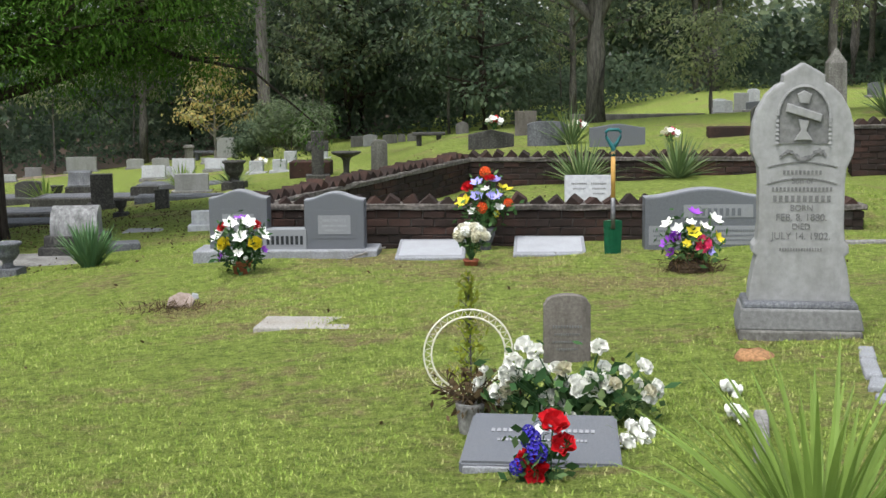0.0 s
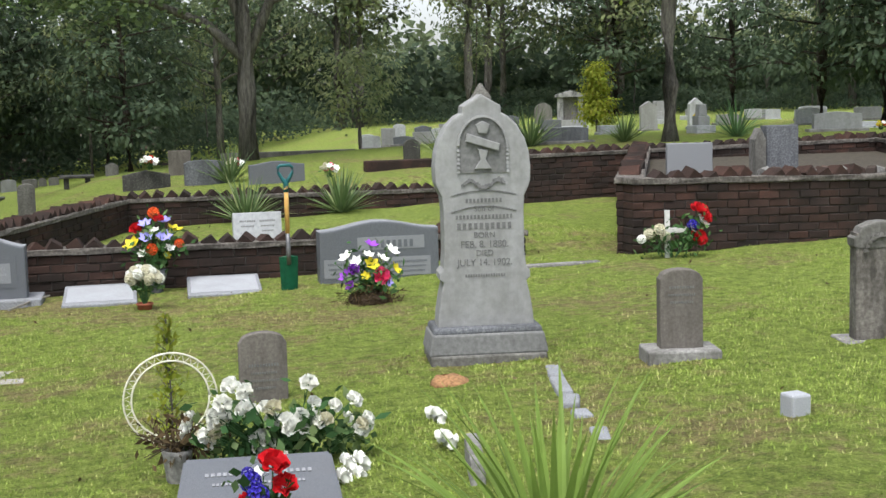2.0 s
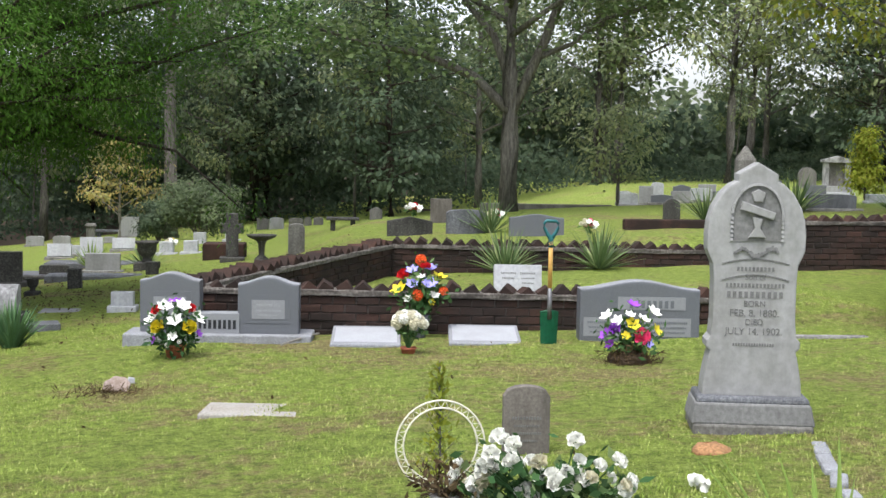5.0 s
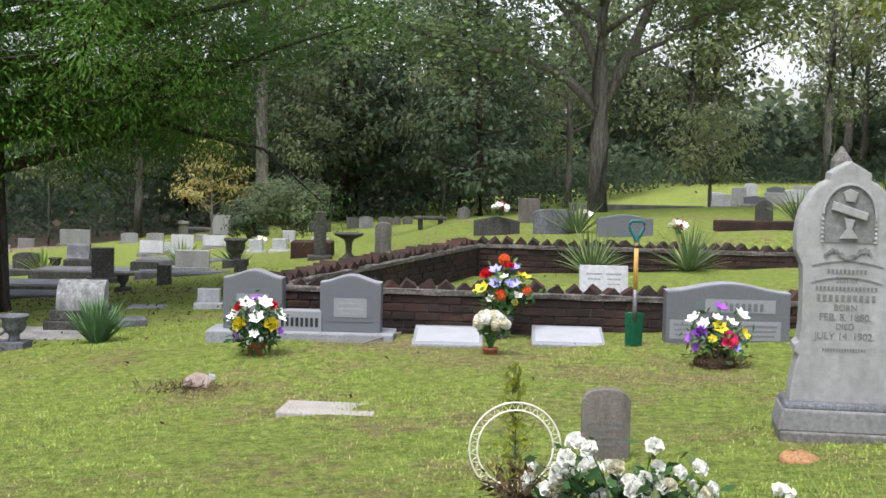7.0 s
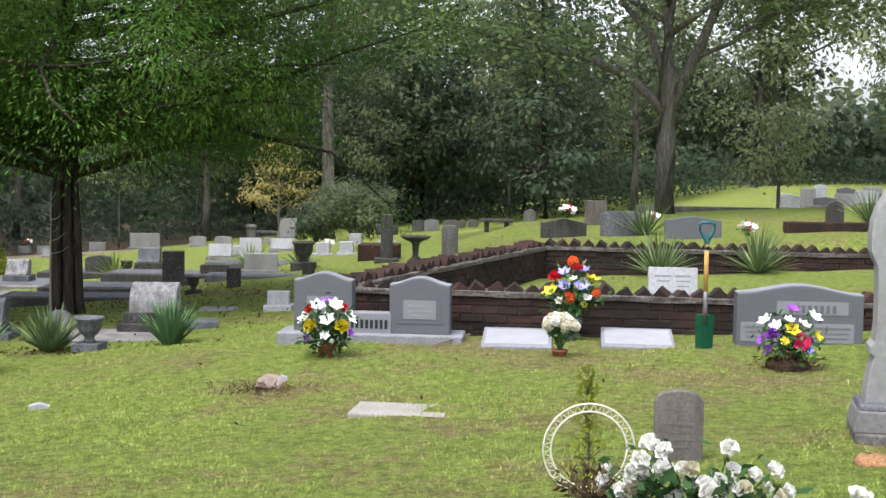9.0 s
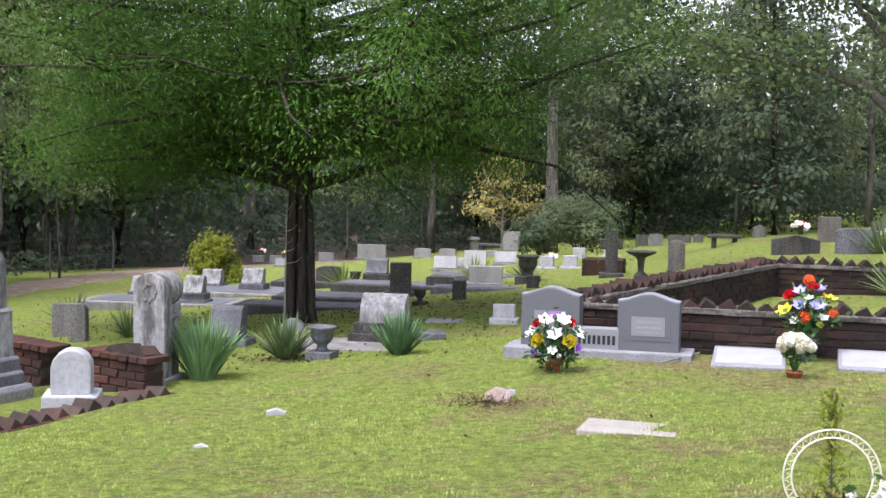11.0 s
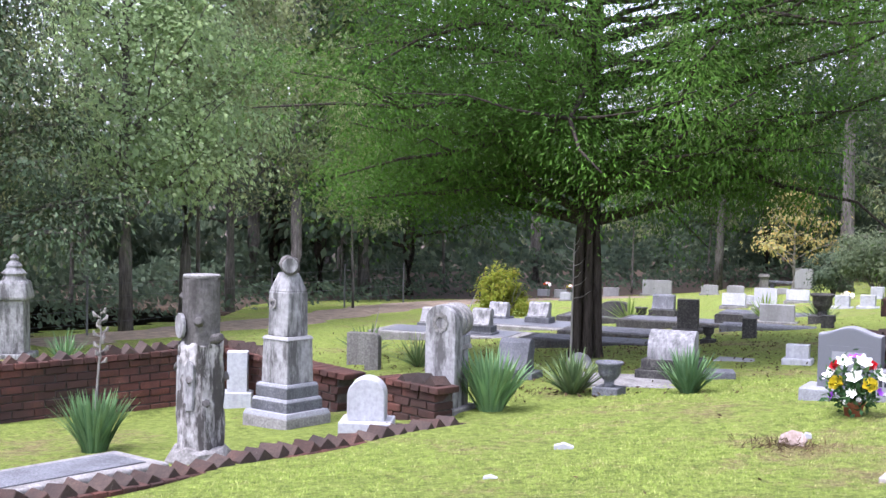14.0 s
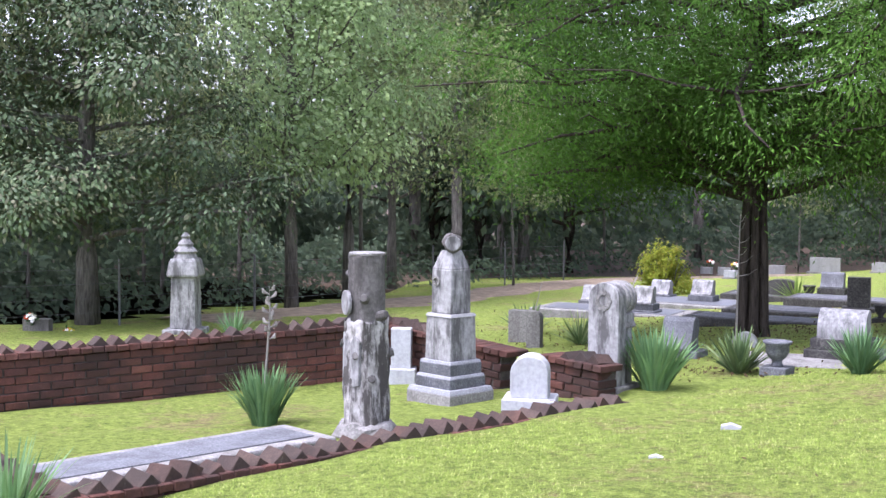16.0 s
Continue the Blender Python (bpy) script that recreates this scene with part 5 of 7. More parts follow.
# ---------------------------------------------------------------- sunken plot on the slope
def tree_stump_monument(x, y):
    t = thing("log_monument", x, y, 20, None, "stained stone monument carved as a cut tree trunk", "monument")
    r = random.Random(4)
    n = 34
    for piece, z0, z1, grow, mat in (("lower_trunk", 0.1, 0.92, 0.012, "bark_stone"), ("upper_trunk", 0.86, 1.385, 0.0, "trunk_stone")):
        bm = bmesh.new()
        rings = []
        for k in range(20):
            z = z0 + (z1 - z0) * k / 19
            row = []
            for i in range(n):
                a = 2 * math.pi * i / n
                ridge = 0.007 * math.sin(a * 5 + z * 3) + 0.006 * math.sin(a * 13 + z * 9) + r.uniform(-0.004, 0.004)
                f = 0.152 - 0.016 * (z - 0.19) + grow + ridge * (1.9 if grow else 0.7)
                jag = 0.05 * abs(math.sin(a * 4)) * (k == 19) * (grow > 0)
                row.append(bm.verts.new((f * math.cos(a), f * math.sin(a), z - jag)))
            rings.append(row)
        for a, b in zip(rings, rings[1:]):
            for i in range(n):
                bm.faces.new((a[i], a[(i + 1) % n], b[(i + 1) % n], b[i]))
        bm.faces.new(rings[-1])
        part(piece, bm, M[mat], t, smooth_shade=True)
    part("top", lathe(bmesh.new(), [(0.136, 1.375), (0.138, 1.39), (0.132, 1.396)], 24), M["concrete"], t)
    bm = lathe(bmesh.new(), [(0.23, -0.1), (0.245, 0.03), (0.23, 0.09), (0.19, 0.12), (0.16, 0.135)], 14)
    for v in bm.verts:
        v.co += Vector((r.uniform(-0.02, 0.02), r.uniform(-0.02, 0.02), r.uniform(-0.015, 0.015)))
    part("rocky_base", bm, M["concrete"], t)
    for az, z, l in ((150, 1.2, 0.09), (-80, 1.05, 0.07), (-30, 0.92, 0.09), (20, 0.62, 0.08), (-60, 0.45, 0.06), (200, 0.7, 0.07), (-100, 0.62, 0.06)):
        a = radians(az)
        d = Vector((math.cos(a), math.sin(a), 0.3))
        p = Vector((0.12 * math.cos(a), 0.12 * math.sin(a), z))
        part("cut_branch", tube(bmesh.new(), [p, p + d * l, p + d * l * 1.05], [0.042, 0.03, 0.022], 9, 0.08), M["trunk_stone"], t)
    bm = bmesh.new()
    slab(bm, [(0.075 * math.cos(k * math.pi / 9), 0.095 * math.sin(k * math.pi / 9)) for k in range(18)], 0.03, 0.008)
    o = part("medallion", bm, M["log"], t)
    o.matrix_basis = pose(-0.13, -0.09, 1.02, 0, 0, -50)
    bm = slab(bmesh.new(), [(-0.09, 0), (0.1, 0.05), (0.11, 0.38), (0.05, 0.42), (0.0, 0.36), (-0.08, 0.44)], 0.03, 0.01)
    o = part("scroll_panel", bm, M["log"], t, "bark-edged panel with worn writing")
    o.matrix_basis = pose(-0.085, -0.115, 0.36, 0, 0, -34)
    return t


tree_stump_monument(-6.02, 7.62)


def draped_monument(x, y, rz):
    t = thing("draped_monument", x, y, rz, None, "tall stained marble monument with a stepped base and rolled top", "monument")
    z = -0.05
    for w, h, mat in ((0.56, 0.2, "concrete"), (0.45, 0.12, "slate"), (0.4, 0.13, "slate")):
        part("step", box(bmesh.new(), w, w, h * 0.8, z=z, bev=0.008), M[mat], t)
        part("step_chamfer", box(bmesh.new(), w, w, h * 0.22, z=z + h * 0.79, taper=0.93, bev=0.006), M["granite_edge"], t)
        z += h - 0.004
    part("die", box(bmesh.new(), 0.33, 0.33, 0.4, z=z, taper=0.95, bev=0.01), M["log"], t)
    part("die_ledge", box(bmesh.new(), 0.335, 0.335, 0.03, z=z + 0.392, taper=0.9, bev=0.006), M["marble"], t)
    z += 0.42
    part("square_shaft", box(bmesh.new(), 0.255, 0.255, 0.4, z=z, taper=0.97, bev=0.012), M["log"], t)
    part("shoulder", box(bmesh.new(), 0.247, 0.247, 0.17, z=z + 0.396, taper=0.55, bev=0.012), M["log"], t)
    part("wreath", lathe(bmesh.new(), [(0.045, 0), (0.043, 0.014), (0.026, 0.014), (0.022, 0.0)], 16), M["concrete"], t).matrix_basis = pose(-0.06, -0.128, z + 0.29, 90)
    o = part("rolled_top", tube(bmesh.new(), [(0, -0.12, 0), (0, -0.115, 0), (0, 0.1, 0), (0, 0.12, 0)], [0.07, 0.086, 0.08, 0.06], 18, 0.06), M["trunk_stone"], t, smooth_shade=True)
    o.matrix_basis = pose(0.0, 0, z + 0.635, 0, 0, 50)
    part("roll_face", lathe(bmesh.new(), [(0.07, 0), (0.066, 0.008), (0.01, 0.004)], 18), M["log"], o).matrix_basis = pose(0, -0.12, 0, 90)
    return t


draped_monument(-6.6, 9.65, -12)


def block_stone(x, y, w, d, h, rz, mat, label, base=True, basemat=None):
    """A thick block with a barrel top on a plain base."""
    t = thing("block_headstone", x, y, rz, None, label, "gravestone")
    z = 0.0
    if base:
        part("base", box(bmesh.new(), w * 1.4, d * 1.6, h * 0.3 + 0.08, z=-0.08, bev=0.012), M[basemat or mat], t)
        z = h * 0.3 - 0.004
    part("block", slab(bmesh.new(), [(px, pz + z) for px, pz in outline("round" if h - z > w * 0.55 else "arch", w, h - z)], d, 0.012), M[mat], t)
    return t


block_stone(-5.46, 9.12, 0.31, 0.25, 0.5, 24, "white", "small white marble headstone with a rounded top")
gravestone(-7.75, 10.5, 0.2, 0.56, 0.16, "flat", "white", (0.3, 0.24, 0.16, "white"), 30, 0, "small square white marble post headstone")
cop = thing("grave_coping", -6.4, 6.0, 77.5, None, "long grey concrete grave slab with raised edges", "grave")
part("coping", box(bmesh.new(), 2.3, 0.62, 0.24, z=-0.1, bev=0.02), M["concrete"], cop)
part("filling", box(bmesh.new(), 2.05, 0.4, 0.02, z=0.128), M["slate"], cop)


def barrel_stone(x, y, rz, w=0.5, h=0.5, mat="marble", tiers=2, tiermat="slate", label="", group="", round_front=False):
    """A marker with a curled barrel top that slopes to the front, on steps."""
    t = thing("scroll_marker", x, y, rz, None, label, "gravestone", group)
    z = -0.06
    for k in range(tiers):
        f = 1.45 - 0.22 * k
        part("step", box(bmesh.new(), w * f, w * 0.75 * f, h * 0.22 + (0.06 if k == 0 else 0), z=z, bev=0.012), M[tiermat], t)
        z += h * 0.22 - 0.003 + (0.06 if k == 0 else 0)
    hh = h - z
    r = hh * 0.3
    f0 = hh * 0.62
    side = [(-f0, 0), (-f0, hh * 0.1)]
    for k in range(1, 6):
        f = k / 6
        side.append((-f0 + (f0 - r * 0.7) * f ** 0.75, hh * 0.1 + hh * 0.72 * f ** 1.25))
    for k in range(9):
        a = math.pi * (0.8 - k / 8 * 0.95)
        side.append((0.12 * r + r * math.cos(a), hh - r + r * math.sin(a)))
    side += [(r * 0.8, hh * 0.4), (r * 1.0, 0)]
    if round_front:
        side = [(-f0, 0), (-f0, hh * 0.12)] + [(-f0 * math.cos(math.pi / 2 * k / 9), hh * 0.12 + hh * 0.88 * math.sin(math.pi / 2 * k / 9)) for k in range(1, 10)]
        side += [(f0 * 0.22, hh * 0.97), (f0 * 0.36, hh * 0.84), (f0 * 0.32, hh * 0.6), (f0 * 0.42, 0)]
    bm = slab(bmesh.new(), side, w, 0.01)
    o = part("scroll", bm, M[mat], t)
    o.matrix_basis = pose(0, 0, z, 0, 0, 90)
    return t


barrel_stone(-4.22, 13.55, 4, 0.5, 0.54, "streaked", 2, "black", "curled scroll headstone of streaked marble on dark steps", round_front=True)
barrel_stone(-6.05, 13.5, 4, 0.36, 0.47, "slate", 1, "slate", "dark grey scroll headstone on a low base")
sc = thing("barrel_monument", -5.36, 10.42, 0, None, "grey upright stone with a carved log barrel across its top", "monument")
part("base", box(bmesh.new(), 0.36, 0.46, 0.16, 0, -0.02, z=-0.08, bev=0.015), M["concrete"], sc)
part("shaft", slab(bmesh.new(), [(x, z + 0.07) for x, z in outline("round", 0.3, 0.93)], 0.16, 0.012, -0.12), M["log"], sc)
part("pedestal", box(bmesh.new(), 0.24, 0.2, 0.52, 0, 0.06, 0.07, taper=0.96, bev=0.012), M["log"], sc)
part("moulding", box(bmesh.new(), 0.29, 0.24, 0.05, 0, 0.07, 0.585, taper=0.9, bev=0.012), M["concrete"], sc)
part("saddle", box(bmesh.new(), 0.25, 0.22, 0.08, 0, 0.07, 0.63, bev=0.01), M["log"], sc)
part("barrel", tube(bmesh.new(), [(0, -0.05, 0.842), (0, 0.06, 0.842), (0, 0.17, 0.842)], [0.146, 0.152, 0.146], 24, 0.015), M["log"], sc, smooth_shade=True)
for y0, rad in ((-0.03, 0.157), (0.05, 0.162), (0.13, 0.157)):
    part("barrel_band", tube(bmesh.new(), [(0, y0, 0.842), (0, y0 + 0.008, 0.842), (0, y0 + 0.03, 0.842), (0, y0 + 0.038, 0.842)], [rad - 0.008, rad, rad, rad - 0.008], 24), M["concrete"], sc, smooth_shade=True)
bm = bmesh.new()
for k in range(9):
    a = k * 0.7
    slab(bm, [(0.06 * math.cos(a) + 0.022 * math.cos(q * 1.26), 0.842 + 0.07 * math.sin(a) + 0.03 * math.sin(q * 1.26)) for q in range(5)], 0.012, 0.0, -0.203)
part("carved_spray", bm, M["concrete"], sc)["kind"] = "stuff"


def urn(x, y, s, mat="slate", label="dark stone garden urn on a square foot", rz=0, z=None):
    t = thing("urn", x, y, rz, z, label, "urn")
    part("foot", box(bmesh.new(), 0.26 * s, 0.26 * s, 0.09 * s + 0.05, z=-0.05, bev=0.008), M[mat], t)
    part("bowl", lathe(bmesh.new(), [(0.07 * s, 0.08 * s), (0.05 * s, 0.12 * s), (0.05 * s, 0.15 * s), (0.085 * s, 0.18 * s), (0.112 * s, 0.23 * s), (0.11 * s, 0.29 * s), (0.138 * s, 0.315 * s), (0.138 * s, 0.335 * s), (0.115 * s, 0.335 * s), (0.1 * s, 0.27 * s)], 18), M[mat], t, smooth_shade=True)
    return t


urn(-4.36, 11.9, 1.0, "slate")
urn(-8.06, 23.97, 0.9, "black", "dark urn beside a yucca among kerbed graves")
urn(-5.26, 18.62, 0.75, "black", "small dark urn under the cedar")
urn(-4.42, 22.6, 1.5, "black", "large dark planter urn among far graves")
flush_slab(-4.3, 13.1, 1.7, 0.9, 12, "concrete", 0.03, "wide stained concrete grave slab behind the urn")
flush_slab(-3.75, 13.6, 0.35, 0.3, 20, "slate", 0.1, "broken dark stone block beside a yucca")
gravestone(-5.75, 14.7, 0.3, 0.2, 0.12, "round", "marble", None, 10, 0, "small low rounded grave tablet")
flush_slab(-4.1, 15.7, 0.48, 0.4, 5, "marble", 0.03, "flat pale stone marker in the shade")
gravestone(-3.27, 15.3, 0.26, 0.24, 0.14, "flat", "white", (0.34, 0.26, 0.08, "white"), 4, 0, "low white block headstone on a base")
gravestone(-9.15, 15.3, 0.36, 0.44, 0.16, "flat", "old", None, 8, 0, "wide dark weathered headstone")
gravestone(-8.48, 14.46, 0.19, 0.48, 0.12, "arch", "old", None, 8, 0, "narrow dark weathered headstone")

gravestone(-18.05, 14.4, 0.45, 0.20, 0.2, "flat", "old", None, 30, 0, "low grey headstone under faded flowers")

# kerbed dark graves under the cedar
for x, y, w, d, h, rz, mat in ((-7.1, 20.3, 2.0, 1.1, 0.1, 4, "black"), (-7.0, 18.5, 2.1, 0.9, 0.1, 6, "black"), (-10.35, 20.5, 2.7, 1.2, 0.12, 5, "concrete"), (-10.0, 22.8, 2.3, 1.5, 0.12, 3, "concrete"), (-6.9, 22.4, 1.9, 1.0, 0.14, 4, "black"), (-5.0, 21.2, 1.5, 0.5, 0.08, 6, "slate"), (-8.7, 24.4, 2.2, 1.0, 0.12, 6, "black"), (-5.6, 24.6, 2.1, 0.7, 0.08, 4, "slate")):
    g = thing("grave_coping", x, y, rz, None, "low kerbed grave with a dark stone border" if mat != "concrete" else "low kerbed grave with a pale stone border", "grave", "kerbed graves")
    part("coping", box(bmesh.new(), w, d, h + 0.1, z=-0.1, bev=0.02), M[mat], g)
    part("filling", box(bmesh.new(), w * 0.86, d * 0.74, 0.02, z=h - 0.012), M["granite" if mat == "concrete" else "slate"], g)
barrel_stone(-11.25, 21.5, 4, 0.4, 0.5, "streaked", 2, "slate", "pale scroll headstone on a kerbed grave", "scroll markers")
barrel_stone(-10.72, 23.3, 2, 0.38, 0.5, "streaked", 2, "slate", "pale scroll headstone on a kerbed grave", "scroll markers")
barrel_stone(-9.72, 22.95, 2, 0.4, 0.5, "streaked", 2, "slate", "pale scroll headstone on a kerbed grave", "scroll markers")
barrel_stone(-9.72, 20.4, 4, 0.34, 0.52, "streaked", 2, "slate", "grey scroll headstone on a kerbed grave", "scroll markers")
barrel_stone(-7.75, 24.4, 6, 0.42, 0.52, "slate", 2, "black", "dark scroll headstone on stepped base", "scroll markers")
gravestone(-6.15, 20.6, 0.34, 0.57, 0.22, "flat", "black", (0.5, 0.34, 0.1, "black"), 12, 0, "black square stone block beside a small urn")
gravestone(-4.83, 19.3, 0.2, 0.31, 0.14, "flat", "black", None, 6, 0, "short black stone post")
gravestone(-4.06, 21.2, 0.2, 0.22, 0.14, "flat", "black", None, 6, 0, "short black stone post near a brick wall")
gravestone(-8.66, 24.2, 0.52, 0.42, 0.2, "arch", "black", None, 6, 0, "low dark arched headstone by the cedar")

for k in range(16):
    f = 0.3 + 0.62 * k / 15 + rng.uniform(-0.015, 0.015)
    x, y = 4.36 + 3.34 * f, 10.98 + 0.24 * f + rng.uniform(0.02, 0.14)
    rb = thing("rubble_brick", x, y, rng.uniform(0, 180), 0.87 - 0.08 * f - 0.02, "loose broken grey brick on top of the plot wall", "brick", "loose bricks")
    part("piece", slab(bmesh.new(), [(-0.07, 0), (0.06, 0), (0.075, 0.05), (0.02, 0.085), (-0.06, 0.06)], 0.09, 0.012), M["brick_grey"] if k % 3 else M["concrete"], rb).matrix_basis = pose(0, 0, 0, rng.uniform(-14, 14), rng.uniform(-14, 14))

# stones further off, on the left lawn
for x, y, w, h, kind, mat, label in (
        (-5.15, 22.5, 0.58, 0.35, "flat", "marble", "grey granite block headstone"), (-5.93, 22.3, 0.48, 0.22, "arch", "black", "low dark rounded headstone"),
        (-7.38, 28.2, 0.5, 0.33, "flat", "white", "bright white slanted marble headstone"), (-6.44, 27.1, 0.46, 0.46, "flat", "white", "bright white slanted marble headstone"),
        (-6.29, 29.5, 0.5, 0.3, "flat", "white", "bright white slanted marble headstone"), (-9.62, 46.0, 0.66, 0.72, "flat", "marble", "upright pale square headstone"),
        (-14.16, 44.0, 1.0, 0.54, "flat", "marble", "wide grey double headstone"), (-12.17, 43.5, 0.56, 0.35, "arch", "marble", "small grey rounded headstone"),
        (-10.91, 42.0, 0.54, 0.33, "arch", "marble", "small grey rounded headstone"), (-15.29, 42.5, 0.52, 0.34, "flat", "marble", "low grey granite headstone"),
        (-17.4, 41.6, 0.4, 0.3, "flat", "marble", "low grey granite headstone"), (-16.7, 41.4, 0.4, 0.3, "flat", "marble", "low grey granite headstone"),
        (-15.0, 37.6, 0.34, 0.26, "flat", "white", "low white marble headstone"), (-14.3, 37.9, 0.34, 0.24, "flat", "white", "low white marble headstone"), (-16.0, 40.6, 0.45, 0.22, "flat", "white", "low white marble headstone"),
        (-7.15, 28.9, 0.26, 0.24, "flat", "white", "low white marble headstone"), (-9.3, 41.5, 0.3, 0.2, "flat", "marble", "low grey granite headstone")):
    gravestone(x, y, w, h, 0.16, kind, mat, (w * 1.2, 0.3, 0.06, "concrete"), 8, -14 if "slanted" in label else 0, label, "far headstones")
for x, y in ((-4.84, 26.8), (-4.3, 26.5), (-4.7, 30.2), (-4.0, 30.4)):
    gravestone(x, y, 0.28, 0.27, 0.2, "flat", "white", (0.42, 0.3, 0.05, "white"), 2, 0, "small white block beside a flower vase", "white blocks")
ob = thing("obelisk", -10.9, 45.8, 10, None, "short grey stone pillar with a cap", "monument")
part("shaft", box(bmesh.new(), 0.3, 0.3, 0.52, bev=0.02), M["old"], ob)
part("cap", box(bmesh.new(), 0.4, 0.4, 0.1, z=0.5, taper=0.8, bev=0.015), M["old"], ob)
bt = thing("stone_bench", -10.3, 46.4, 5, None, "low dark stone bench between headstones", "bench")
part("seat", box(bmesh.new(), 1.3, 0.35, 0.08, z=0.22, bev=0.01), M["slate"], bt)
for sx in (-0.45, 0.45):
    part("leg", box(bmesh.new(), 0.12, 0.28, 0.24, sx, 0, -0.02, bev=0.01), M["slate"], bt)

# behind the long plot
c = thing("stone_cross", -3.05, 23.3, 8, None, "dark weathered stone cross", "monument")
part("shaft", box(bmesh.new(), 0.22, 0.16, 0.86, bev=0.015), M["black"], c)
part("crossarm", box(bmesh.new(), 0.4, 0.14, 0.18, z=0.5, bev=0.015), M["black"], c)
part("foot", box(bmesh.new(), 0.44, 0.36, 0.14, z=-0.06, bev=0.015), M["black"], c)
bb = thing("bird_bath", -2.45, 22.6, 0, None, "dark stone bird bath on a slim stem", "bird bath")
part("stem", lathe(bmesh.new(), [(0.14, -0.05), (0.12, 0.06), (0.05, 0.12), (0.06, 0.3), (0.1, 0.38)], 12), M["black"], bb, smooth_shade=True)
part("basin", lathe(bmesh.new(), [(0.08, 0.36), (0.24, 0.43), (0.27, 0.47), (0.25, 0.47), (0.1, 0.42)], 18), M["black"], bb, smooth_shade=True)
gravestone(-1.75, 21.4, 0.27, 0.52, 0.14, "arch", "old", None, 5, 0, "leaning old stone tablet behind the brick wall")
for x, y, w, h, kind, mat, rz, label in (
        (0.1, 20.7, 0.72, 0.3, "gable", "black", 4, "low dark pointed headstone with flowers on top"), (0.68, 24.3, 0.4, 0.44, "flat", "brownstone", 0, "upright weathered grey-brown headstone"),
        (0.98, 20.5, 0.62, 0.38, "arch", "slate", 0, "dark greenish rounded headstone"), (1.95, 19.0, 0.8, 0.33, "serp", "granite", 0, "wide grey headstone behind the terrace wall"),
        (4.6, 22.4, 0.28, 0.36, "round", "black", 0, "small dark rounded headstone on the slope"), (-4.33, 44.1, 0.47, 0.4, "arch", "marble", 0, "pale arched headstone far off"),
        (-3.8, 45.5, 0.5, 0.32, "arch", "old", 0, "weathered grey headstone far off"), (-0.6, 27.2, 0.26, 0.26, "gable", "old", 0, "small grey pointed headstone"),
        (-3.46, 46.3, 0.26, 0.3, "round", "old", 0, "small dark headstone far off"), (-4.83, 44.5, 0.4, 0.38, "flat", "old", 0, "weathered grey headstone far off"), (-3.1, 46.4, 0.34, 0.28, "arch", "old", 0, "weathered grey headstone far off")):
    gravestone(x, y, w, h, 0.15, kind, mat, None, rz, 0, label, "terrace headstones")
tb = thing("stone_table", -1.25, 26.5, 3, None, "low dark stone table slab on legs", "table")
part("top", box(bmesh.new(), 0.66, 0.5, 0.05, z=0.16, bev=0.01), M["black"], tb)
for sx in (-0.2, 0.2):
    part("leg", box(bmesh.new(), 0.1, 0.36, 0.22, sx, 0, -0.05, bev=0.01), M["black"], tb)
gravestone(1.22, 13.25, 0.49, 0.34, 0.16, "flat", "white", None, 0, -12, "open book shaped white marble headstone inside the brick plot", z=gz(1.15, 13.25), inscr=[(-0.1, 0.3, 0.16, 0.022), (0.1, 0.3, 0.16, 0.022), (-0.1, 0.25, 0.13, 0.018), (0.1, 0.25, 0.14, 0.018), (0.1, 0.2, 0.12, 0.018)])

# on the right-hand terrace
for x, y, w, h, d, kind, mat, rz, label in (
        (6.02, 13.55, 0.5, 0.36, 0.14, "flat", "panel", -16, "pale grey slanted headstone inside the raised plot"), (6.68, 12.7, 0.34, 0.55, 0.24, "flat", "slate", -10, "dark square headstone in the raised plot"),
        (6.41, 12.65, 0.12, 0.53, 0.2, "gable", "old", -6, "narrow leaning stone slab beside a headstone"), (13.75, 24.4, 0.97, 0.4, 0.2, "serp", "marble", -14, "wide grey serpentine headstone"),
        (20.2, 37.9, 0.9, 0.55, 0.2, "serp", "white", -14, "wide pale arched headstone far off"), (14.9, 37.9, 0.5, 0.9, 0.3, "gable", "marble", -10, "tall pale arched headstone far off"),
        (16.5, 38.1, 0.42, 0.95, 0.3, "gable", "white", -10, "tall white headstone far off"), (14.6, 48.0, 0.64, 0.78, 0.3, "round", "old", -8, "tall dark arched headstone far off"),
        (12.4, 39.8, 0.64, 0.4, 0.2, "flat", "granite", 0, "weathered grey headstone far off"), (8.0, 24.4, 0.9, 0.32, 0.2, "arch", "slate", 0, "dark curved headstone on the terrace")):
    gravestone(x, y, w, h, d, kind, mat, (w * 1.25, d * 1.8, 0.06, "concrete") if y > 20 else None, rz, 0, label, "terrace stones", z=None if y > 18.5 else 0.69)
for x, y, h, w in ((17.4, 43.4, 0.7, 0.36), (19.8, 46.0, 0.6, 0.34), (11.5, 26.0, 0.5, 0.2)):
    t = thing("far_monument", x, y, 5, None, "pale stepped marble monument far off", "monument", "far monuments")
    part("step", box(bmesh.new(), w * 2.3, w * 2.3, 0.2, z=-0.03, bev=0.02), M["white"], t)
    part("die", box(bmesh.new(), w * 1.4, w * 1.4, h * 0.4, z=0.165, bev=0.02), M["marble"], t)
    part("shaft", box(bmesh.new(), w, w, h * 0.5, z=0.16 + h * 0.4, taper=0.85, bev=0.02), M["marble"], t)
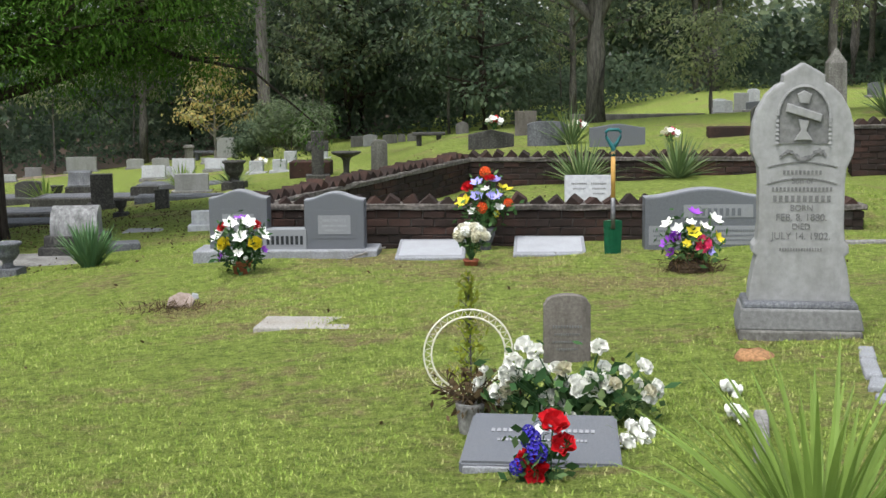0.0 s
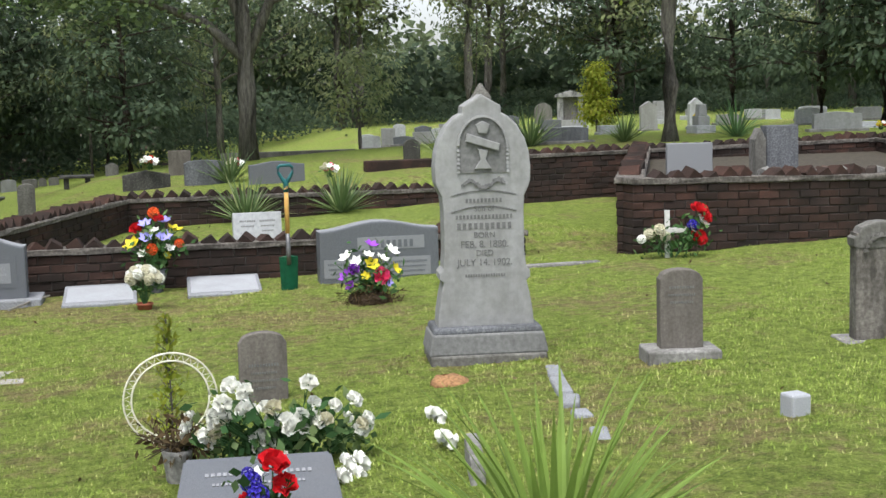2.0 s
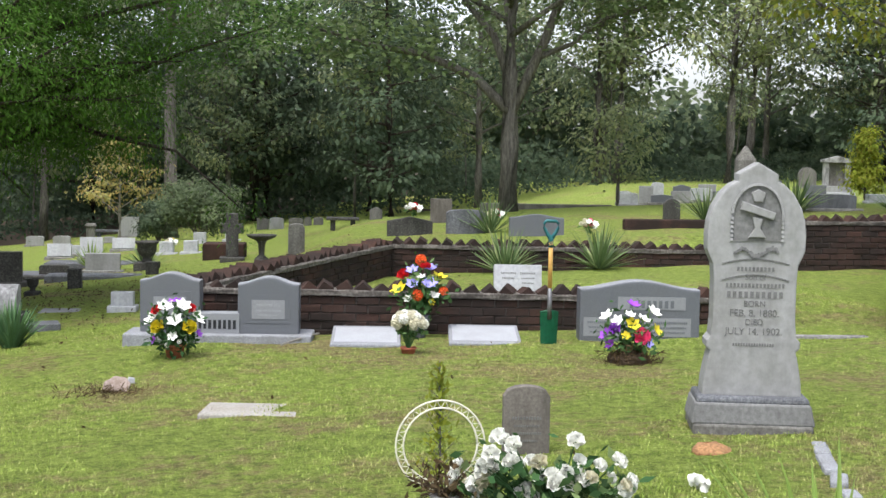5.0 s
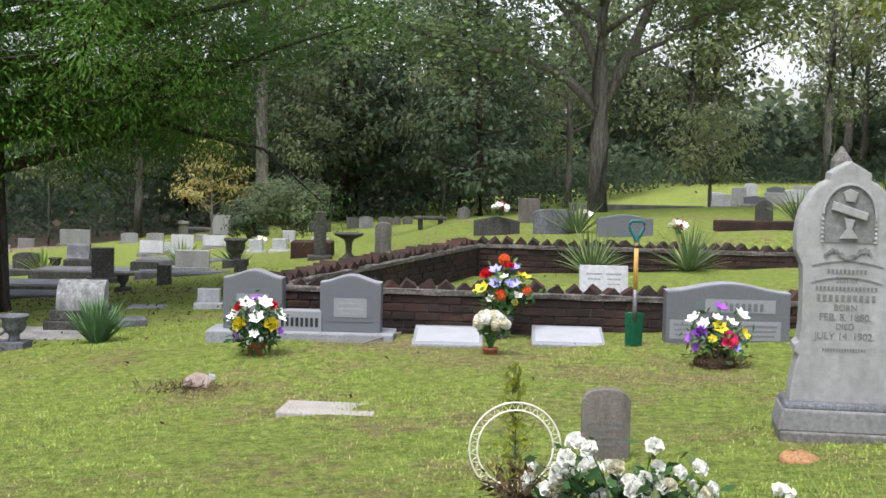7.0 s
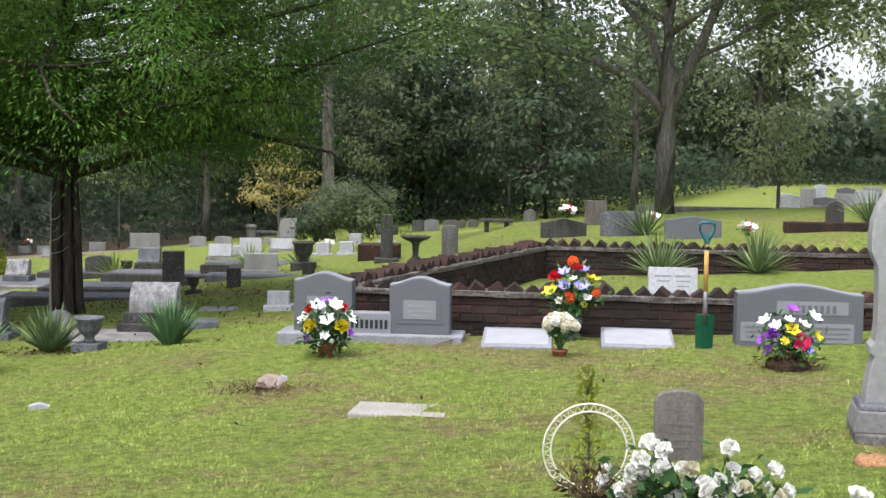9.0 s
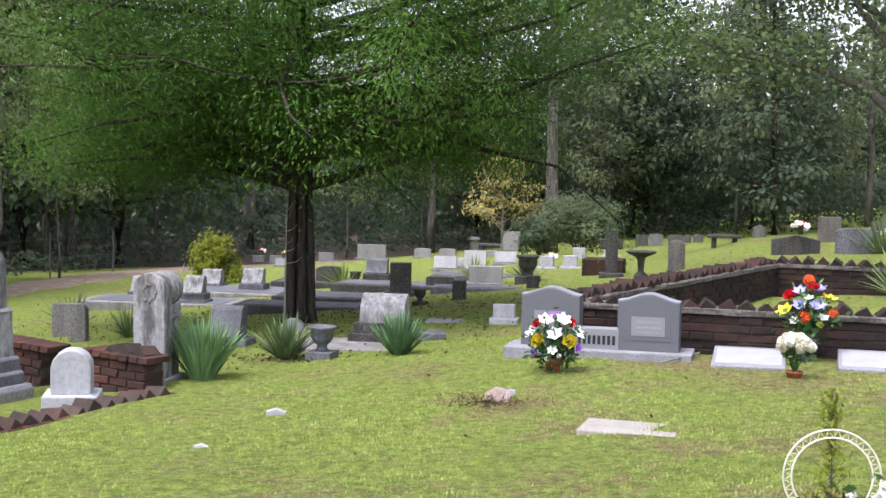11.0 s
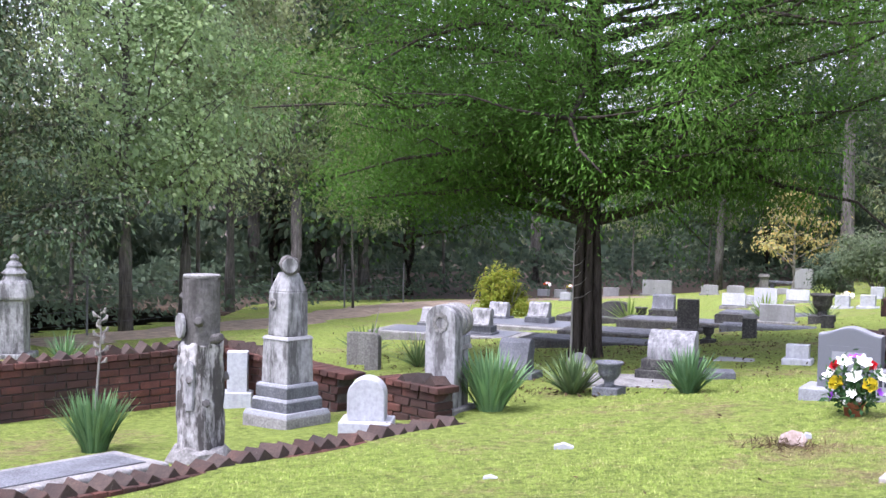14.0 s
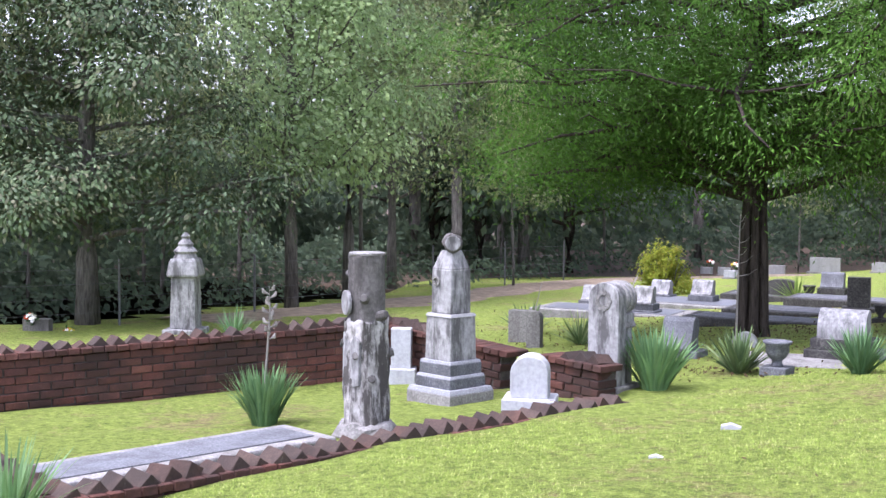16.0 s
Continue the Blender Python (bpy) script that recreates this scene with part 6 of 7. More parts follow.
for k, (x, y, w, h) in enumerate(((6.1, 36, 0.5, 0.4), (6.75, 37, 0.4, 0.55), (7.05, 36.2, 0.6, 0.3), (7.35, 38.5, 0.35, 0.6), (7.7, 36.8, 0.55, 0.36), (8.0, 38.2, 0.5, 0.5), (8.35, 37.2, 0.6, 0.42), (8.7, 38, 0.5, 0.5), (9.1, 37.4, 0.7, 0.34), (6.4, 38.6, 0.4, 0.4), (18.4, 40, 0.7, 0.35), (19.4, 42, 0.6, 0.3), (22.2, 41.5, 0.95, 0.5), (23.4, 40, 0.9, 0.45), (12.0, 43, 0.5, 0.5), (21.2, 44, 0.6, 0.4))):
    gravestone(x, y, w, h, 0.2, ("arch", "flat", "serp")[k % 3], ("white", "marble", "granite")[k % 3], (w * 1.3, 0.4, 0.08, "concrete"), -6, 0, "pale headstone on the far rise", "far rise headstones")
pm = thing("portal_monument", 13.72, 41.9, -10, None, "pale marble portal monument with two columns and a lintel", "monument")
part("step", box(bmesh.new(), 1.1, 0.7, 0.16, z=-0.05, bev=0.02), M["white"], pm)
part("plinth", box(bmesh.new(), 0.95, 0.55, 0.2, z=0.106, bev=0.015), M["marble"], pm)
for sx in (-0.34, 0.34):
    part("column", box(bmesh.new(), 0.2, 0.26, 0.76, sx, 0, 0.3, taper=0.92, bev=0.02), M["streaked"], pm)
part("lintel", slab(bmesh.new(), [(-0.5, 1.05), (0.5, 1.05), (0.5, 1.13), (0.0, 1.27), (-0.5, 1.13)], 0.34, 0.015), M["streaked"], pm)
part("back_panel", box(bmesh.new(), 0.5, 0.08, 0.76, 0, 0.08, 0.3), M["old"], pm)
for x, y, w, h, mat, label in ((10.4, 28.5, 0.6, 0.2, "white", "low bright white slab grave on the terrace"), (15.1, 25.6, 0.42, 0.13, "white", "low white block beside flowers"), (21.9, 44.0, 0.55, 0.36, "white", "pale headstone on the far rise")):
    gravestone(x, y, w, h, 0.4, "flat", mat, (w * 1.15, 0.5, 0.05, "white"), -8, 0, label, "far rise headstones")
ob = thing("obelisk", 5.85, 22.4, 0, gz(5.85, 22.4) - 0.05, "dark pointed stone obelisk behind the tall headstone", "monument")
part("shaft", box(bmesh.new(), 0.34, 0.34, 1.05, taper=0.88, bev=0.01), M["old"], ob)
part("point", box(bmesh.new(), 0.3, 0.3, 0.24, z=1.045, taper=0.12, bev=0.006), M["old"], ob)
sp = thing("spire_monument", -15.3, 15.1, 30, None, "ornate stained marble spire monument behind the brick wall", "monument")
part("base", box(bmesh.new(), 0.62, 0.62, 0.14, z=-0.04, bev=0.02), M["log"], sp)
part("shaft", box(bmesh.new(), 0.42, 0.42, 0.84, z=0.096, taper=0.92, bev=0.02), M["log"], sp)
part("gablet_block", box(bmesh.new(), 0.54, 0.54, 0.3, z=0.93, taper=0.8, bev=0.05), M["log"], sp)
part("pinnacle", lathe(bmesh.new(), [(0.2, 1.22), (0.17, 1.3), (0.2, 1.34), (0.12, 1.42), (0.13, 1.46), (0.06, 1.54), (0.08, 1.58), (0.02, 1.64)], 10), M["log"], sp)
low = thing("far_kerb_wall", 3.6, 33.8, -2, None, "long low grey kerb wall on the rise", "wall")
part("kerb", box(bmesh.new(), 3.4, 0.2, 0.3, z=-0.1, bev=0.02), M["old"], low)
low = thing("brick_kerb", 4.1, 19.8, 4, None, "short run of old brick kerb in the bank", "kerb")
part("kerb", box(bmesh.new(), 1.5, 0.2, 0.2, z=-0.05, bev=0.02), M["brick_dark"], low)
low = thing("brick_box_tomb", -3.29, 24.11, 2, None, "low dark brick box grave", "grave")
part("wall", box(bmesh.new(), 0.75, 0.6, 0.4, z=-0.1, bev=0.02), M["brick_dark"], low)


# ---------------------------------------------------------------- yuccas
def yucca(x, y, size, n, mat, seed, label, width=0.035, spread=1.0, split=False, z=None, stalk=False):
    """A rosette of stiff tapering blades."""
    r = random.Random(seed)
    size, width, n = (size, width, n) if split else (size * 1.15, width * 1.3, int(n * 1.5))
    t = thing("yucca", x, y, 0, z, label, "yucca")

    def blade(bm, length, w, curve, m):
        rows = []
        for k in range(7):
            f = k / 6
            half = w / 2 * (0.55 + 0.9 * f if f < 0.35 else 1.0 * (1 - f) ** 0.75 * 1.22)
            p = Vector((0, length * f * math.cos(curve * f), length * f * math.sin(-curve * f) * 0.9))
            rows.append([bm.verts.new(m @ (p + Vector((-half, 0, half * 0.3)))), bm.verts.new(m @ p), bm.verts.new(m @ (p + Vector((half, 0, half * 0.3))))])
        for a, b in zip(rows, rows[1:]):
            bm.faces.new((a[0], a[1], b[1], b[0]))
            bm.faces.new((a[1], a[2], b[2], b[1]))

    kinds = []
    joint = bmesh.new()
    for k in range(n):
        f = (k + 0.5) / n
        up = 88 - 78 * f ** 0.8 * spread + r.uniform(-6, 6)
        out = 0.02 if split else size * 0.16 * r.random() ** 0.5 * (1.3 - spread)
        m = pose(0, 0, 0, 0, 0, k * 137.5 + r.uniform(-15, 15)) @ pose(0, out + 0.01, 0.0, up) @ pose(0, 0, 0, 0, r.uniform(-25, 25))
        length = size * r.uniform(0.72, 1.05)
        if split:
            if len(kinds) < 6:
                bm = bmesh.new()
                blade(bm, size * (0.75 + 0.06 * len(kinds)), width, 0.1 + 0.05 * len(kinds), Matrix.Identity(4))
                kinds.append(mesh_of("blade", bm, M[mat]))
            put_part("blade", kinds[k % len(kinds)], t, m)
        else:
            blade(joint, length, width * r.uniform(0.7, 1.1), r.uniform(0.03, 0.3) * (0.2 + f), m)
    if split:
        joint.free()
    else:
        part("foliage", joint, M[mat], t)["kind"] = "stuff"
    part("crown_stub", lathe(bmesh.new(), [(0.05, -0.05), (0.05, 0.04), (0.02, 0.08)], 8), M["litter"], t)
    if stalk:
        part("flower_stalk", tube(bmesh.new(), [(0, 0, 0.1), (0.02, 0, 0.5), (0.06, 0, 0.95), (0.05, 0, 1.15)], [0.012, 0.01, 0.008, 0.003], 6), M["twig"], t)
        for k in range(14):
            a = k * 2.4
            p = Vector((0.055, 0, 0.72 + k * 0.03))
            part("seed_pod", tube(bmesh.new(), [p, p + Vector((0.05 * math.cos(a), 0.05 * math.sin(a), 0.02)), p + Vector((0.06 * math.cos(a), 0.06 * math.sin(a), 0.05))], [0.004, 0.016, 0.008], 6), M["twig"], t)
    return t


yucca(1.33, 3.35, 0.74, 110, "yucca", 1, "large bright green yucca with pale-edged blades", 0.034, 0.86, True)
yucca(-7.15, 7.75, 0.45, 110, "yucca_blue", 2, "upright green yucca with a dry flower stalk", 0.032, 0.3, stalk=True)
yucca(-4.98, 10.5, 0.52, 130, "yucca_blue", 3, "dense grey-green yucca beside the barrel monument", 0.04, 0.34)
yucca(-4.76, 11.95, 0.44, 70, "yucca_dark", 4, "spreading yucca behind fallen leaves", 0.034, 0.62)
yucca(-3.6, 12.0, 0.42, 76, "yucca_blue", 5, "green yucca beside a broken stone", 0.034, 0.5)
yucca(-5.98, 4.3, 0.5, 50, "yucca_blue", 6, "grey-green yucca outside the corner of the brick kerb", 0.032, 0.45)
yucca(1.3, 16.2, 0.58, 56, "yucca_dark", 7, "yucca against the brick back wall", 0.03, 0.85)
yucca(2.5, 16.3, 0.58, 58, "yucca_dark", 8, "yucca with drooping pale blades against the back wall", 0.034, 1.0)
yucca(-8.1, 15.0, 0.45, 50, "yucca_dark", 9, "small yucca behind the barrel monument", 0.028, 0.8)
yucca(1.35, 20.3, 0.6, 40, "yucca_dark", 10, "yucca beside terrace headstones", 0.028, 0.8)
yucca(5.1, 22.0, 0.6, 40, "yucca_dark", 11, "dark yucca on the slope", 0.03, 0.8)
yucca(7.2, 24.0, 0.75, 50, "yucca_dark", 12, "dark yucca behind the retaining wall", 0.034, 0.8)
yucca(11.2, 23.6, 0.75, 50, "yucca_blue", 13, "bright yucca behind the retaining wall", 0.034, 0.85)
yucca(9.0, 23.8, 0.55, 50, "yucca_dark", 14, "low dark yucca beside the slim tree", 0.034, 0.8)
# its sunlit look is only the brighter blade colour
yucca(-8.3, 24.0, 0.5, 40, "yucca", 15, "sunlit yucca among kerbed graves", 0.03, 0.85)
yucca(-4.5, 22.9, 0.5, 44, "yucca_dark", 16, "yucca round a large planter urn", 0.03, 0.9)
yucca(-13.7, 14.5, 0.5, 40, "yucca_blue", 17, "small yucca beside the spire monument", 0.03, 0.85)
yucca(-9.75, 16.5, 0.5, 40, "yucca_dark", 18, "yucca beside a weathered headstone", 0.03, 0.85)
yucca(-5.7, 24.0, 0.5, 40, "yucca", 19, "bright grass-like yucca between far graves", 0.026, 0.7)

# ---------------------------------------------------------------- flowers
def rose_mesh(mat, s):
    bm = bmesh.new()
    r = random.Random(3)
    for ring, (count, rad, lift, tilt) in enumerate(((3, 0.18, 0.1, 80), (5, 0.34, 0.05, 66), (6, 0.52, 0.0, 42))):
        for k in range(count):
            m = pose(0, 0, 0, 0, 0, k * 360 / count + ring * 31) @ pose(0, rad * s * 0.45, lift * s, tilt + r.uniform(-8, 8))
            g = [[bm.verts.new(m @ Vector((u * s * 0.42 * (1 - 0.35 * abs(v - 0.45)), v * s * 0.62, -0.14 * s * u * u - 0.1 * s * math.sin(v * 3)))) for u in (-1, -0.4, 0.4, 1)] for v in (0, 0.35, 0.7, 1)]
            for a, b in zip(g, g[1:]):
                for q in range(3):
                    bm.faces.new((a[q], a[q + 1], b[q + 1], b[q]))
    return mesh_of("blossom", bm, M[mat], False)


def star_mesh(mat, s, petals=6, lift=28):
    bm = bmesh.new()
    for k in range(petals):
        m = pose(0, 0, 0, 0, 0, k * 360 / petals) @ pose(0, 0.05 * s, 0, lift)
        row = []
        for f, w in ((0, 0.08), (0.3, 0.2), (0.65, 0.22), (1.0, 0.03)):
            row.append([bm.verts.new(m @ Vector((-w * s, f * s * 0.7, 0))), bm.verts.new(m @ Vector((0, f * s * 0.7, -0.05 * s))), bm.verts.new(m @ Vector((w * s, f * s * 0.7, 0)))])
        for a, b in zip(row, row[1:]):
            bm.faces.new((a[0], a[1], b[1], b[0]))
            bm.faces.new((a[1], a[2], b[2], b[1]))
    return mesh_of("blossom", bm, M[mat], False)


def fluff_mesh(mat, s):
    """A round head of many small petals."""
    bm = bmesh.new()
    r = random.Random(9)
    for k in range(46):
        z = 1 - 1.5 * k / 46
        a = k * 2.4
        q = math.sqrt(max(0, 1 - z * z))
        p = Vector((q * math.cos(a), q * math.sin(a), z)) * s * 0.42
        m = Matrix.Translation(p) @ p.to_track_quat("Z", "Y").to_matrix().to_4x4() @ pose(0, 0, 0, r.uniform(-20, 20), r.uniform(-20, 20), r.uniform(0, 90))
        w = s * 0.13
        c = bm.verts.new(m @ Vector((0, 0, -w * 0.4)))
        ring = [bm.verts.new(m @ Vector((w * math.cos(j * math.pi / 2), w * math.sin(j * math.pi / 2), 0.2 * w))) for j in range(4)]
        for j in range(4):
            bm.faces.new((c, ring[j], ring[(j + 1) % 4]))
    return mesh_of("blossom", bm, M[mat])


HEADS = {}


def head(kind, mat, s):
    key = (kind, mat, s)
    if key not in HEADS:
        HEADS[key] = {"rose": rose_mesh, "star": star_mesh, "fluff": fluff_mesh}[kind](mat, s)
    return HEADS[key]


def bouquet(t, heads, low, seed, leaf_n=90, leaf=(0.07, 0.03), leafmat="silk_leaf", spread=1.0):
    """Blossoms (x, y, z, kind, colour, size) on stems that meet at low, with leaves between."""
    r = random.Random(seed)
    bm = bmesh.new()
    pts = []
    for x, y, z, kind, mat, s in heads:
        tip, foot = Vector((x, y, z)), Vector(low)
        tube(bm, [foot + Vector((x, y, 0)) * 0.05, foot.lerp(tip, 0.5) + Vector((0, 0, 0.02)), tip], [0.004, 0.0035, 0.003], 5)
        d = Vector((x - low[0], y - low[1] - 0.16, z - low[2] + 0.02)).normalized()
        q = d.to_track_quat("Z", "Y").to_matrix().to_4x4()
        put_part("blossom", head(kind, mat, s), t, Matrix.Translation(tip) @ q @ pose(0, 0, 0, r.uniform(-15, 15), r.uniform(-15, 15), r.uniform(0, 90)))
        for k in range(leaf_n // len(heads)):
            f = r.uniform(0.35, 1.0)
            pts.append(foot.lerp(tip, f) + Vector((r.gauss(0, 0.03), r.gauss(0, 0.03), r.gauss(0, 0.025))) * spread)
    part("greenery", bm, M["stem"], t)["kind"] = "stuff"
    me = leaf_cloud("foliage", np.array([tuple(p) for p in pts]), leaf[0], leaf[1], M[leafmat], -0.1, seed)
    part("foliage", me, None, t)["kind"] = "stuff"


# white wreath of silk roses behind the low granite marker
sp = thing("silk_rose_spray", 0.68, 5.22, 0, 0.0, "large spray of white silk roses and dark leaves", "flowers")
r3 = random.Random(12)
hs = []
for k in range(58):
    f = r3.uniform(-1, 1)
    h = 0.19 + 0.19 * r3.random() + (0.05 if abs(f) > 0.25 else -0.05)
    hs.append((0.4 * f, r3.uniform(-0.2, 0.04) + 0.05 * h, h * (1.12 - 0.45 * abs(f) ** 3), "rose", "p_white" if r3.random() < 0.85 else "p_cream", 0.05 if r3.random() < 0.5 else 0.04))
bouquet(sp, hs, (0.05, 0.05, 0.03), 5, 520, (0.07, 0.04), "silk_leaf", 1.5)
pts = np.array([(0.36 * r3.uniform(-1, 1), r3.uniform(-0.15, 0.1), r3.uniform(0.1, 0.33)) for k in range(160)])
part("pale_foliage", leaf_cloud("pale_foliage", pts, 0.07, 0.04, M["pale_leaf"], -0.2, 8), None, sp)["kind"] = "stuff"
for dx, dy, s in ((0.24, -0.3, 0.06), (0.28, -0.36, 0.02), (0.21, -0.4, 0.03), (0.3, -0.28, 0.06)):
    put_part("blossom", head("rose", "p_white", 0.062), sp, pose(dx, dy, 0.1 + s, 60, 10, dx * 300))

# red and blue posy before the marker
ps = thing("silk_posy", 0.56, 4.43, 0, 0.03, "small posy of red roses and blue silk flowers", "flowers")
bouquet(ps, [(0.03, -0.02, 0.3, "rose", "p_red", 0.072), (0.07, -0.03, 0.22, "rose", "p_red", 0.06), (-0.03, -0.05, 0.13, "rose", "p_red", 0.066), (-0.06, -0.03, 0.16, "rose", "p_red", 0.06),
             (-0.05, -0.02, 0.24, "fluff", "p_blue", 0.085), (-0.03, -0.06, 0.2, "fluff", "p_blue", 0.09), (-0.1, -0.04, 0.14, "fluff", "p_blue", 0.07), (-0.06, 0.0, 0.27, "fluff", "p_blue", 0.05), (-0.035, 0.01, 0.25, "star", "p_white", 0.06)], (0.02, 0.0, 0.0), 6, 120, (0.06, 0.035))

# wire wreath stand with a dry sapling in a vase
ws = thing("wreath_stand", 0.245, 5.42, 8, -0.095, "round white wire wreath frame leaning on a stake", "wreath frame")
for name, rad in (("outer_ring", 0.2), ("inner_ring", 0.166)):
    ring = [(rad * math.cos(a), 0.0, 0.47 + rad * math.sin(a)) for a in [2 * math.pi * k / 40 for k in range(41)]]
    part(name, tube(bmesh.new(), ring, [0.0045] * 41, 6), M["wire"], ws, smooth_shade=True)
bm = bmesh.new()
zz = [((0.2 if k % 2 else 0.166) * math.cos(2 * math.pi * k / 64), 0.0, 0.47 + (0.2 if k % 2 else 0.166) * math.sin(2 * math.pi * k / 64)) for k in range(65)]
part("lattice_wire", tube(bm, zz, [0.003] * 65, 4), M["wire"], ws)
for sx in (-0.03, 0.03):
    part("leg", tube(bmesh.new(), [(sx, 0, 0.3), (sx * 1.3, 0.02, 0.0), (sx * 1.3, 0.02, -0.06)], [0.004] * 3, 5), M["wire"], ws)
vs = thing("flower_vase", 0.26, 5.16, 0, 0.0, "tapered grey stone vase with dead stems", "vase")
part("vase", lathe(bmesh.new(), [(0.035, -0.03), (0.05, 0.1), (0.062, 0.2), (0.066, 0.22), (0.05, 0.22), (0.045, 0.16)], 14), M["concrete"], vs, smooth_shade=True)
bm = bmesh.new()
for k in range(60):
    a, l = k * 2.4, rng.uniform(0.08, 0.2)
    tube(bm, [(0, 0, 0.19), (0.03 * math.cos(a), 0.03 * math.sin(a), 0.24), (l * math.cos(a), l * 0.7 * math.sin(a), 0.24 + rng.uniform(-0.08, 0.12))], [0.0025, 0.0025, 0.0015], 4)
part("dead_brush", bm, M["soil"], vs)["kind"] = "stuff"
part("dead_leaves", leaf_cloud("dead_leaves", nrng.normal(size=(160, 3)) * np.array([0.07, 0.06, 0.05]) + np.array([0, 0, 0.27]), 0.05, 0.02, M["litter"], 0.4, 4), None, vs)["kind"] = "stuff"
sg = thing("evergreen_sprig", 0.24, 5.6, 0, 0.0, "thin yellow-green evergreen seedling inside the wire ring", "plant")
bm = bmesh.new()
tube(bm, [(0, 0, -0.05), (0.01, 0, 0.3), (0.0, 0, 0.72)], [0.006, 0.005, 0.002], 5)
pt = []
for k in range(34):
    z = 0.14 + 0.56 * k / 34
    l = 0.075 * (1 - (k / 36)) + 0.02
    a = k * 2.4
    e = (l * math.cos(a), l * math.sin(a), z + l * 0.9)
    tube(bm, [(0, 0, z), e], [0.0025, 0.001], 4)
    pt += [(e[0] * f + rng.gauss(0, 0.008), e[1] * f + rng.gauss(0, 0.008), z + (e[2] - z) * f) for f in np.linspace(0.15, 1.05, 8)]
part("stem", bm, M["bark"], sg)
part("foliage", leaf_cloud("foliage", np.array(pt), 0.045, 0.018, M["bush"], -0.5, 3), None, sg)["kind"] = "stuff"


def arranged(n, rx, ry, z0, z1, palette, seed, sizes=(0.1, 0.13)):
    r = random.Random(seed)
    out = []
    for k in range(n):
        a = k * 2.39996
        f = math.sqrt((k + 0.5) / n)
        kind, mat = palette[k % len(palette)]
        out.append((rx * f * math.cos(a), ry * f * math.sin(a) - 0.05, z0 + (z1 - z0) * (1 - f * f * 0.7) * r.uniform(0.75, 1.0), kind, mat, sizes[0] if r.random() < 0.5 else sizes[1]))
        # lower front blossoms face the viewer
        if k % 2:
            out.append((rx * f * math.cos(a) * 0.95, -ry * 0.9, z0 + (z1 - z0) * r.uniform(0.05, 0.75), kind, palette[(k + 3) % len(palette)][1], sizes[0]))
    return out


def flower_pot(t, w, h, mat="pot"):
    part("pot", lathe(bmesh.new(), [(w * 0.36, -0.02), (w * 0.46, h * 0.75), (w * 0.52, h * 0.78), (w * 0.52, h), (w * 0.42, h), (w * 0.4, h * 0.8)], 16), M[mat], t, smooth_shade=True)


f1 = thing("flower_arrangement", -1.8, 10.39, 0, -0.030, "silk flowers in white, red, yellow and purple in a terracotta pot", "flowers", "potted silk flowers")
f1.scale = (0.88, 0.88, 0.88)
flower_pot(f1, 0.2, 0.12)
bouquet(f1, [(0, 0, .5, "star", "p_purple", .1), (-.16, 0, .42, "rose", "p_red", .07), (.14, 0, .44, "rose", "p_red", .07), (-.08, -.05, .46, "star", "p_white", .12), (.08, -.05, .47, "star", "p_white", .12), (.2, -.02, .36, "star", "p_white", .13), (-.2, -.02, .34, "star", "p_white", .12), (.02, -.1, .34, "star", "p_white", .12), (-.13, -.1, .28, "rose", "p_yellow", .09), (.15, -.1, .28, "rose", "p_yellow", .09), (0, -.12, .2, "star", "p_white", .08), (.06, -.1, .15, "fluff", "p_white", .05), (-.17, -.06, .16, "star", "p_purple", .07), (.22, -.05, .22, "star", "p_purple", .07), (-.05, -.12, .12, "fluff", "p_white", .05)], (0, 0, 0.08), 21, 460, (0.08, 0.035), "silk_leaf", 2.0)
f2 = thing("flower_arrangement", 0.2, 11.35, 0, 0.0, "tall orange, yellow and lilac silk bouquet in a dark vase", "flowers", "potted silk flowers")
f2.scale = (0.93, 0.93, 0.95)
part("vase", lathe(bmesh.new(), [(0.07, -0.04), (0.05, 0.05), (0.09, 0.16), (0.1, 0.22), (0.07, 0.22)], 16), M["slate"], f2, smooth_shade=True)
bouquet(f2, [(0, 0, .74, "fluff", "p_orange", .12), (.04, -.02, .68, "rose", "p_red", .07), (-.16, 0, .6, "rose", "p_red", .08), (-.08, -.03, .64, "star", "p_lilac", .1), (.1, -.02, .66, "star", "p_lilac", .1), (.18, -.03, .58, "star", "p_yellow", .12), (-.2, -.05, .46, "star", "p_yellow", .13), (-.03, -.1, .42, "fluff", "p_orange", .12), (.22, -.06, .46, "fluff", "p_orange", .1), (.08, -.08, .52, "star", "p_lilac", .12), (-.08, -.08, .52, "star", "p_lilac", .1), (0, -.06, .58, "star", "p_white", .08), (.13, -.1, .42, "star", "p_white", .08), (.1, -.1, .36, "star", "p_yellow", .06), (-.12, -.08, .38, "star", "p_white", .07)], (0, 0, 0.2), 22, 380, (0.08, 0.035), "silk_leaf", 2.0)
f3 = thing("flower_arrangement", 0.1, 10.4, 0, 0.0, "round bunch of cream silk flowers in a small clay pot", "flowers", "potted silk flowers")
flower_pot(f3, 0.13, 0.07)
bouquet(f3, arranged(15, 0.13, 0.1, 0.22, 0.37, [("fluff", "p_cream"), ("fluff", "p_white")], 3, (0.08, 0.095)), (0, 0, 0.05), 23, 80, (0.06, 0.03), "silk_leaf", 1.2)
f4 = thing("flower_arrangement", 1.79, 9.65, 0, 0.04, "purple, white, yellow and pink silk lilies on dead moss", "flowers", "potted silk flowers")
bm = bmesh.new()
bmesh.ops.create_icosphere(bm, subdivisions=3, radius=0.15)
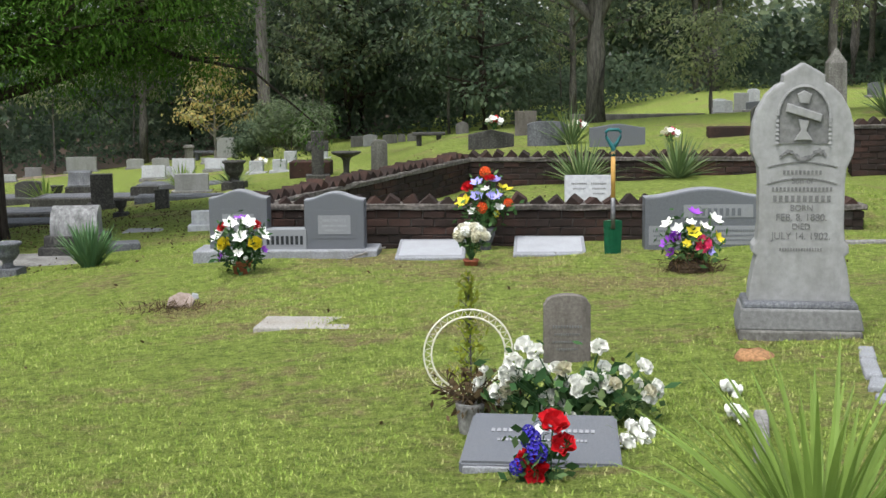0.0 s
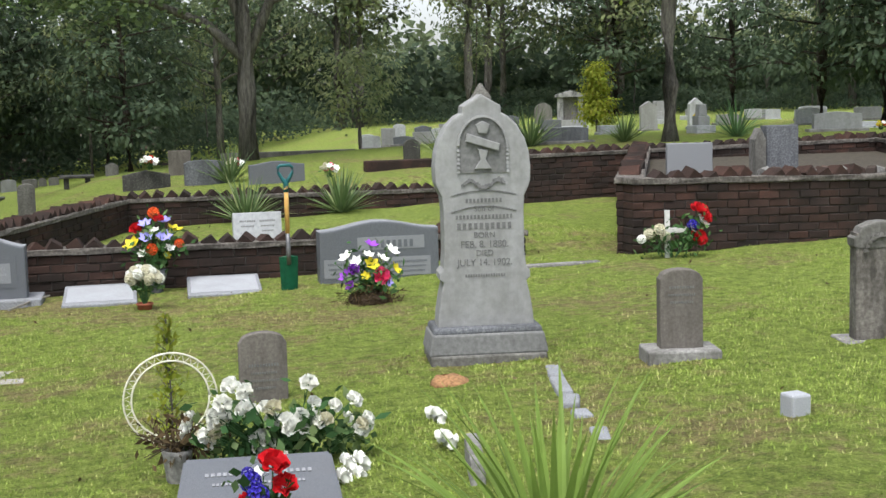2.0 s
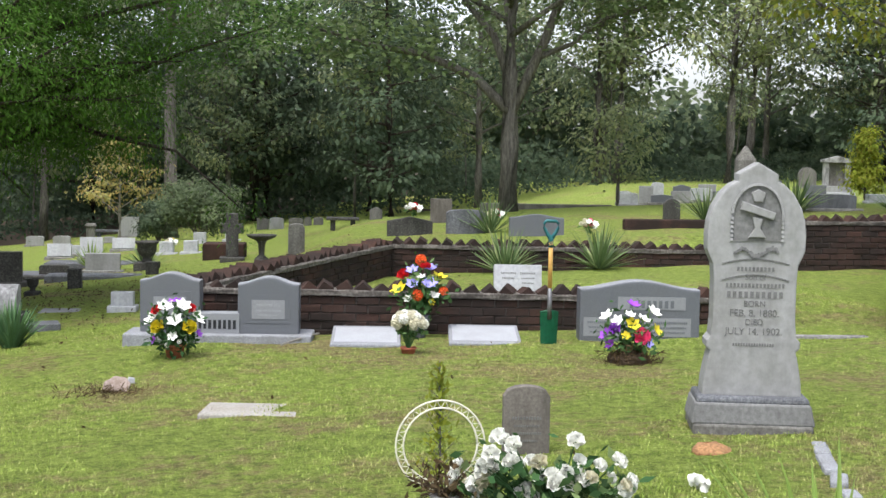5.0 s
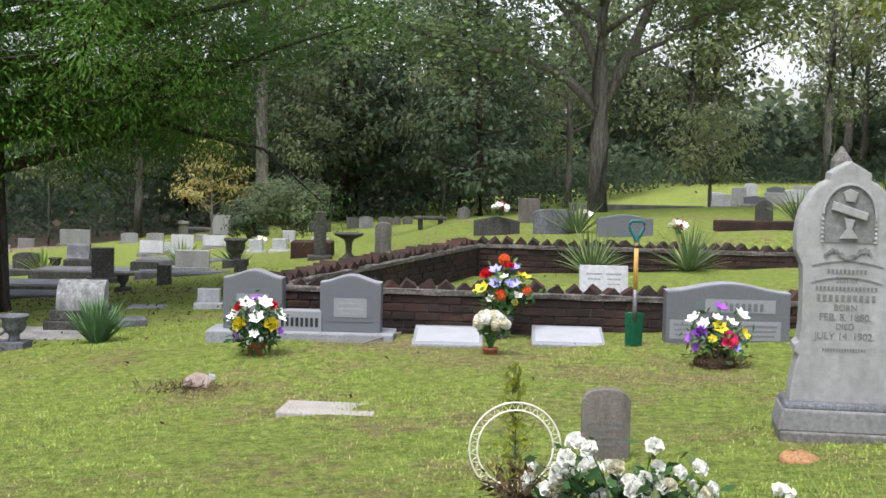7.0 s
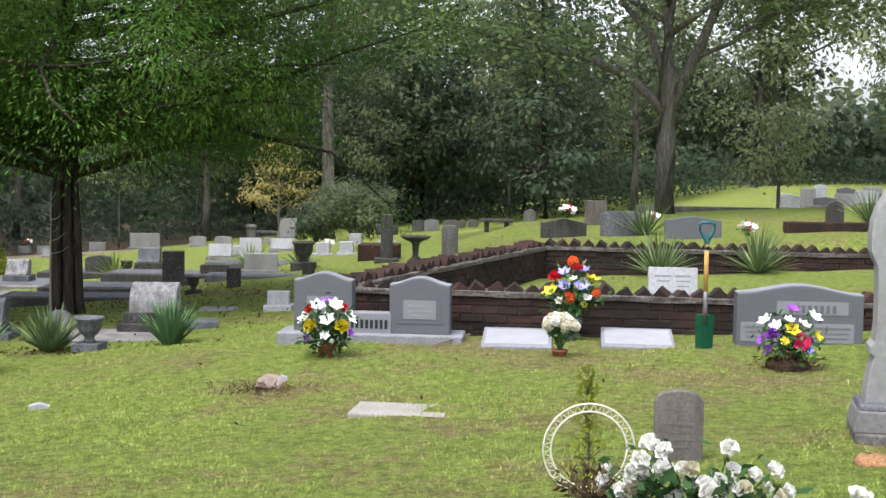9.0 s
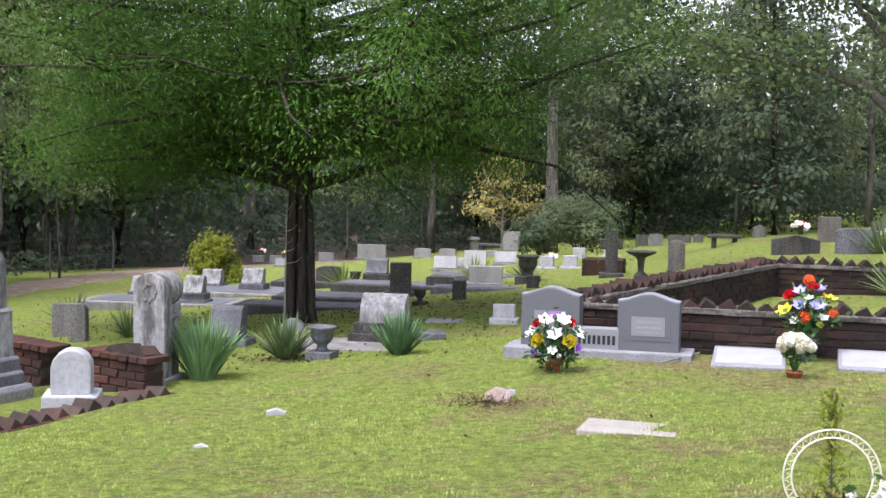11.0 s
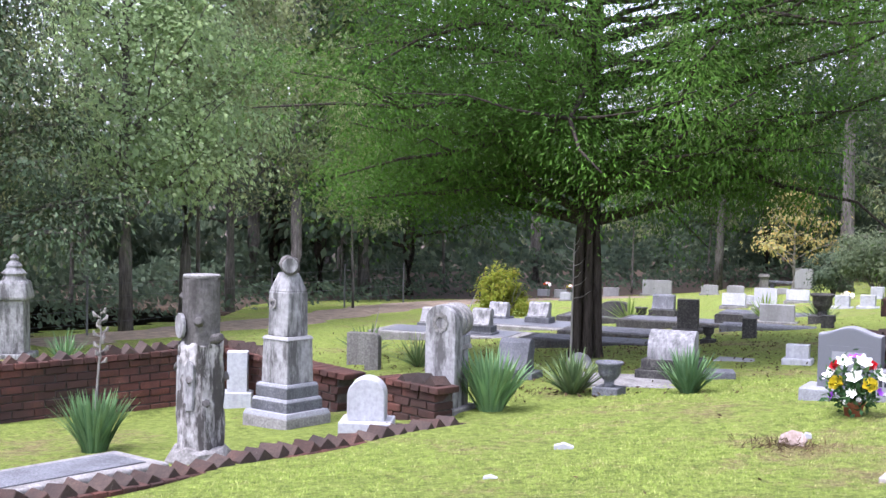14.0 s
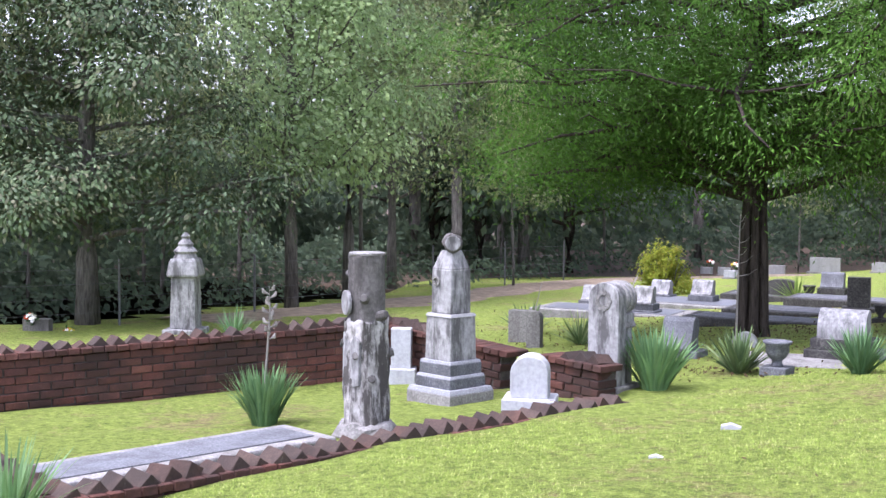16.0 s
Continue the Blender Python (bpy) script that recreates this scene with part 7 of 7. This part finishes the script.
for v in bm.verts:
    v.co = Vector((v.co.x * 1.25, v.co.y, v.co.z * 0.75 + 0.06)) * (1 + 0.18 * noise.noise(v.co * 17))
part("moss_clump", bm, M["soil"], f4)
part("dry_grass", leaf_cloud("dry_grass", nrng.normal(size=(900, 3)) * np.array([0.12, 0.09, 0.06]) + np.array([0, -0.03, 0.09]), 0.08, 0.01, M["litter"], 0.2, 5), None, f4)["kind"] = "stuff"
f4.scale = (0.86, 0.86, 0.86)
bouquet(f4, [(.02, 0, .56, "star", "p_purple", .1), (-.2, 0, .46, "star", "p_white", .11), (.2, 0, .5, "star", "p_white", .11), (-.12, -.05, .42, "star", "p_white", .1), (.1, -.08, .44, "star", "p_white", .1), (0, -.1, .4, "star", "p_yellow", .11), (.22, -.05, .34, "star", "p_yellow", .1), (.08, -.12, .3, "rose", "p_pink", .1), (-.22, -.04, .3, "star", "p_purple", .1), (-.15, -.08, .36, "rose", "p_purple", .07), (.14, -.1, .24, "star", "p_lilac", .08), (-.05, -.1, .3, "star", "p_yellow", .07), (-.02, -.08, .48, "star", "p_white", .08), (-.18, -.06, .22, "star", "p_purple", .08)], (0, 0, 0.12), 24, 300, (0.08, 0.035), "silk_leaf", 2.0)
f5 = thing("grave_flowers", 4.62, 10.55, 0, gz(4.62, 10.55), "white cross with red, blue and white silk flowers", "flowers")
part("cross_post", box(bmesh.new(), 0.045, 0.02, 0.42, -0.06, 0, 0, bev=0.003), M["paint"], f5)
part("cross_arm", box(bmesh.new(), 0.3, 0.018, 0.045, -0.03, -0.004, 0.22, bev=0.003), M["paint"], f5)
bouquet(f5, [(-0.24, -0.04, 0.22, "fluff", "p_cream", 0.11), (-0.15, -0.05, 0.26, "fluff", "p_cream", 0.11), (-0.1, -0.06, 0.2, "fluff", "p_cream", 0.1), (-0.31, -0.04, 0.18, "fluff", "p_white", 0.09),
             (0.22, -0.03, 0.4, "rose", "p_red", 0.11), (0.2, -0.05, 0.17, "rose", "p_red", 0.11), (0.16, -0.05, 0.28, "fluff", "p_blue", 0.12), (0.24, -0.04, 0.31, "star", "p_white", 0.12), (0.15, -0.06, 0.24, "star", "p_white", 0.1), (0.28, -0.03, 0.35, "rose", "p_red", 0.08)], (0, 0, 0.0), 25, 300, (0.07, 0.03), "silk_leaf", 2.0)
for x, y, z, mats, lab in ((-18.05, 14.3, -1.05, ("p_cream", "p_orange"), "faded cream flowers on a far grave"), (-17.45, 14.6, -1.28, ("p_yellow", "p_orange"), "faded yellow flowers on a far grave"), (-16.67, 40.2, -1.46, ("p_orange", "p_orange"), "orange silk flowers on a far grave"),
                           (-14.75, 37.4, -1.3, ("p_orange", "p_yellow"), "orange silk flowers on a far grave"), (14.6, 24.2, 0.75, ("p_orange", "p_yellow"), "orange and yellow flowers on a far grave"), (15.1, 24.3, 0.72, ("p_cream", "p_pink"), "faded pink flowers on a far grave"),
                           (12.4, 28.3, 0.95, ("p_orange", "p_yellow"), "orange flowers on a far headstone"), (-4.85, 27.4, -0.4, ("p_yellow", "p_cream"), "yellow flowers in a far vase"), (2.7, 19.0, 0.55, ("p_pink", "p_cream"), "faded pink flowers by a terrace stone"),
                           (0.15, 20.6, 0.68, ("p_red", "p_white"), "red and white flowers on a dark headstone"), (1.45, 20.6, 0.6, ("p_pink", "p_cream"), "faded flowers between terrace stones")):
    t = thing("far_flowers", x, y, 0, z, lab, "flowers", "far flowers")
    bouquet(t, arranged(7, 0.13, 0.08, 0.04, 0.17, [("fluff", mats[0]), ("fluff", mats[1]), ("star", "p_white")], 7, (0.075, 0.09)), (0, 0, -0.05), 30, 40)
    if x < -12:
        part("stake", tube(bmesh.new(), [(0, 0, gz(x, y) - z - 0.05), (0, 0, 0.05)], [0.008, 0.006], 5), M["stem"], t)

# ---------------------------------------------------------------- spade and small things
sh = thing("garden_spade", 1.27, 10.6, 4, 0.03, "green garden spade with a wooden shaft stuck in the lawn", "spade")
bm = bmesh.new()
rows = []
for z, w in ((-0.06, 0.06), (0.0, 0.066), (0.3, 0.078), (0.325, 0.078), (0.335, 0.03)):
    rows.append([bm.verts.new((w * u, 0.018 * (u * u) - 0.012, z)) for u in (-1, -0.5, 0, 0.5, 1)])
for a, b in zip(rows, rows[1:]):
    for k in range(4):
        bm.faces.new((a[k], a[k + 1], b[k + 1], b[k]))
bmesh.ops.solidify(bm, geom=bm.faces[:], thickness=0.006)
part("blade", bm, M["spade"], sh)
part("socket", tube(bmesh.new(), [(0, 0, 0.26), (0, 0, 0.36), (0, 0, 0.54)], [0.022, 0.02, 0.018], 10), M["steel"], sh, smooth_shade=True)
part("shaft", tube(bmesh.new(), [(0, 0, 0.52), (0, 0, 0.92)], [0.019, 0.018], 12), M["ash"], sh, smooth_shade=True)
bm = tube(bmesh.new(), [(0, 0, 0.86), (0, 0, 0.93), (-0.03, 0, 0.97), (-0.058, 0, 1.02), (-0.06, 0, 1.06), (-0.04, 0, 1.078), (0.04, 0, 1.078), (0.06, 0, 1.06), (0.058, 0, 1.02), (0.03, 0, 0.97), (0, 0, 0.93)], [0.022, 0.024, 0.016, 0.013, 0.013, 0.014, 0.014, 0.013, 0.013, 0.016, 0.02], 9)
part("handle", bm, M["grip"], sh, smooth_shade=True)
stk = thing("cut_stick", -0.83, 11.0, 62, gz(-0.75, 10.98) + 0.015, "pale bare stick lying on the grass", "stick")
part("stick", tube(bmesh.new(), [(-0.3, 0, 0.0), (0, 0.01, 0.015), (0.3, 0, 0.03)], [0.01, 0.011, 0.008], 7), M["twig"], stk)
rk = thing("broken_stone", -1.98, 9.05, 15, gz(-1.98, 9.05), "broken piece of pinkish white marble on dead grass", "stone")
part("stone", slab(bmesh.new(), [(-0.1, -0.02), (0.07, -0.02), (0.1, 0.05), (0.06, 0.1), (-0.02, 0.105), (-0.09, 0.05)], 0.06, 0.015), M["pink"], rk).matrix_basis = pose(0, 0, 0.02, -38, 8)
part("white_piece", slab(bmesh.new(), [(-0.03, 0.0), (0.035, 0.0), (0.03, 0.035), (-0.01, 0.045)], 0.05, 0.008), M["white"], rk).matrix_basis = pose(0.1, 0.05, 0.06)
part("dead_grass", leaf_cloud("dead_grass", nrng.normal(size=(300, 3)) * np.array([0.14, 0.12, 0.01]) + np.array([-0.05, -0.08, 0.02]), 0.08, 0.008, M["litter"], 0.0, 6), None, rk)["kind"] = "stuff"
for x, y, s in ((-3.52, 8.6, 0.07), (-3.5, 7.3, 0.045)):
    t = thing("marble_shard", x, y, 20, None, "small white marble shard in the grass", "stone", "marble shards")
    part("stone", slab(bmesh.new(), [(-s, 0.0), (s, 0.0), (s * 1.1, s * 0.4), (s * 0.1, s * 0.75), (-s * 0.9, s * 0.5)], s, 0.008), M["white"], t)
ah = thing("ant_hill", 1.69, 6.45, 0, gz(1.69, 6.45), "small orange sandy ant hill in the grass", "ant hill")
bm = lathe(bmesh.new(), [(0.115, -0.02), (0.1, 0.015), (0.06, 0.035), (0.02, 0.042)], 18)
for v in bm.verts:
    v.co += Vector((rng.uniform(-0.012, 0.012), rng.uniform(-0.012, 0.012), rng.uniform(-0.006, 0.006)))
part("mound", bm, M["sand"], ah, smooth_shade=True)
for x, y, k in ((1.42, 5.55, 0.05), (1.37, 5.1, 0.05)):
    t = thing("fallen_rose", x, y, 0, gz(x, y) + 0.02, "white silk rose fallen on the grass", "flowers", "fallen roses")
    put_part("blossom", head("rose", "p_white", 0.062), t, pose(0, 0, k * 0.5, 50, 20, x * 90))
    put_part("blossom", head("rose", "p_white", 0.05), t, pose(0.05, -0.02, 0.01, 70, -30, x * 190))
sap = thing("bare_sapling", -6.0, 15.05, 0, None, "thin bare grey sapling before the cedar", "tree")
bm = tube(bmesh.new(), [(0, 0, -0.05), (0.01, 0, 0.7), (0.02, 0, 1.6)], [0.016, 0.012, 0.003], 6)
for k in range(14):
    z = 0.85 + 0.05 * k
    a = k * 2.4
    l = 0.24 * (1 - k / 22)
    tube(bm, [(0.01, 0, z), (l * 0.6 * math.cos(a), l * 0.6 * math.sin(a), z + 0.03), (l * math.cos(a), l * math.sin(a), z + 0.1)], [0.006, 0.004, 0.002], 4)
part("stem", bm, M["twig"], sap)
for x, y, z, h, rz in ((-9.0, 15.3, -0.72, 0.8, 25), (-5.6, 11.2, 0.3, 0.35, 60)):
    t = thing("dead_branch", x, y, rz, z, "thin dead branch sticking up", "branch", "dead branches")
    part("branch", tube(bmesh.new(), [(0, 0, 0), (0.03, 0, h * 0.5), (0.12, 0, h)], [0.012, 0.009, 0.003], 5), M["twig"], t)

# fallen leaves: one scatter under the trees and beside the yuccas
lr = np.random.default_rng(5)
# the 3500 leaves under the cedar also darken the ground for its missing shade
px = np.concatenate([lr.normal(-4.9, 0.6, 260), lr.uniform(-3, 6, 130), lr.normal(-6.2, 2.6, 3500)])
py = np.concatenate([lr.normal(12.0, 0.35, 260), lr.uniform(3.5, 14, 130), lr.normal(17.4, 2.3, 3500)])
me = leaf_cloud("leaf_litter", np.column_stack([px, py, terrain(px, py) + 0.015]), 0.042, 0.018, M["litter"], 0.0, 9)
tagged(new("leaf_litter", me), "scattered brown fallen leaves on the lawn", "leaves", kind="stuff")


# grass blades where the lawn is near
def grass(n, x0, x1, y0, y1, length, width, seed):
    r = np.random.default_rng(seed)
    x, y = r.uniform(x0, x1, n), y0 + (y1 - y0) * r.random(n) ** 1.35
    keep = r.random(n) < 0.55 + 0.5 * np.sin(x * 1.7 + 0.8 * np.sin(y * 2.1)) * np.sin(y * 1.3 + x)
    side = (x + 5.55) * 0.978 - (y - 7.2) * 0.21
    keep &= ~((y > 11.45) & (y < 11.95) & (x > -2.1) & (x < 3.7)) & (side > 0.18)
    x, y = x[keep], y[keep]
    n = len(x)
    z = terrain(x, y) + 0.012 * (np.sin(x * 2.9 + y * 1.3) * np.sin(y * 2.3 - x) + 0.7 * np.sin(x * 6.1 - y * 4.7)) - 0.004
    a = r.uniform(0, 2 * np.pi, n)
    l = length * r.uniform(0.4, 1.25, n)
    b = r.uniform(0.3, 1.1, n)
    base = np.stack([x, y, z], 1)
    s = np.stack([np.cos(a), np.sin(a), np.zeros(n)], 1) * width / 2
    d = np.stack([-np.sin(a) * b, np.cos(a) * b, np.ones(n)], 1) * l[:, None] * 0.75
    v = np.stack([base - s, base + s, base + d], 1)
    me = bpy.data.meshes.new("grass")
    me.vertices.add(3 * n)
    me.vertices.foreach_set("co", v.reshape(-1).astype(np.float32))
    me.loops.add(3 * n)
    me.loops.foreach_set("vertex_index", np.arange(3 * n, dtype=np.int32))
    me.polygons.add(n)
    me.polygons.foreach_set("loop_start", np.arange(0, 3 * n, 3, dtype=np.int32))
    me.update(calc_edges=True)
    me.materials.append(M["blades"])
    return tagged(new("grass", me), "short uneven lawn grass with dry blades", "grass", kind="stuff")


grass(480000, -6.0, 6.5, 2.9, 14.5, 0.026, 0.008, 31)
